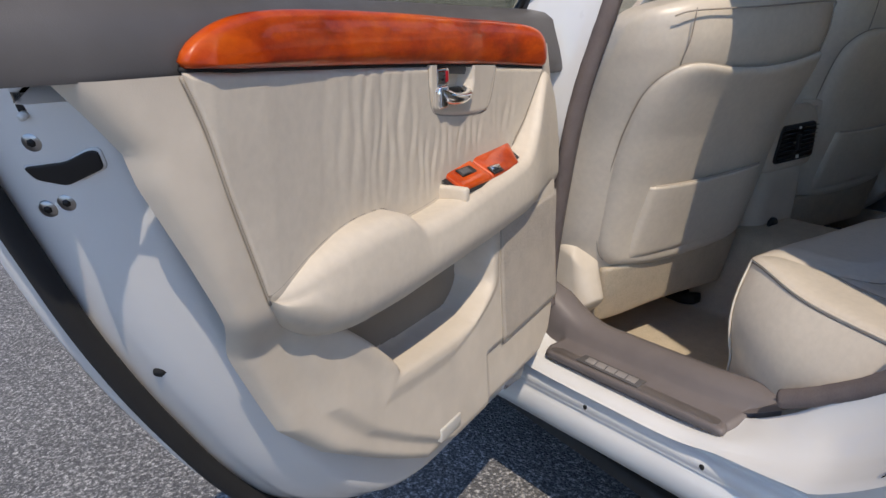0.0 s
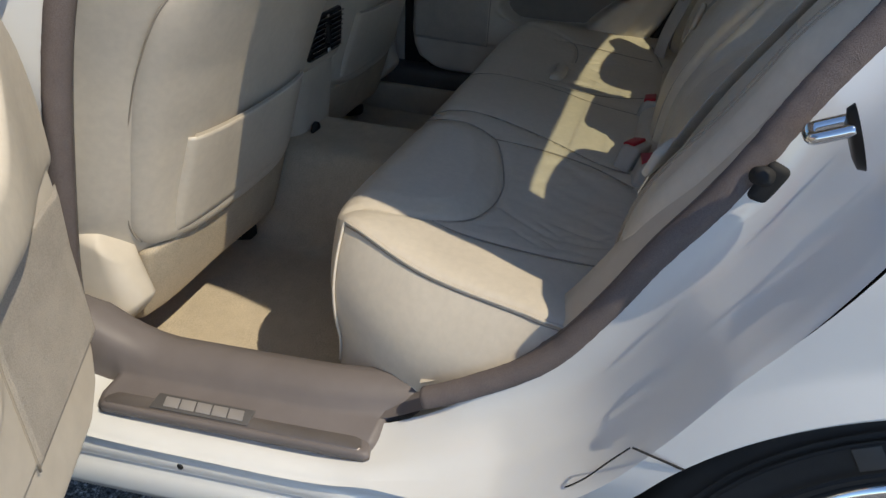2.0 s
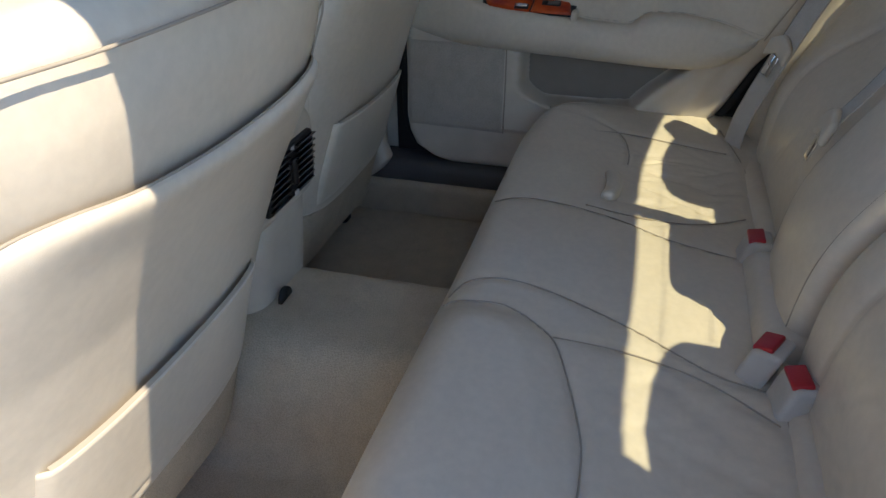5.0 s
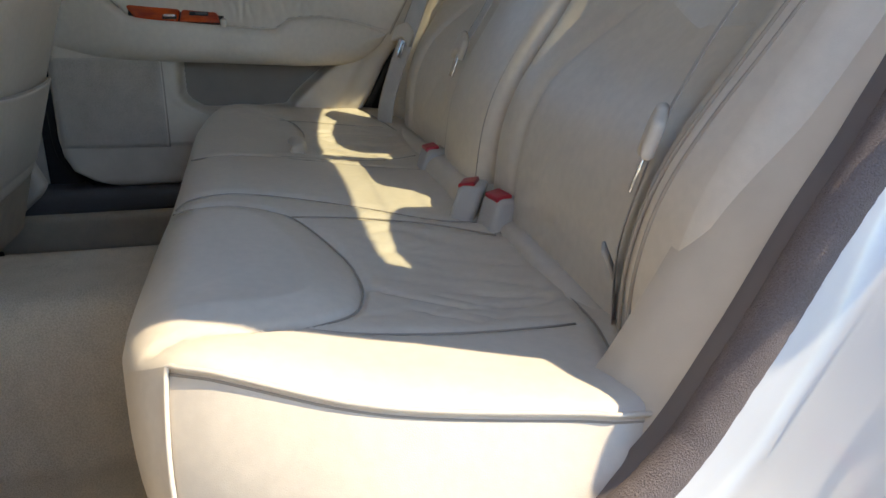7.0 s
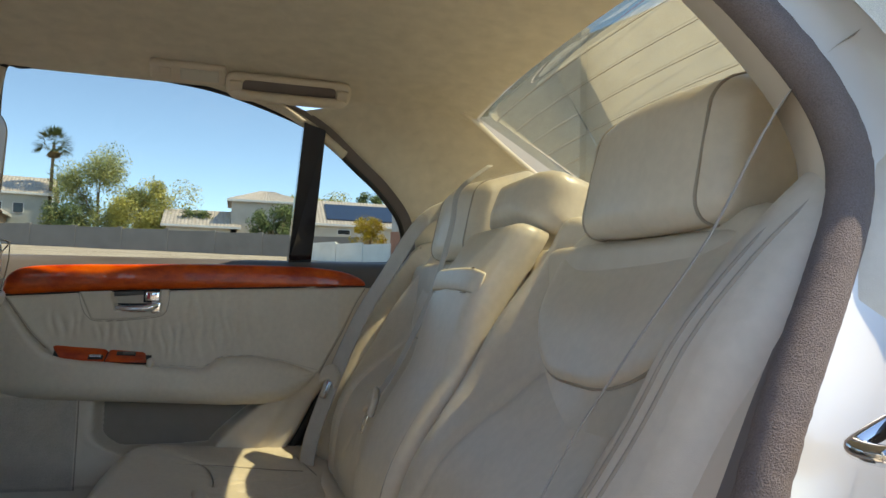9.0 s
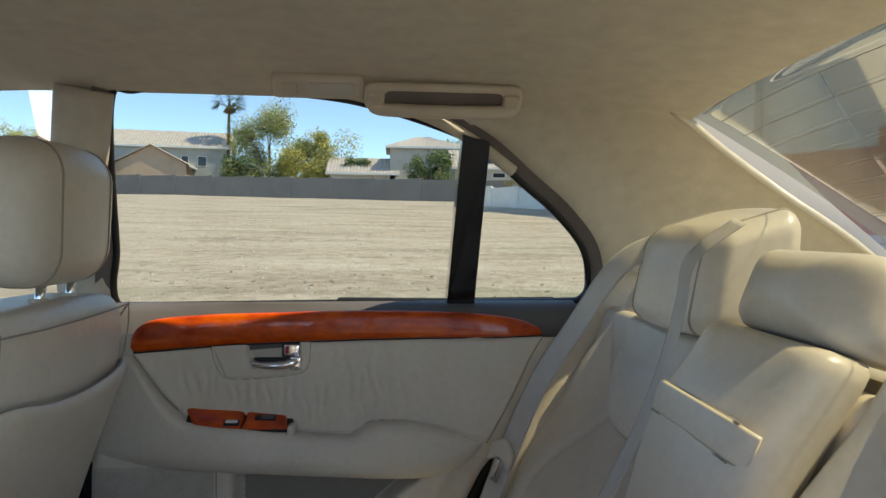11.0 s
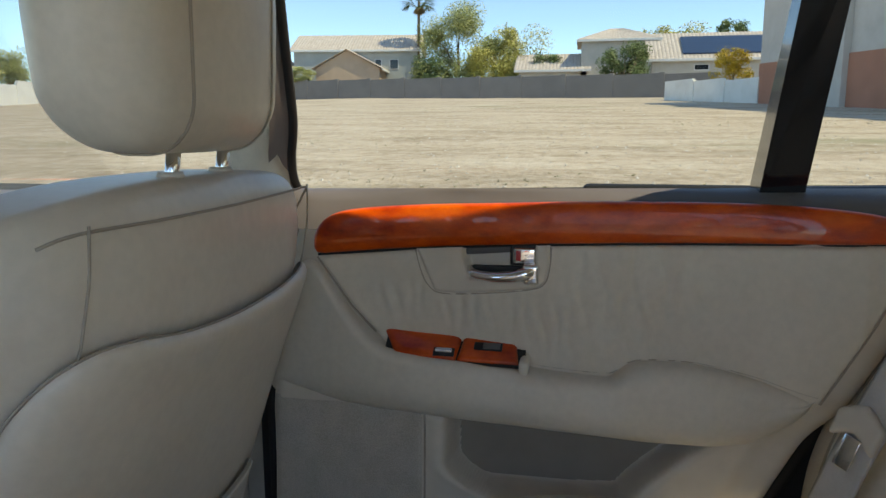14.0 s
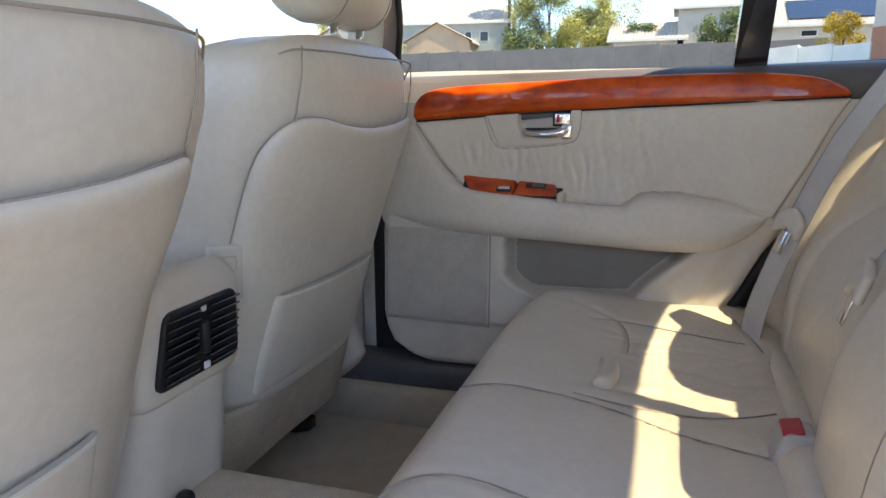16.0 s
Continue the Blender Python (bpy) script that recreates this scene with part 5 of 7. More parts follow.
    add("door_shell", (V, [tuple(reversed(f)) for f in F]), M_PAINT if side < 0 else M_RUBBER, None, "white painted inner door shell" if side < 0 else "black seal round the closed door")
    V, F = [], []
    for f in (1.0, 0.97, 0.8, 0.6, 0.4, 0.2, 0.02):
        for p in Os:
            y, z = -0.1 + (p[0] + 0.1) * f, 0.65 + (p[1] - 0.65) * f
            V.append((0.881 + 0.03 * (1 - f ** 4) - 0.02 * ((z - 0.62) / 0.35) ** 2, y, z))
    for i in range(6):
        for j in range(n):
            a, b = i * n + j, i * n + (j + 1) % n
            F.append((a, b, b + n, a + n))
    add("outer_skin", (V, F), M_PAINT)
    add("edge_seal", tube([(0.828, p[0], p[1]) for p in inset(Os, 0.004) if p[1] < 0.9 and p[0] < 0.3], 0.012, 8), M_RUBBER, None, "black rubber edge seal")
    for y, z, x in ((-0.437, 0.642, 0.797), (-0.405, 0.543, 0.84), (-0.222, 0.357, 0.8), (-0.25, 0.352, 0.83)):
        add("shell_plug", disc((x, y, z), (-0.45, -0.62, -0.6), 0.0085, 0.01, 14, 0.007), M_RUBBER)
    if side > 0:
        lip = [(0.722, ramp_(FRONT, z) + 0.01, z) for z in lin(0.86, 0.4, 26)] + [(0.722, y, 0.378) for y in lin(0.21, -0.12, 14)] + [(0.722, ramp_(REAR, z) - 0.011, z) for z in lin(0.39, 0.92, 30)]
        add("trim_seal", tube(lip, 0.011, 8), M_RUBBER, None, "black rubber seal round the trim")
    # latch and screws on the rear face
    SA, SB = Vector((0.894, -0.416, -0.165)), Vector((0, -0.37, 0.93))
    SN = SA.cross(SB)
    LC = Vector((0.765, -0.52, 0.857))
    slot = rounded([(0.032, 0.006), (-0.003, 0.0045), (-0.025, 0.0105), (-0.033, 0.0095), (-0.031, -0.006), (0.005, -0.0155), (0.027, -0.006)], 0.004, 3)
    add("latch_lip", pad([(a * 1.07, b * 1.14) for a, b in slot], (LC + SN * 0.001, SA, SB), 0.002, 0.0018, 0.0, 4, 60), M_STEEL if side > 0 else M_PAINT)
    add("latch", pad(slot, (LC + SN * 0.0032, SA, SB), 0.0016, 0.001, 0.0006, 4, 60), M_BLACK, None, "black door latch slot")
    hole = [(0.007 * math.cos(a), 0.0155 * math.sin(a)) for a in lin(0, 6.1, 20)]
    hc = Vector((0.7705, -0.5415, 0.904))
    lock = add("child_lock", pad(hole, (hc + SN * 0.001, SA, SB), 0.0018, 0.001, 0.0004, 4, 40), M_BLACK, None, "small black oval lock hole")
    add("lock_peg", disc(tuple(hc + SN * 0.003 - SB * 0.005), tuple(SN), 0.0034, 0.005, 12), M_FRAMEW, lock)
    for q in ((0.777, -0.535, 0.877), (0.795, -0.521, 0.82), (0.778, -0.515, 0.826)):
        sc = add("screw", disc(tuple(Vector(q) + SN * 0.001), tuple(SN), 0.0082, 0.0018, 18, 0.0075), M_STEEL, None, "steel screw")
        add("screw_socket", disc(tuple(Vector(q) + SN * 0.0028), tuple(SN), 0.0036, 0.0006, 6), M_BLACK, sc)
    # window frame, post and panes, leaning a little with the trim at the sill
    lean_in = lambda p: (0.06 * (p[1] + 0.1) - 0.008) * max(0.0, min(1.0, (1.03 - p[2]) / 0.05)) * max(0.0, min(1.0, (0.78 - p[0]) / 0.03))
    add_plain = add

    def add(name, vf, mat, parent=None, label_="", smooth=True):
        return add_plain(name, ([(p[0] + lean_in(p), p[1], p[2]) for p in vf[0]], vf[1]), mat, parent, label_, smooth)

    dl = smooth_line([p for p in DLO], 12, True)
    mid = Vector((0.68, -0.12, 1.15))

    def grow(d, dx):
        out = []
        for i, p in enumerate(dl):
            t = dl[(i + 1) % len(dl)] - dl[i - 1]
            nn = Vector((0, t.z, -t.y)).normalized()
            if nn.dot(Vector((0, p.y - mid.y, p.z - mid.z))) < 0:
                nn = -nn
            out.append(p + nn * d + Vector((dx, 0, 0)))
        return out

    def ring(*rs):
        a = rs[0]
        return grid(lambda i, j: tuple(rs[int(j)][int(i)]), list(range(len(a))), list(range(len(rs))), True)

    add("window_seal", tube(grow(0.002, 0.0), 0.007, 8, True), M_BLACK, None, "black window seal")
    add("window_frame", ring(grow(0.004, -0.002), grow(0.012, -0.012), grow(0.018, -0.014), grow(0.027, -0.024)), M_TAUPE, None, "taupe window frame trim")
    add("outer_frame", ring(grow(0.014, -0.004), grow(0.01, 0.006), grow(0.0, 0.008)), M_GLOSS)
    post = [(window_x(z) - 0.006, y, z) for y, z in ((-0.343, 0.97), (-0.397, 0.97), (-0.41, 1.285), (-0.36, 1.30))]
    add("window_post", thick((post, [(0, 1, 2, 3)]), (0.03, 0, 0.012)), M_GLOSS, None, "gloss black window post", False)

    # panes follow the opening: clip the sheet at the outline by fanning it
    def fan(keep):
        pts = [p + Vector((0.012, 0, 0)) for p in dl if keep(p)]
        c = sum(pts, Vector()) / len(pts)
        V = [tuple(c)] + [tuple(p) for p in pts]
        return V, [(0, i, i % len(pts) + 1) for i in range(1, len(pts) + 1)]

    for keep in (lambda p: p.y > -0.38, lambda p: p.y < -0.375):
        g = add("window_pane", fan(keep), M_GLASS, None, "clear window pane", False)
        g.visible_shadow = False
    return e


RIGHT = Matrix.Translation((HINGE[0], HINGE[1], 0))
LEFT = Matrix.Translation((-0.902, 0.37, 0.014)) @ Matrix.Rotation(radians(0.31), 4, "X") @ Matrix.Rotation(radians(2.26), 4, "Y") @ Matrix.Rotation(radians(-62.3), 4, "Z")
rear_door(1, RIGHT, "closed rear door with beige leather and burl wood trim")
rear_door(-1, LEFT, "open white rear door showing its beige leather trim")

# front right door trim, seen past the seat
fd = base("front_door_trim", "front door trim with grey top and burl wood strip", "car door")
put("trim_panel", thick(grid(lambda y, z: (0.735 - 0.02 * max(0, (0.7 - z) / 0.3), y, z), lin(0.4, 1.4, 10), lin(0.3, 0.9, 10)), (0.04, 0, 0)), M_VINYL, fd, flip=True)
put("upper_trim", grid(lambda y, s: [(0.735, y, 0.88), (0.742, y, 0.93), (0.76, y, 0.955), (0.8, y, 0.955)][int(s)], lin(0.4, 1.45, 10), [0, 1, 2, 3]), M_UPPER, fd, flip=True)
put("wood_trim", pad([(-y, z) for y, z in rounded([(0.41, 0.94), (0.41, 0.885), (1.3, 0.86), (1.3, 0.91)], 0.015, 4)], ((0.745, 0, 0), (0, -1, 0), (0, 0, 1)), 0.014, 0.008, 0.004, 5, 80, (0.4, 0)), M_WOOD, fd, "glossy burl wood strip")
put("armrest", box((0.65, 0.45, 0.66), (0.74, 1.1, 0.75), 0.03, 4), M_VINYL, fd)


# ---- rear bench ----
bench = base("rear_bench_seat", "beige leather rear bench seat with stitched seams", "car seat")


def cushion_z(x, y):
    """Height of the cushion's top."""
    u = (x - CX) / 0.6
    z = 0.548 - 0.075 * max(0, (-0.06 - y)) ** 1.0
    z += 0.016 * abs(u) ** 4
    seat = math.exp(-(((abs(x - CX) - 0.36) / 0.17) ** 2)) * math.exp(-((y + 0.3) / 0.13) ** 2)
    z -= 0.014 * seat
    mid_ = math.exp(-(((x - CX - 0.05) / 0.12) ** 4))
    z += 0.004 * mid_
    return z


HALF = [(-0.535, -0.47), (-0.63, -0.46), (-0.665, -0.4), (-0.668, -0.335), (-0.66, -0.302), (-0.638, -0.185), (-0.612, -0.11), (-0.575, -0.04), (-0.54, -0.005), (-0.48, 0.016), (-0.4, 0.022), (-0.2, 0.022)]
TOPL = HALF + [(CX, 0.018)] + [(2 * CX - x, y) for x, y in reversed(HALF)]
top_loop = resampled(smooth_line([(x, y, 0) for x, y in TOPL], 6, False) + [Vector((CX + 0.4, -0.47, 0)), Vector((CX - 0.4, -0.47, 0))], 420, True)


def seam_dist(x, y, curves):
    best = 9
    for c in curves:
        for (ax, ay), (bx, by) in zip(c, c[1:]):
            dx, dy = bx - ax, by - ay
            t = max(0, min(1, ((x - ax) * dx + (y - ay) * dy) / (dx * dx + dy * dy)))
            best = min(best, math.hypot(x - ax - t * dx, y - ay - t * dy))
    return best


BOLS = [(-0.54, -0.018), (-0.524, -0.028), (-0.513, -0.055), (-0.507, -0.092), (-0.491, -0.135), (-0.455, -0.178), (-0.395, -0.195), (-0.34, -0.197), (-0.275, -0.188), (-0.16, -0.15), (-0.122, -0.12), (-0.094, -0.07), (-0.1, -0.012), (-0.118, 0.006)]
sm = lambda pts: [(p.x, p.y) for p in smooth_line([(*q, 0) for q in pts], 5)]
bolster_l = sm(BOLS)
bolster_r = [(0.1 - x, y) for x, y in bolster_l if x < -0.33]
cross_l = sm([(-0.098, 0.005), (-0.055, -0.01), (-0.036, -0.05), (-0.042, -0.12), (-0.085, -0.235), (-0.135, -0.33), (-0.15, -0.4)])
cross_r = sm([(0.192, 0.005), (0.218, -0.03), (0.222, -0.11), (0.204, -0.2), (0.165, -0.28), (0.14, -0.4)])
band_l = sm([(-0.59, -0.37), (-0.493, -0.399), (-0.375, -0.411), (-0.25, -0.413), (-0.16, -0.405)])
band_r = sm([(0.65, -0.37), (0.507, -0.41), (0.341, -0.417), (0.2, -0.41)])
panel_l = sm([(-0.137, -0.14), (-0.133, -0.23), (-0.152, -0.322), (-0.2, -0.4)])
panel_r = [(0.1 - x, y) for x, y in panel_l]
edge_l = sm([(-0.493, -0.13), (-0.506, -0.18), (-0.506, -0.26), (-0.494, -0.38)])
edge_r = sm([(0.556, -0.13), (0.566, -0.18), (0.566, -0.26), (0.553, -0.38)])


def bulge(x, y, g):
    """The thigh pads before the curved seams stand a little proud."""
    for c in (bolster_l,):
        lo, hi = min(c[0][0], c[-1][0]), max(c[0][0], c[-1][0])
        if lo < x < hi:
            for (ax, ay), (bx, by) in zip(c, c[1:]):
                if min(ax, bx) <= x <= max(ax, bx):
                    cy = ay + (by - ay) * (x - ax) / (bx - ax)
                    if y > cy:
                        return 0.011 * min(1.0, g / 0.05)
    return 0.0


SEAMS = [bolster_l, bolster_r, cross_l, cross_r, band_l, band_r, panel_l, panel_r, edge_l, edge_r]
wr = random.Random(4)
WRINK = []
for s in (-1, 1):
    for k in range(38):
        WRINK.append((CX + s * wr.uniform(0.16, 0.5), wr.uniform(-0.39, -0.2), math.pi / 2 + wr.uniform(-0.7, 0.7), wr.uniform(0.02, 0.07), wr.uniform(0.003, 0.006), wr.uniform(0.0014, 0.0034)))


def wrinkles(x, y):
    h = 0
    for cx, cy, a, l, w, d in WRINK:
        dx, dy = x - cx, y - cy
        u, v = dx * math.cos(a) + dy * math.sin(a), -dx * math.sin(a) + dy * math.cos(a)
        if abs(u) < 2.5 * l and abs(v) < 4 * w:
            h -= d * math.exp(-(u / l) ** 2 - (v / w) ** 2)
    return h


def edge_drop(p):
    """How far the cushion's rim lies under its top: rounded in front, flatter along the sides."""
    k = max(0.0, min(1.0, (abs(p.x - CX) - 0.52) / 0.08))
    return 0.032 - 0.02 * k


def corner_lift(p):
    k = max(0.0, min(1.0, (abs(p.x - CX) - 0.5) / 0.1))
    return 0.016 * k * math.exp(-((p.y + 0.05) / 0.09) ** 2)


def cushion():
    V, F = [], []
    n = len(top_loop)
    fs = [0, 0.02, 0.05, 0.09, 0.14, 0.2] + lin(0.25, 1.0, 40)
    for f in fs:
        for p in top_loop:
            c = Vector((max(CX - 0.42, min(CX + 0.42, p.x)), -0.2, 0))
            q = c + (p - c) * (1 - f)
            e = min(1, f / 0.2)
            drop = edge_drop(p) * (1 - math.sqrt(max(0, 1 - (1 - e) ** 2))) - corner_lift(p) * (1 - f) ** 3
            if p.y < -0.44:
                drop *= 0.5
            g = seam_dist(q.x, q.y, SEAMS)
            inside = 1 if f > 0.03 else 0
            z = cushion_z(q.x, q.y) + bulge(q.x, q.y, g) * min(1.0, f / 0.2) - drop - 0.0045 * math.exp(-(g / 0.006) ** 2) * inside + wrinkles(q.x, q.y) * inside
            V.append((q.x, q.y, z))
    for i in range(len(fs) - 1):
        for j in range(n):
            a, b = i * n + j, i * n + (j + 1) % n
            F.append((b, a, a + n, b + n))
    return V, F


put("seat_cushion", cushion(), M_LEATHER, bench, "beige leather seat cushion", flip=True)


def low(p):
    """Foot of the cushion's skirt below a point of its top edge."""
    side = max(0, min(1, (abs(p.x - CX) - 0.5) / 0.1))
    back = max(0.0, min(1.0, (-0.33 - p.y) / 0.1))   # the rear corners clear the wheel arches
    return Vector((p.x + math.copysign(0.075 * side * (1 - 0.8 * back), p.x - CX), p.y - 0.045 * (1 - side) - 0.02 * side, 0.30 + 0.06 * side + 0.13 * back))


def skirt(i, s):
    p = top_loop[int(i) % len(top_loop)]
    a = Vector((p.x, p.y, cushion_z(p.x, p.y) - edge_drop(p) + corner_lift(p)))
    b = low(p)
    q = a.lerp(b, s)
    d = Vector((p.x - CX, p.y + 0.25, 0)).normalized()
    return tuple(q + d * 0.018 * math.sin(min(1, s * 1.3) * math.pi))


put("cushion_skirt", grid(skirt, list(range(len(top_loop))), lin(0, 1, 14), True), M_LEATHER, bench, "smooth leather skirt of the cushion")
rim_at = lambda p, dz: Vector((p.x, p.y, cushion_z(p.x, p.y) - edge_drop(p) + corner_lift(p) + dz)) + Vector((p.x - CX, p.y + 0.25, 0)).normalized() * 0.003
for sgn in (-1, 1):
    # the piping runs along the side and turns down at the front corner
    ids = [i for i, p in enumerate(top_loop) if (p.x - CX) * sgn > 0.4 and -0.45 < p.y < -0.03]
    corner = max(ids, key=lambda i: top_loop[i].y)
    ids = sorted(ids, key=lambda i: top_loop[i].y)
    down = [Vector(skirt(corner, q)) + Vector((sgn * 0.002, 0.002, 0)) for q in lin(0.06, 0.9, 12)]
    put("piping", tube(smooth_line([rim_at(top_loop[i], 0.001) for i in ids] + down, 2), 0.0022, 6), M_LEATHER, bench)
    put("stitch_line", tube([rim_at(top_loop[i], -0.005) for i in ids], 0.0013, 5), M_SEAM, bench)
# ridge over the child-seat anchor
put("anchor_ridge", warped(rbox((0.055, 0.014, 0.012), 0.0115, 6, 4), lambda x, y, z: (0.325 + x, -0.18 + y + 0.15 * x * x / 0.055, cushion_z(0.325 + x, -0.18) + 0.002 + z)), M_LEATHER, bench, "leather ridge over a child-seat anchor")
for c in SEAMS:
    put("stitch_line", tube([(x, y, cushion_z(x, y) - 0.0028) for x, y in c], 0.0012, 5), M_SEAM, bench)

# backrest: pads on a leaning plane, swelling forwards low down
BO, BU = Vector((0, -0.478, 0.50)), Vector((0, -0.315, 0.949)).normalized()
BX = Vector((1, -0.02, 0)).normalized()
CL, CR = -0.345, 0.355   # middles of the two backrests
BN = BU.cross(BX)


def swell(x, s):
    k = max(0.0, min(1.0, (s - 0.36) / 0.2))
    return 0.042 * math.exp(-((s - 0.14) / 0.15) ** 2) - 0.044 * k * k * (3 - 2 * k)


def dish(x, s):
    """The backrests lie deeper than the armrest towards their tops."""
    k = max(0.0, min(1.0, (s - 0.17) / 0.22))
    c = CL if x < CX else CR
    return -0.045 * k * k * (3 - 2 * k) * max(0.0, 1 - ((x - c) / 0.25) ** 4)


def onback(x, s, h=0.0):
    return BO + BX * x + BU * s + BN * h


def back_pad(name, outline, h0, th, rd, crown, label="", rings=14, n=140, spine=(0.0, 0.0), bend=None, mat=None, parent=None):
    fr = (BO + BN * h0, -BX, BU)
    both = lambda x, s: swell(-x, s) + (bend(-x, s) if bend else 0.0)
    return put(name, pad([(-x, s) for x, s in outline], fr, th, rd, crown, rings, n, spine, both), mat or M_LEATHER, parent or bench, label)


put("back_core", moved(rbox((0.66, 0.27, 0.05), 0.02, 4, 2), Matrix.Translation(BO + BU * 0.25 + BN * -0.06 + Vector((CX, 0, 0))) @ Matrix([[1, 0, 0, 0], [0, BU.y, BN.y, 0], [0, BU.z, BN.z, 0], [0, 0, 0, 1]])), M_VINYL, bench)
ARM0, ARM1 = -0.07, 0.152
left_out = rounded([(ARM0 - 0.006, -0.06), (ARM0 - 0.014, 0.585), (-0.2, 0.55), (-0.36, 0.535), (-0.5, 0.55), (-0.6, 0.59), (-0.62, 0.4), (-0.59, 0.1), (-0.57, -0.06)], [0.02, 0.04, 0.05, 0.08, 0.05, 0.04, 0.1, 0.1, 0.04], 5)
right_out = rounded([(ARM1 + 0.006, -0.06), (ARM1 + 0.014, 0.585), (0.25, 0.55), (0.38, 0.535), (0.53, 0.55), (0.63, 0.59), (0.65, 0.4), (0.64, 0.1), (0.62, -0.06)], [0.02, 0.04, 0.05, 0.08, 0.05, 0.04, 0.1, 0.1, 0.04], 5)
BW = random.Random(9)
CREASE = [(BW.choice((CL, CR)) + BW.uniform(-0.15, 0.15), BW.uniform(0.02, 0.33), BW.uniform(-1.2, 1.2), BW.uniform(0.02, 0.06), BW.uniform(0.004, 0.008), BW.uniform(0.0008, 0.002)) for k in range(34)]


def creases(x, s_):
    h = 0
    for cx, cy, a, l, w, d in CREASE:
        dx, dy = x - cx, s_ - cy
        u, v = dx * math.cos(a) + dy * math.sin(a), -dx * math.sin(a) + dy * math.cos(a)
        if abs(u) < 2.5 * l and abs(v) < 4 * w:
            h -= d * math.exp(-(u / l) ** 2 - (v / w) ** 2)
    return h


PANEL = [(0.085, 0.40), (0.105, 0.36), (0.135, 0.3), (0.165, 0.22), (0.17, 0.12), (0.168, 0.0), (0.165, -0.05)]


def soft(c):
    seams = [sm([(c + k * x, y) for x, y in PANEL]) for k in (-1, 1)]

    def fn(x, s_):
        g = seam_dist(x, s_, seams)
        wing = 0.012 * math.exp(-((abs(x - c) - 0.22) / 0.05) ** 2) * math.exp(-((s_ - 0.18) / 0.2) ** 2)
        return wing - 0.006 * math.exp(-(g / 0.008) ** 2) - 0.008 * math.exp(-((x - c) / 0.12) ** 2 - ((s_ - 0.2) / 0.2) ** 2) + creases(x, s_) + dish(x, s_)

    return fn


for c, out in ((CL, left_out), (CR, right_out)):
    back_pad("backrest", out, 0, 0.03, 0.028, 0.008, "beige leather backrest", 34, 230, (0.0, 0.12), soft(c))
    bib = rounded([(c - 0.18, 0.545), (c - 0.2, 0.5), (c - 0.172, 0.41), (c - 0.085, 0.34), (c + 0.085, 0.34), (c + 0.172, 0.41), (c + 0.2, 0.5), (c + 0.18, 0.545)], [0.02, 0.08, 0.12, 0.11, 0.11, 0.12, 0.08, 0.02], 7)
    back_pad("bib", bib, 0.034, 0.019, 0.012, 0.005, "padded bib below the headrest", 22, 170, bend=dish)
    put("stitch_line", tube([onback(x, q, 0.0405 + swell(x, q) + dish(x, q)) for x, q in bib[6:-6]], 0.0026, 6), M_SEAM, bench)
arm_out = rounded([(ARM0, -0.02), (ARM0 - 0.012, 0.545), (ARM1 + 0.012, 0.545), (ARM1, -0.02)], 0.02, 4)
arm = back_pad("centre_armrest", arm_out, 0.0, 0.05, 0.02, 0.012, "folded-up centre armrest in grey-beige leather", 12, 130, (0, 0.2), bend=lambda x, q: 0.028 * max(0.0, min(1.0, (q - 0.3) / 0.15)), mat=M_LEATHER)
put("armrest_strap", tube(smooth_line([onback(ARM0 - 0.004, 0.435, 0.058), onback(ARM0 + 0.03, 0.438, 0.0735), onback(ARM1 - 0.03, 0.438, 0.0735), onback(ARM1 + 0.004, 0.435, 0.058)], 5), 0.018, 10, flat=0.16, up=tuple(BN)), M_LEATHER, arm, "leather pull strap")
for q in (-0.019, 0.019):
    put("stitch_line", tube([onback(x, 0.437 + q, 0.0715) for x in lin(ARM0 + 0.012, ARM1 - 0.012, 8)], 0.001, 5), M_SEAM, arm)
for x in (ARM0 + 0.012, ARM1 - 0.012):
    put("stitch_line", tube([onback(x, q, 0.052 + swell(x, q) + 0.028 * max(0.0, min(1.0, (q - 0.3) / 0.15))) for q in lin(0.02, 0.53, 30)], 0.001, 5), M_SEAM, arm)
ctop = rounded([(ARM0 - 0.012, 0.545), (ARM0 + 0.0, 0.645), (ARM1, 0.645), (ARM1 + 0.012, 0.545)], 0.03, 5)
back_pad("centre_headrest", ctop, -0.03, 0.095, 0.035, 0.012, "low centre headrest", 10, 100)
put("centre_roll", moved(rbox((0.13, 0.045, 0.032), 0.03, 6, 5), Matrix.Translation((0.04, -0.425, 0.52))), M_LEATHER, bench, "leather roll below the armrest")
put("cushion_roll", tube(smooth_line([(-0.6, -0.405, 0.5), (-0.4, -0.425, 0.503), (-0.15, -0.43, 0.508)], 6), 0.024, 10), M_LEATHER, bench, "leather roll behind the cushion")
put("cushion_roll", tube(smooth_line([(0.66, -0.42, 0.505), (0.45, -0.43, 0.503), (0.22, -0.435, 0.508)], 6), 0.024, 10), M_LEATHER, bench, "leather roll behind the cushion")
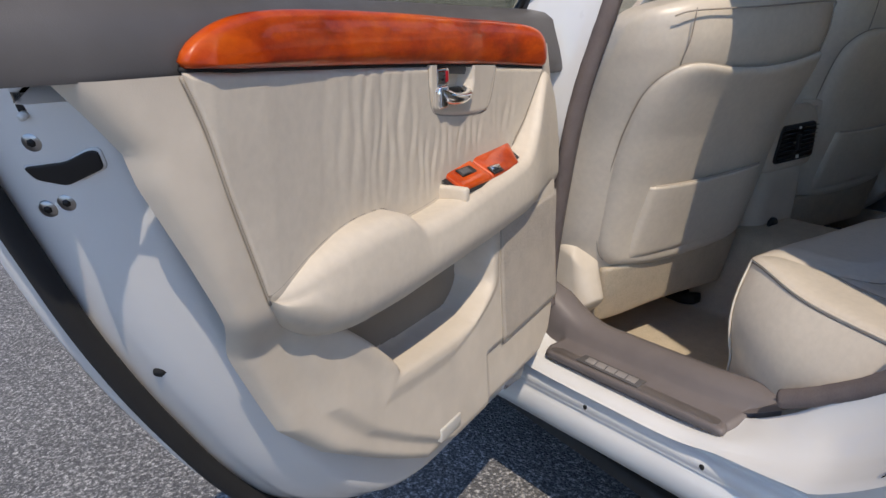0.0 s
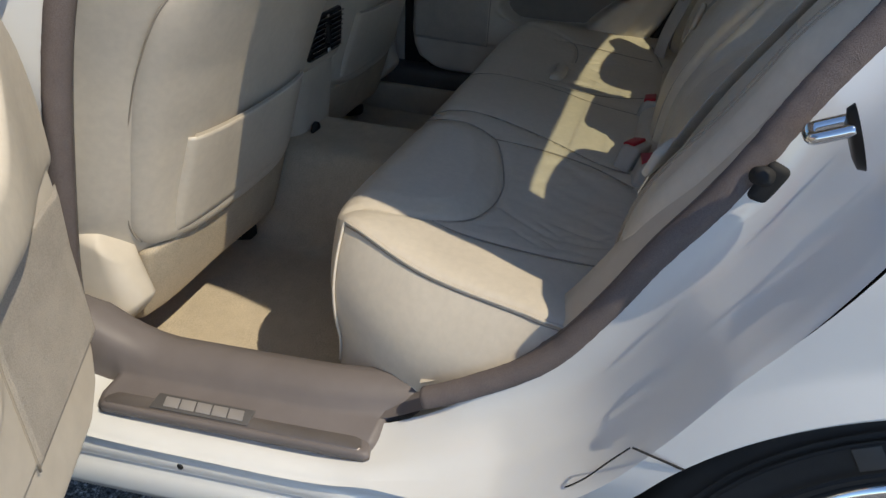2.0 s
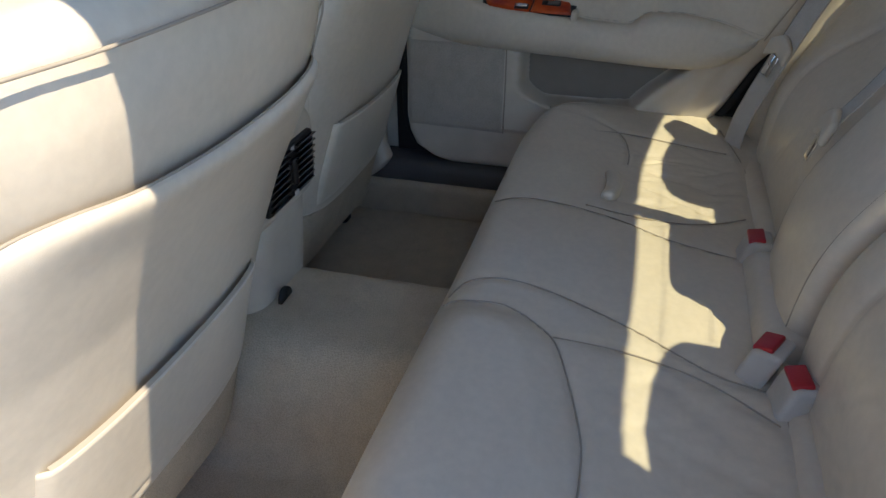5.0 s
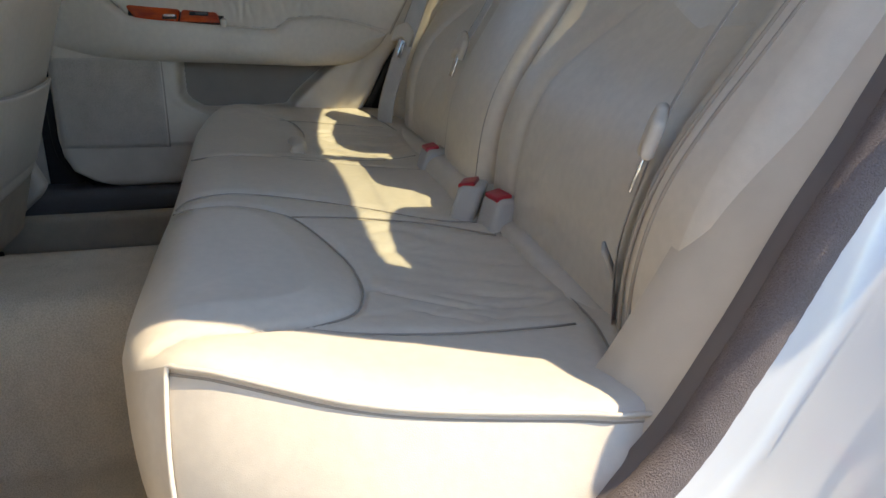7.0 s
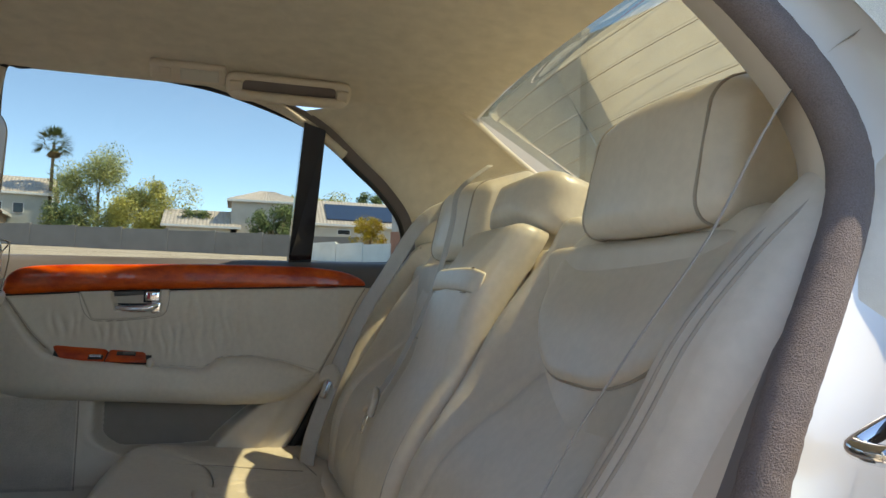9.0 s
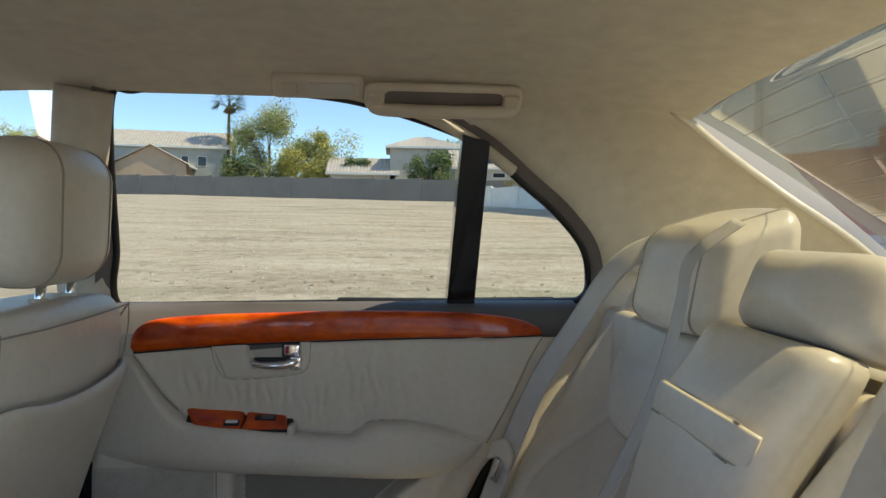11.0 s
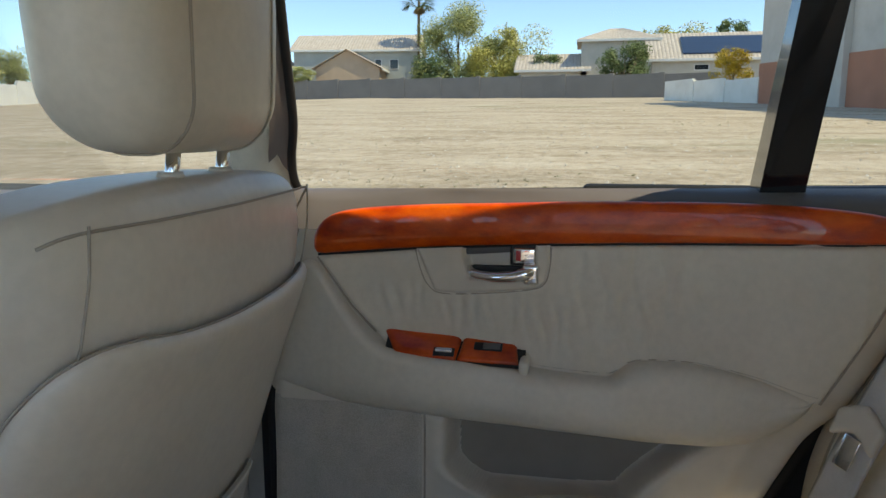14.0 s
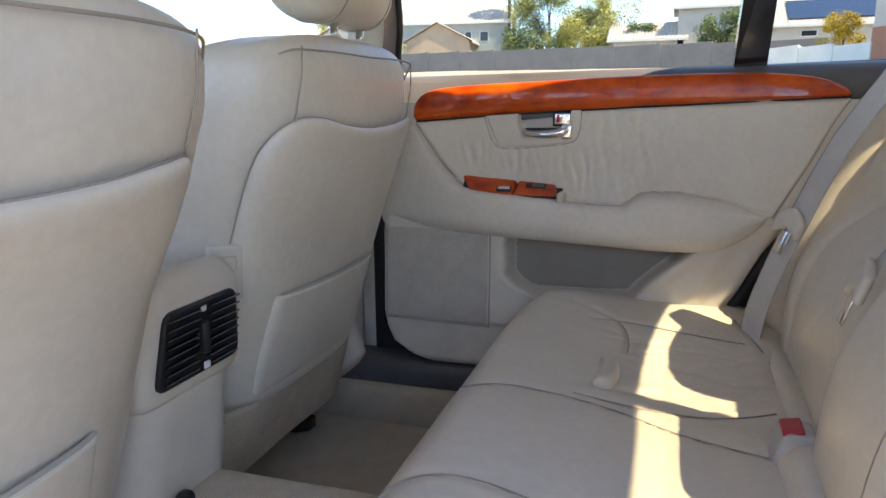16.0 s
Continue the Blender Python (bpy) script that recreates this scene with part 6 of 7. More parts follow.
# outer side bolsters of the backrest
BOL = [(-0.6, -0.05), (-0.55, -0.035), (-0.512, 0.005), (-0.497, 0.06), (-0.502, 0.15), (-0.516, 0.25), (-0.545, 0.36), (-0.578, 0.45), (-0.612, 0.54), (-0.64, 0.59), (-0.668, 0.57), (-0.685, 0.48), (-0.672, 0.33), (-0.655, 0.15), (-0.645, 0.0)]
for sgn in (-1, 1):
    fx = (lambda x: x) if sgn < 0 else (lambda x: 2 * CX + 0.03 - x)
    ol = [tuple(q)[:2] for q in smooth_line([(fx(x), s_, 0) for x, s_ in BOL], 5, True)]
    if sgn > 0:
        ol.reverse()
    back_pad("side_bolster", list(reversed(ol)), -0.03, 0.088, 0.06, 0.008, "rounded side bolster", 18, 150, (0.0, 0.2))
    for d in (-0.008, 0.008):
        line = smooth_line([(fx(x + d), q, 0) for x, q in ((-0.578, -0.02), (-0.559, 0.05), (-0.56, 0.12), (-0.57, 0.2), (-0.585, 0.3), (-0.605, 0.42), (-0.628, 0.52), (-0.632, 0.56))], 6)
        put("stitch_line", tube([onback(q.x, q.y, 0.0658 - 0.02 * max(0, (q.y - 0.45) / 0.1) ** 2 - 0.03 * max(0, (0.03 - q.y) / 0.06) ** 2 + swell(q.x, q.y)) for q in line], 0.0021, 6), M_SEAM, bench)
tag = put("child_seat_tag", moved(rbox((0.009, 0.002, 0.017), 0.0015, 2, 1), Matrix.Translation(onback(-0.488, 0.062, 0.08)) @ Matrix.Rotation(radians(-25), 4, "X") @ Matrix.Rotation(radians(-30), 4, "Z")), M_BELT, bench, "small grey fabric tag")
lettering("tag_text", "ISOFIX", 0.0085, Matrix.Translation(onback(-0.488, 0.062, 0.08)) @ Matrix.Rotation(radians(-25), 4, "X") @ Matrix.Rotation(radians(150), 4, "Z") @ Matrix.Rotation(radians(90), 4, "X") @ Matrix.Translation((0, 0, 0.0024)) @ Matrix.Rotation(radians(90), 4, "Z"), M_MARK, tag)


def side_ring(hy, hz, r, n=8):
    """A rounded rectangle (y, z), as a headrest's side seam runs."""
    out = []
    for k, (sy, sz) in enumerate(((1, 1), (-1, 1), (-1, -1), (1, -1))):
        for i in range(n):
            a = math.pi / 2 * (k + i / (n - 1))
            out.append((sy * (hy - r) + r * math.cos(a), sz * (hz - r) + r * math.sin(a)))
    return out


def rear_headrest(cx, cy):
    e = base("rear_headrest", "beige leather rear headrest with piped seams", "headrest", (cx, cy, 1.069), group="rear headrests")

    def shape(x, y, z):
        k = (z + 0.085) / 0.17
        w = 1.0 - 0.04 * k * k
        up_, front = max(0.0, z / 0.09), max(0.0, min(1.0, (y + 0.08) / 0.16))
        yy = y * (1.0 - 0.12 * k) - 0.02 * k - 0.02 * (x / 0.135) ** 2 * front ** 2
        zz = z - 0.007 * (x / 0.135) ** 2 * up_ - 0.02 * (y / 0.075) * up_ + 0.006 * (x / 0.135) ** 2 * max(0.0, -z / 0.09)
        return (x * w, yy, zz)

    put("headrest_pad", warped(rbox((0.143, 0.08, 0.084), 0.032, 12, 7), shape), M_LEATHER, e)
    for s in (-1, 1):
        V = resampled([shape(s * 0.112, y, z) for y, z in side_ring(0.0802, 0.0842, 0.032)], 90, True)
        put("stitch_line", tube(V, 0.0022, 6, True), M_SEAM, e)
    return e


rear_headrest(-0.347, -0.695)
rear_headrest(0.363, -0.695)


# ---- front seats ----
def front_seat(cx, rake, label, head_z, rise, head=(0.0, 0.04), inner=0.0):
    """rake: rows of (height, y) of the back's rear face; rise: how much higher this one's seams sit."""
    e = base("front_seat", label, "car seat", group="front seats")
    ry = lambda z: float(np.interp(z, [r[0] for r in rake], [r[1] for r in rake]))
    W = 0.284
    wrap = lambda x, z: 0.07 * min(1.1, abs(x) / 0.26) ** 5 * max(0.55, min(1.0, 1.0 - (z - 0.9) * 3.0))
    TOP = 1.004 + rise

    def halfw(z):
        return W + 0.012 * math.exp(-((z - 0.62) / 0.14) ** 2) - 0.014 * max(0, (z - 0.86) / 0.13) ** 2 - 0.015 * max(0, (0.55 - z) / 0.1)

    def back(x, y, z):
        k = (z + 0.275) / 0.55
        zz = 0.45 + (TOP - 0.45) * k
        w = halfw(zz) / W
        yy = ry(zz) + 0.075 + y * (1.0 - 0.15 * k) + wrap(x, zz) * (0.62 - y / 0.15 * 0.76)
        zz -= 0.03 * (abs(x) / W) ** 3 * max(0.0, (z - 0.05) / 0.225)
        return (cx + x * w + inner * max(0.0, x / W) ** 2, yy, zz)

    put("backrest", warped(rbox((W, 0.075, 0.275), 0.034, 30, 7), back), M_LEATHER, e, "beige leather backrest")

    def on(x, z, h=0.0):
        return Vector((cx + x, ry(z) - h + wrap(x, z), z))

    # rear panel with a rolled rim inside the seam
    zt = 0.872 + rise
    rim = [(0.0, 0.462), (-0.1, 0.465), (-0.17, 0.474), (-0.212, 0.487), (-0.232, 0.53), (-0.24, 0.62), (-0.243, 0.72), (-0.242, zt - 0.055), (-0.231, zt - 0.012), (-0.205, zt + 0.012), (-0.165, zt + 0.016), (-0.09, zt + 0.004), (0.0, zt - 0.003),
           (0.09, zt), (0.16, zt + 0.008), (0.205, zt + 0.01), (0.226, zt - 0.006), (0.234, zt - 0.05), (0.238, 0.72), (0.238, 0.62), (0.232, 0.53), (0.212, 0.487), (0.17, 0.474), (0.1, 0.465)]
    rim = [(p.x, p.y) for p in smooth_line([(*q, 0) for q in rim], 8, True)]
    mid = (0.0, 0.68)

    def panel(i, q):
        x, z = rim[int(i)]
        x, z = mid[0] * q + x * (1 - q), mid[1] * q + z * (1 - q)
        d = q * 0.24
        h = 0.011 * math.sqrt(max(0.0, 1 - max(0.0, 1 - d / 0.016) ** 2)) - 0.006 * min(1.0, max(0.0, d - 0.02) / 0.05)
        return tuple(on(x, z, h))

    put("back_panel", grid(panel, list(range(len(rim))), [0, 0.006, 0.014, 0.026, 0.045, 0.07, 0.1, 0.14, 0.2] + lin(0.27, 0.9995, 14), True), M_LEATHER, e, "smooth beige back panel with a rolled edge", flip=True)
    put("stitch_line", tube([on(x * 1.006, z, 0.0008) for x, z in rim if z > 0.49], 0.0013, 6), M_SEAM, e)
    lobe = [(-0.23, TOP - 0.036), (-0.205, TOP - 0.029), (-0.12, TOP - 0.028), (0.0, TOP - 0.028), (0.12, TOP - 0.026), (0.205, TOP - 0.028), (0.236, TOP - 0.04), (0.254, TOP - 0.06)]
    put("stitch_line", tube(smooth_line([on(x, z, -0.0015) for x, z in lobe], 6), 0.0015, 6), M_SEAM, e)
    for s in (-1, 1):
        put("stitch_line", tube([on(s * (0.205 - 0.006 * k), zt + 0.012 + (TOP - 0.024 - zt - 0.012) * k, 0.0004) for k in lin(0, 1, 10)], 0.0012, 5), M_SEAM, e)
    # map pocket: a slightly proud leather sheet with an open, slightly slack top edge
    slack = lambda x: 0.006 * (1 - (x / 0.168) ** 2)

    def bag(u, v):
        x = (-1 + 2 * u) * (0.168 + 0.012 * (1 - v))
        z = 0.484 + (0.65 - 0.004 * math.cos(x * 9) - 0.484) * v
        k = min(u, 1 - u) * 2 * 0.17
        h = 0.0065 + 0.007 * math.sqrt(max(0.0, 1 - max(0.0, 1 - k / 0.012) ** 2)) * min(1.0, v * 14) + slack(x) * v
        return tuple(on(x, z, h))

    put("map_pocket", thick(grid(bag, lin(0, 1, 50), lin(0, 1, 26)), (0, 0.004, 0)), M_LEATHER, e, "leather map pocket", flip=True)
    put("pocket_mouth", grid(lambda u, k: tuple(Vector(bag(u, 1.0)) + Vector((0, 0.004 * k, 0.0045 * k - 0.001))), lin(0.02, 0.98, 30), [0, 1]), M_SEAM, e)
    put("lower_flap", warped(rbox((0.215, 0.012, 0.07), 0.011, 12, 3), lambda x, y, z: (cx + x, ry(0.45) + 0.022 + y + wrap(x, 0.45) * 0.8 - 0.3 * z, 0.415 + z - 0.012 * (x / 0.2) ** 2)), M_CARPET, e, "carpeted lower flap")
    so = math.copysign(1, cx)

    def shield(x, y, z):
        u = (y + 0.2) / 0.4
        k = (z + 0.1) / 0.2
        top = 0.535 - 0.05 * max(0, 1 - u / 0.12) ** 1.5 - 0.03 * max(0, (u - 0.35) / 0.65)
        low_ = 0.318 + 0.09 * max(0, 1 - u / 0.3) ** 1.3
        return (cx + so * (0.246 + 0.05 * (1 - k) * min(1, u * 3)) + x, ry(0.5) + 0.035 + 0.4 * u - 0.03 * (1 - k), low_ + (top - low_) * k)

    put("side_shield", warped(rbox((0.032, 0.2, 0.1), 0.028, 12, 6), shield), M_VINYL, e, "beige plastic side shield")
    put("seat_cushion", warped(rbox((0.25, 0.26, 0.08), 0.05, 6, 4), lambda x, y, z: (cx + x, ry(0.5) + 0.36 + y, 0.48 + z + 0.05 * y)), M_LEATHER, e, "beige leather seat cushion")
    for s in (-0.19, 0.19):
        put("seat_rail", box((cx + s - 0.018, ry(0.42) + 0.12, 0.25), (cx + s + 0.018, ry(0.42) + 0.6, 0.285), 0.008, 2), M_BLACK, e)
        put("rail_foot", warped(rbox((0.015, 0.022, 0.014), 0.006, 3, 3), lambda x, y, z: (cx + s + x, ry(0.42) + 0.105 + y, 0.268 + z - 0.25 * y)), M_RUBBER, e)
    hy = ry(TOP) + head[1]
    hx = cx + head[0]
    for s in (-0.046, 0.046):
        put("headrest_post", tube([(hx + s, hy + 0.01, TOP - 0.03), (hx + s, hy, head_z - 0.0)], 0.0065, 14), M_CHROME, e, "chrome headrest post")
        put("post_guide", disc((hx + s, hy + 0.006, TOP - 0.002), (0, 0, 1), 0.013, 0.006, 16, 0.011), M_VINYL, e)

    def hs(x, y, z):
        k = (z + 0.1) / 0.2
        return (hx + x * (1 - 0.06 * (2 * k - 1) ** 2) * (0.93 + 0.07 * k), hy + 0.012 + y * (0.9 + 0.1 * k) + 0.023 * (x / 0.15) ** 2, head_z + 0.09 + z - 0.012 * (x / 0.15) ** 4 * max(-1.0, min(1.0, z / 0.07)))

    hr = put("headrest", warped(rbox((0.147, 0.062, 0.1), 0.05, 10, 8), hs), M_LEATHER, e, "beige leather headrest")
    for s in (-1, 1):
        V = resampled([hs(s * 0.082, y, z) for y, z in side_ring(0.0628, 0.1006, 0.05)], 90, True)
        put("stitch_line", tube(V, 0.0016, 6, True), M_SEAM, hr)
    return e


DRIVER_RAKE = [(0.35, 0.292), (0.47, 0.259), (0.55, 0.236), (0.655, 0.203), (0.75, 0.165), (0.82, 0.13), (0.88, 0.102), (0.93, 0.086), (1.02, 0.082)]
PASSENGER_RAKE = [(0.35, 0.372), (0.5, 0.334), (0.647, 0.288), (0.72, 0.264), (0.78, 0.243), (0.85, 0.218), (0.91, 0.201), (0.96, 0.196), (1.04, 0.2)]
front_seat(-0.398, DRIVER_RAKE, "beige leather driver seat, partly sunlit", 1.16, 0.0, (0.065, 0.05), 0.03)
seat_r = front_seat(0.37, PASSENGER_RAKE, "beige leather front passenger seat", 1.052, 0.018, (0.006, 0.04))

# seat switches on the inner side of the passenger seat's back
sw_m = Matrix.Translation((0.124, 0.318, 0.70)) @ Matrix.Rotation(radians(-38), 4, "Z") @ Matrix.Rotation(radians(12), 4, "X")
pl = put("switch_plate", moved(rbox((0.026, 0.006, 0.042), 0.0055, 4, 3), sw_m), M_VINYL, seat_r, "grey-beige seat switch plate")
for k in (-1, 1):
    put("seat_button", moved(rbox((0.014, 0.004, 0.0115), 0.0035, 3, 2), sw_m @ Matrix.Translation((0.0, -0.006, 0.0155 * k))), M_VINYL, pl, "seat button with a pale mark")
    put("button_mark", moved(rbox((0.005, 0.0004, 0.0035), 0.0003, 1, 1), sw_m @ Matrix.Translation((0.0, -0.0102, 0.0155 * k))), M_MARK, pl)

# ---- centre console with rear air vents ----
con = base("centre_console", "beige centre console end with rear air vents", "console")
put("console_body", warped(rbox((0.1, 0.36, 0.235), 0.05, 8, 4), lambda x, y, z: (0.005 + x * (1 - 0.15 * max(0, z / 0.235)), 0.64 + y - 0.12 * (z - 0.16) * (1 if y < 0 else 0), 0.49 + z)), M_VINYL, con, "beige console body")
FV = (Vector((0.0, 0.276, 0.66)), Vector((1, 0, 0)), Vector((0, -0.12, 0.99)))
frm = rounded([(-0.078, -0.05), (-0.066, 0.042), (0.066, 0.042), (0.078, -0.05)], 0.014, 4)
put("vent_housing", pad(rounded([(-0.1, -0.075), (-0.092, 0.05), (-0.06, 0.085), (0.06, 0.085), (0.092, 0.05), (0.1, -0.075)], 0.03, 5), (FV[0] + Vector((0, 0.018, 0)), FV[1], FV[2]), 0.022, 0.018, 0.002, 8, 90), M_VINYL, con, "beige vent housing")
vent = put("vent_frame", pad(frm, FV, 0.012, 0.004, -0.006, 4, 70), M_BLACK, con, "black rear vent")
for s in (-1, 1):
    for k in range(8):
        c = FV[0] + Vector((s * 0.0385, 0, 0)) + FV[2] * (-0.042 + 0.0105 * k) + Vector((0, -0.012, 0))
        put("slat", moved(rbox((0.0285, 0.004, 0.0012), 0.001, 1, 1), Matrix.Translation(c)), M_GLOSS, vent)
put("vent_dial", box((-0.006, 0.258, 0.635), (0.006, 0.268, 0.675), 0.004, 2), M_BLACK, vent)
for k in (0, 1):
    put("dial_mark", box((-0.005, 0.2615, 0.617 + 0.07 * k), (0.005, 0.264, 0.625 + 0.07 * k), 0.0004, 1), M_MARK, vent)
put("socket_cover", disc((-0.03, 0.292, 0.45), (0, -1, 0), 0.018, 0.006, 20), M_BLACK, con)


# ---- seat belts and buckles ----
def buckle(at, turn):
    e = base("belt_buckle", "grey seat belt buckle with a red button", "buckle", matrix=pose(*at, 0, 0, turn), group="belt buckles")
    put("housing", warped(rbox((0.025, 0.018, 0.032), 0.008, 3, 3), lambda x, y, z: (x, y - 0.3 * z, z - 0.02)), M_BELT, e)
    put("button", moved(rbox((0.0192, 0.0118, 0.004), 0.003, 3, 2), Matrix.Translation((0, -0.0015, 0.0112)) @ Matrix.Rotation(-0.2, 4, "X")), M_RED, e, "red release button")
    return e


buckle((-0.165, -0.412, 0.548), 8)
buckle((-0.118, -0.384, 0.556), -28)
buckle((0.154, -0.394, 0.55), 0)


def belt(name, label, pts, w, tongue=None, flat=0.05, face=None):
    e = base(name, label, "seat belt", group="rear seat belts")
    put("webbing", tube(smooth_line(pts, 6), w, 10, flat=flat, up=face or tuple(BN)), M_BELT, e)
    if tongue:
        t, d = Vector(tongue[0]), Vector(tongue[1]).normalized()
        nb = Vector(face).normalized() if face else BN
        s = d.cross(nb).normalized()
        nb = s.cross(d)
        m = Matrix((tuple(s), tuple(d), tuple(nb))).transposed().to_4x4()
        m.translation = t
        put("tongue_cover", moved(warped(rbox((0.029, 0.018, 0.006), 0.0058, 4, 3), lambda x, y, z: (x, y - 0.008 * math.cos(x / 0.031 * 3), z)), m), M_VINYL, e, "beige plastic tongue cover")
        put("tongue", moved(rbox((0.011, 0.02, 0.0015), 0.0012, 2, 2), m @ Matrix.Translation((0, 0.034, 0))), M_CHROME, e, "steel belt tongue")
    return e


belt("seat_belt", "pale grey rear seat belt hanging over the backrest", [onback(0.455, 0.65, 0.0), onback(0.49, 0.585, 0.06), onback(0.545, 0.45, 0.085), onback(0.575, 0.34, 0.104), onback(0.588, 0.2, 0.112), onback(0.592, 0.05, 0.112), onback(0.595, -0.05, 0.09)], 0.024, (onback(0.588, 0.2, 0.121), -BU), 0.05, (-0.55, 0.68, 0.48))
belt("seat_belt", "pale grey centre seat belt hanging over the backrest", [onback(0.13, 0.66, 0.05), onback(0.142, 0.6, 0.085), onback(0.152, 0.54, 0.074), onback(0.166, 0.43, 0.064), onback(0.176, 0.3, 0.074), onback(0.18, 0.22, 0.092)], 0.02, (onback(0.18, 0.21, 0.098), -BU))
belt("seat_belt", "pale grey rear seat belt seen edge-on beside the backrest", [onback(-0.64, 0.66, 0.0), onback(-0.617, 0.585, 0.05), onback(-0.585, 0.47, 0.06), onback(-0.553, 0.38, 0.074), onback(-0.525, 0.28, 0.09), onback(-0.512, 0.19, 0.098)], 0.02, (onback(-0.512, 0.185, 0.102), -BU), 0.045, (0.447, 0.713, 0.543))
put("belt_end", tube(smooth_line([onback(-0.506, 0.17, 0.092), onback(-0.497, 0.08, 0.082), onback(-0.5, 0.0, 0.055)], 5), 0.012, 8, flat=0.08, up=(0.53, 0.79, 0.33)), M_BELT, bench)

# ---- wheel ----
TP = [(0.215, -0.075), (0.222, -0.088), (0.245, -0.1), (0.275, -0.107), (0.3, -0.106), (0.318, -0.099), (0.328, -0.085), (0.332, -0.06), (0.333, 0), (0.332, 0.06), (0.318, 0.1), (0.215, 0.075)]
wheel = put("rear_wheel", lathe([(0.217, -0.082), (0.21, -0.09), (0.2, -0.085), (0.19, -0.06), (0.188, 0.07)], 72), M_CHROME, car, "polished alloy wheel rim")
wheel.location = (-0.69, WY, 0.333)
put("tyre", lathe(TP, 90), M_RUBBER, wheel, "black tyre")
for rr in (0.232, 0.258, 0.296, 0.306):
    put("tyre_ring", lathe([(rr - 0.0025, -0.09 - 0.02 * (rr > 0.24)), (rr - 0.001, -0.0965 - 0.0115 * (rr > 0.24)), (rr + 0.001, -0.0965 - 0.0115 * (rr > 0.24)), (rr + 0.0025, -0.09 - 0.02 * (rr > 0.24))], 72), M_RUBBER, wheel)
for k in range(7):
    a = 2 * math.pi * k / 7 + 0.2
    m = Matrix.Rotation(a, 4, "X")
    put("spoke", moved(warped(rbox((0.012, 0.03, 0.075), 0.01, 3, 3), lambda x, y, z: (x - 0.07 + 0.02 * (0.1 - z), y * (1 + 2 * (z + 0.02)), z + 0.122)), m), M_CHROME, wheel)
put("hub", moved(rbox((0.02, 0.055, 0.055), 0.02, 3, 3), Matrix.Translation((-0.075, 0, 0))), M_CHROME, wheel)
put("brake_disc", disc((-0.01, 0, 0), (1, 0, 0), 0.15, 0.02, 40), M_STEEL, wheel)
for k in range(9):
    a = radians(118 - 7.5 * k)
    m = Matrix.Rotation(a - math.pi / 2, 4, "X") @ Matrix.Translation((-0.108, 0, 0.277))
    put("sidewall_mark", moved(rbox((0.0012, 0.0125 - 0.004 * (k % 3 == 1), 0.014), 0.001, 1, 1), m), M_TYREMARK, wheel)

# ---- striker and bump stop on the jamb ----
stk = base("door_striker", "chrome door striker loop on a black base", "striker", (-0.748, -0.566, 0.846))
SQ = Matrix.Rotation(radians(-24), 4, "X")
put("striker_base", moved(warped(lathe([(0.0005, 0.008), (0.6, 0.008), (0.9, 0.006), (1.0, 0.0)], 28), lambda x, y, z: (y * 0.018, x, z * 0.029)), SQ), M_BLACK, stk)
put("striker_loop", moved(tube(smooth_line([(0.012, 0.004, 0.012), (0.012, 0.026, 0.012), (0.009, 0.034, 0.012), (-0.009, 0.034, 0.012), (-0.012, 0.026, 0.012), (-0.012, 0.004, 0.012)], 5), 0.0055, 10), SQ), M_CHROME, stk)
bmp = base("bump_stop", "black rubber bump stop on the white jamb", "bump stop", (-0.702, -0.518, 0.776))
put("bump_base", moved(rbox((0.007, 0.0115, 0.021), 0.0068, 3, 3), Matrix.Rotation(radians(20), 4, "X")), M_RUBBER, bmp)
put("bump_knob", disc((-0.004, 0.004, 0.008), (-0.7, 0.6, 0.25), 0.0095, 0.015, 18, 0.008), M_RUBBER, bmp)

# ---- sill plate ----
sp = base("sill_plate", "taupe sill scuff plate with a metal inlay and badge", "sill plate", matrix=pose(-0.786, 0.03, 0.366, 0, 0, 5.7))
PL = rounded([(-0.178, -0.012), (-0.185, 0.021), (0.188, 0.021), (0.182, -0.012)], 0.008, 4)
put("scuff_plate", moved(pad([(y, x) for y, x in PL], ((0, 0, 0), (0, 1, 0), (-1, 0, 0)), 0.012, 0.005, 0.002, 6, 90, (0.15, 0)), Matrix.Translation((0, 0, -0.002))), M_TAUPE, sp)
put("plate_inlay", moved(pad([(y * 0.955 + 0.003, x * 0.72 + 0.001) for y, x in PL], ((0, 0, 0), (0, 1, 0), (-1, 0, 0)), 0.0016, 0.0008, 0.002, 5, 90, (0.15, 0)), Matrix.Translation((0, 0, 0.0098))), M_PLATE, sp, "thin brushed metal inlay")
put("badge", moved(rbox((0.0135, 0.068, 0.0012), 0.001, 2, 1), Matrix.Translation((0.0, 0.047, 0.0136))), M_UPPER, sp, "dark badge strip")
for k in range(5):
    put("badge_mark", moved(warped(rbox((0.0085, 0.0102, 0.0006), 0.0005, 2, 1), lambda x, y, z: (x, y + 0.25 * x, z)), Matrix.Translation((0.0, 0.09 - 0.0225 * k, 0.0152))), M_GREYBAR, sp, "pale metal bar")

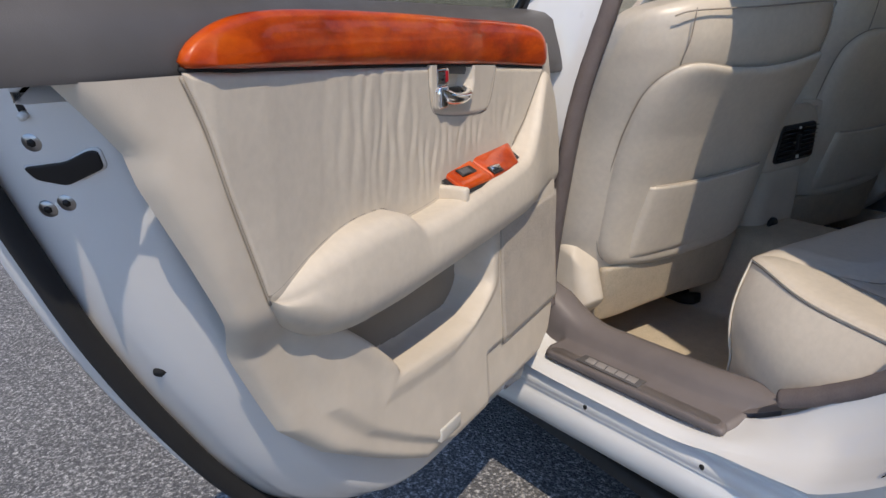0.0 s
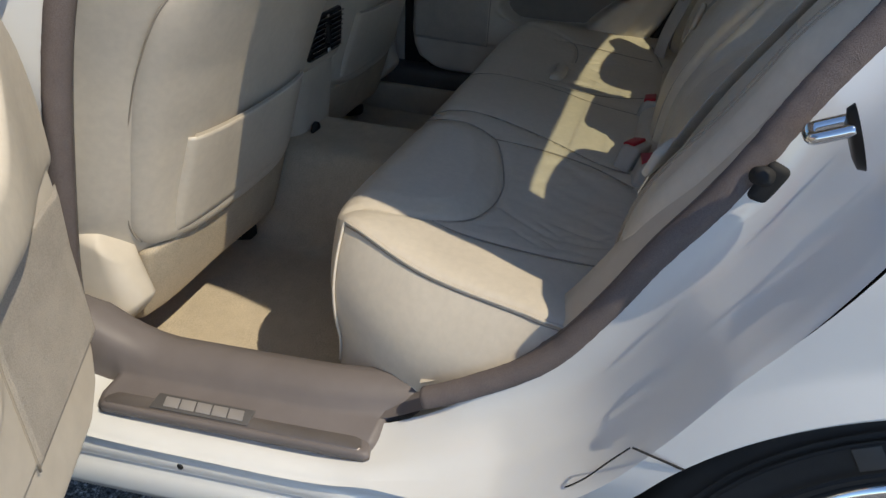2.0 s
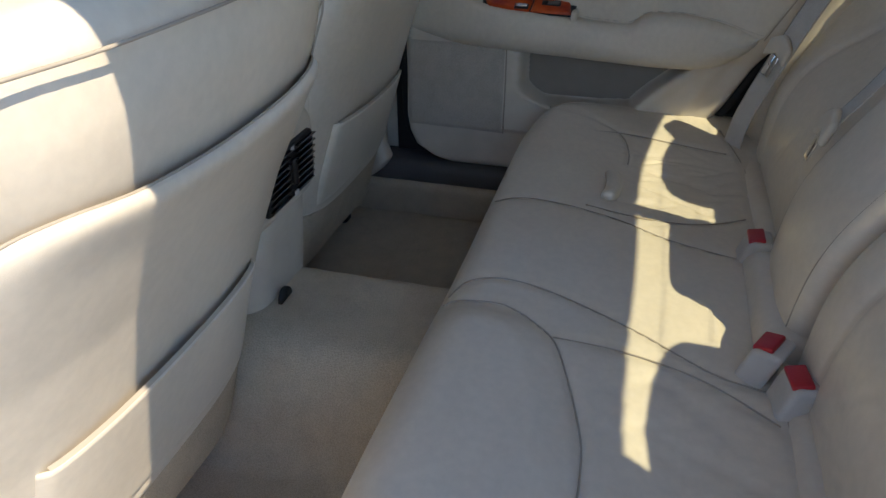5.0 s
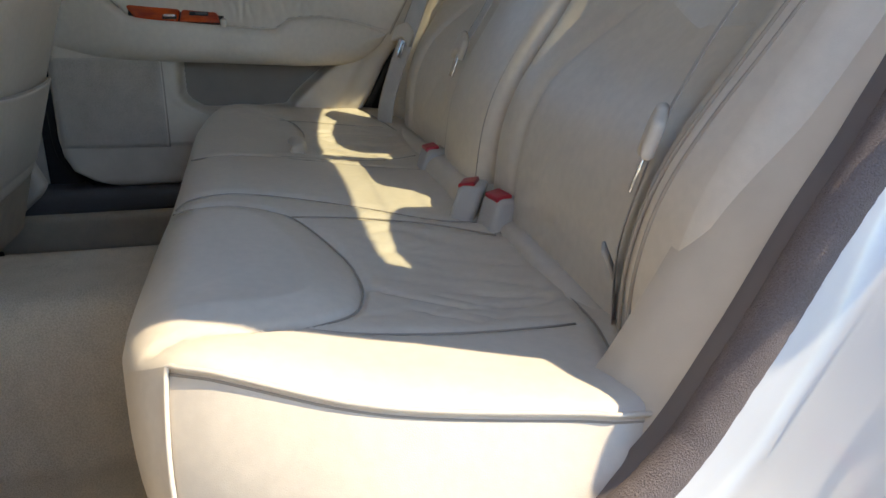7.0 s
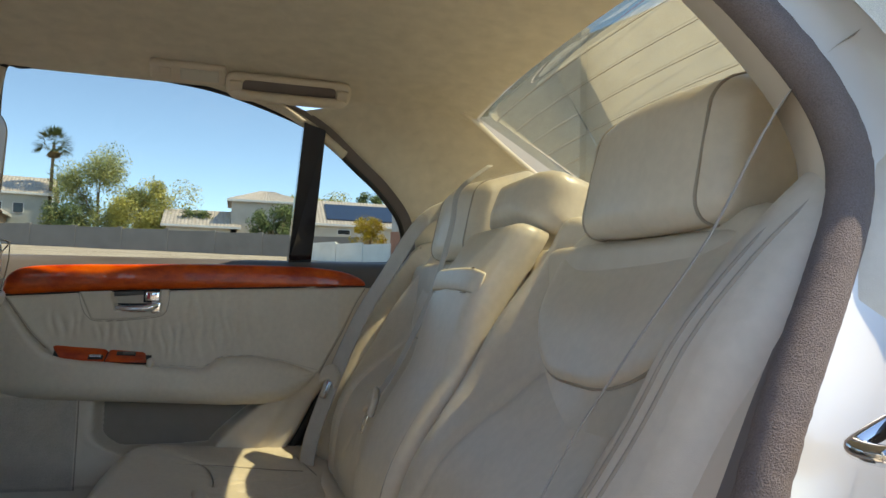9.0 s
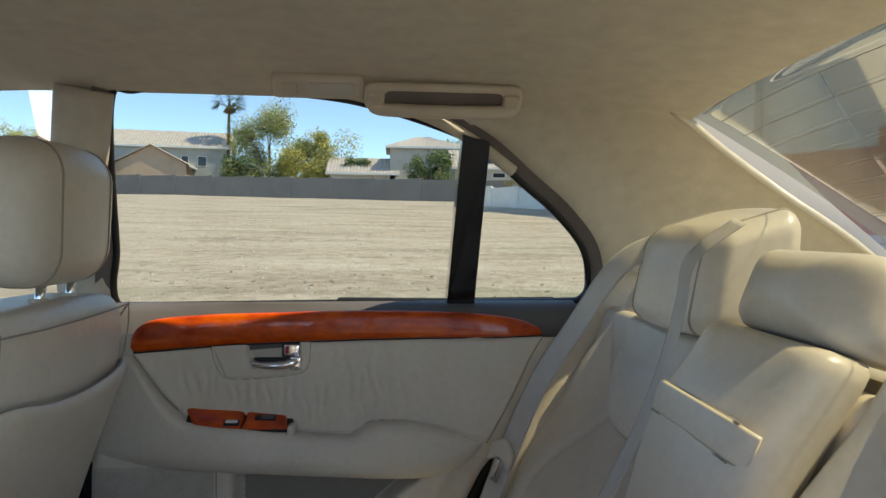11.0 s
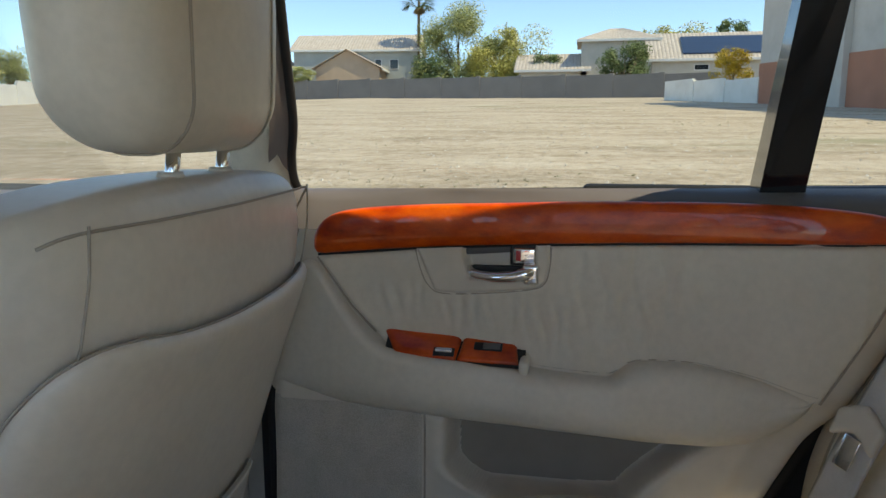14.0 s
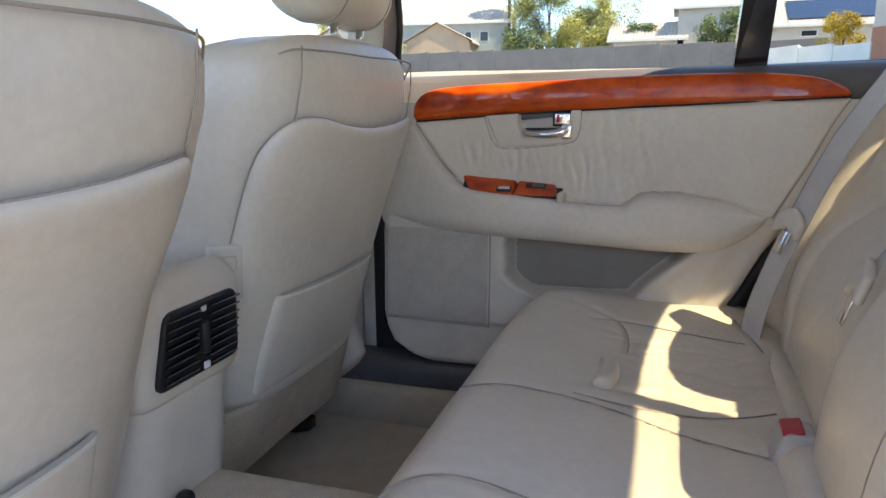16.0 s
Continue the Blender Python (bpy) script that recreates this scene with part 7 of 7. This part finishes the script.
# ---- roof fittings ----
gh = base("grab_handle", "folded beige grab handle on the headliner", "grab handle", matrix=pose(0.518, -0.318, 1.349, 0, 38, 0))
put("handle_bezel", pad(rounded([(-0.03, -0.132), (0.03, -0.132), (0.03, 0.132), (-0.03, 0.132)], 0.022, 6), ((0, 0, 0), (-1, 0, 0), (0, 1, 0)), 0.01, 0.006, 0.0, 6, 90, (0, 0.1)), M_VINYL, gh)
# no hollow here: a flat taupe sheet gives the recess its shade by colour
put("recess_shade", pad(rounded([(-0.019, -0.098), (0.019, -0.098), (0.019, 0.098), (-0.019, 0.098)], 0.012, 5), ((0, 0, -0.0085), (-1, 0, 0), (0, 1, 0)), 0.0025, 0.001, -0.0, 4, 60, (0, 0.08)), M_TAUPE, gh, "dark sheet painted as the recess's shade behind the grip")
put("grip", tube(smooth_line([(0.012, 0.118, -0.006), (0.014, 0.108, -0.016), (0.014, 0.06, -0.02), (0.014, -0.06, -0.02), (0.014, -0.108, -0.016), (0.012, -0.118, -0.006)], 5), 0.0115, 10, flat=0.8), M_VINYL, gh)
for s in (-1, 1):
    put("mount", moved(rbox((0.018, 0.014, 0.006), 0.005, 3, 3), Matrix.Translation((0.002, s * 0.112, -0.012))), M_VINYL, gh)
lp = base("roof_lamp", "small beige roof lamp with a ribbed lens", "lamp", matrix=pose(0.512, -0.112, 1.362, 0, 38, 0))
put("lamp_body", rbox((0.024, 0.075, 0.01), 0.008, 3, 3), M_VINYL, lp)
put("lamp_lens", moved(rbox((0.014, 0.038, 0.004), 0.003, 2, 2), Matrix.Translation((0, -0.022, -0.009))), M_LENS, lp)
put("lamp_switch", moved(rbox((0.012, 0.012, 0.004), 0.003, 2, 2), Matrix.Translation((0, 0.045, -0.009))), M_VINYL, lp)

# ---- right door mirror ----
mr = base("door_mirror", "white door mirror outside the front window", "mirror", matrix=pose(0.94, 1.29, 0.998, 0, 0, -16))
put("mirror_shell", warped(rbox((0.122, 0.05, 0.08), 0.034, 8, 5), lambda x, y, z: (x * (1 - 0.12 * max(0.0, y / 0.05)), y + 0.03, z * (1 - 0.15 * max(0.0, y / 0.05)))), M_PAINT, mr)
put("mirror_surround", moved(rbox((0.106, 0.004, 0.066), 0.0035, 2, 2), Matrix.Translation((0, -0.019, 0))), M_BLACK, mr)
put("mirror_glass", moved(rbox((0.102, 0.004, 0.062), 0.003, 2, 2), Matrix.Translation((0, -0.024, 0)) @ Matrix.Rotation(radians(-4), 4, "Z") @ Matrix.Rotation(radians(-6), 4, "X")), material("mirror_silver", (0.62, 0.7, 0.68), 0.02, 1.0), mr, "mirror glass")
put("mirror_arm", tube([(-0.09, 0.03, -0.045), (-0.16, 0.03, -0.05)], 0.025, 8), M_PAINT, mr)
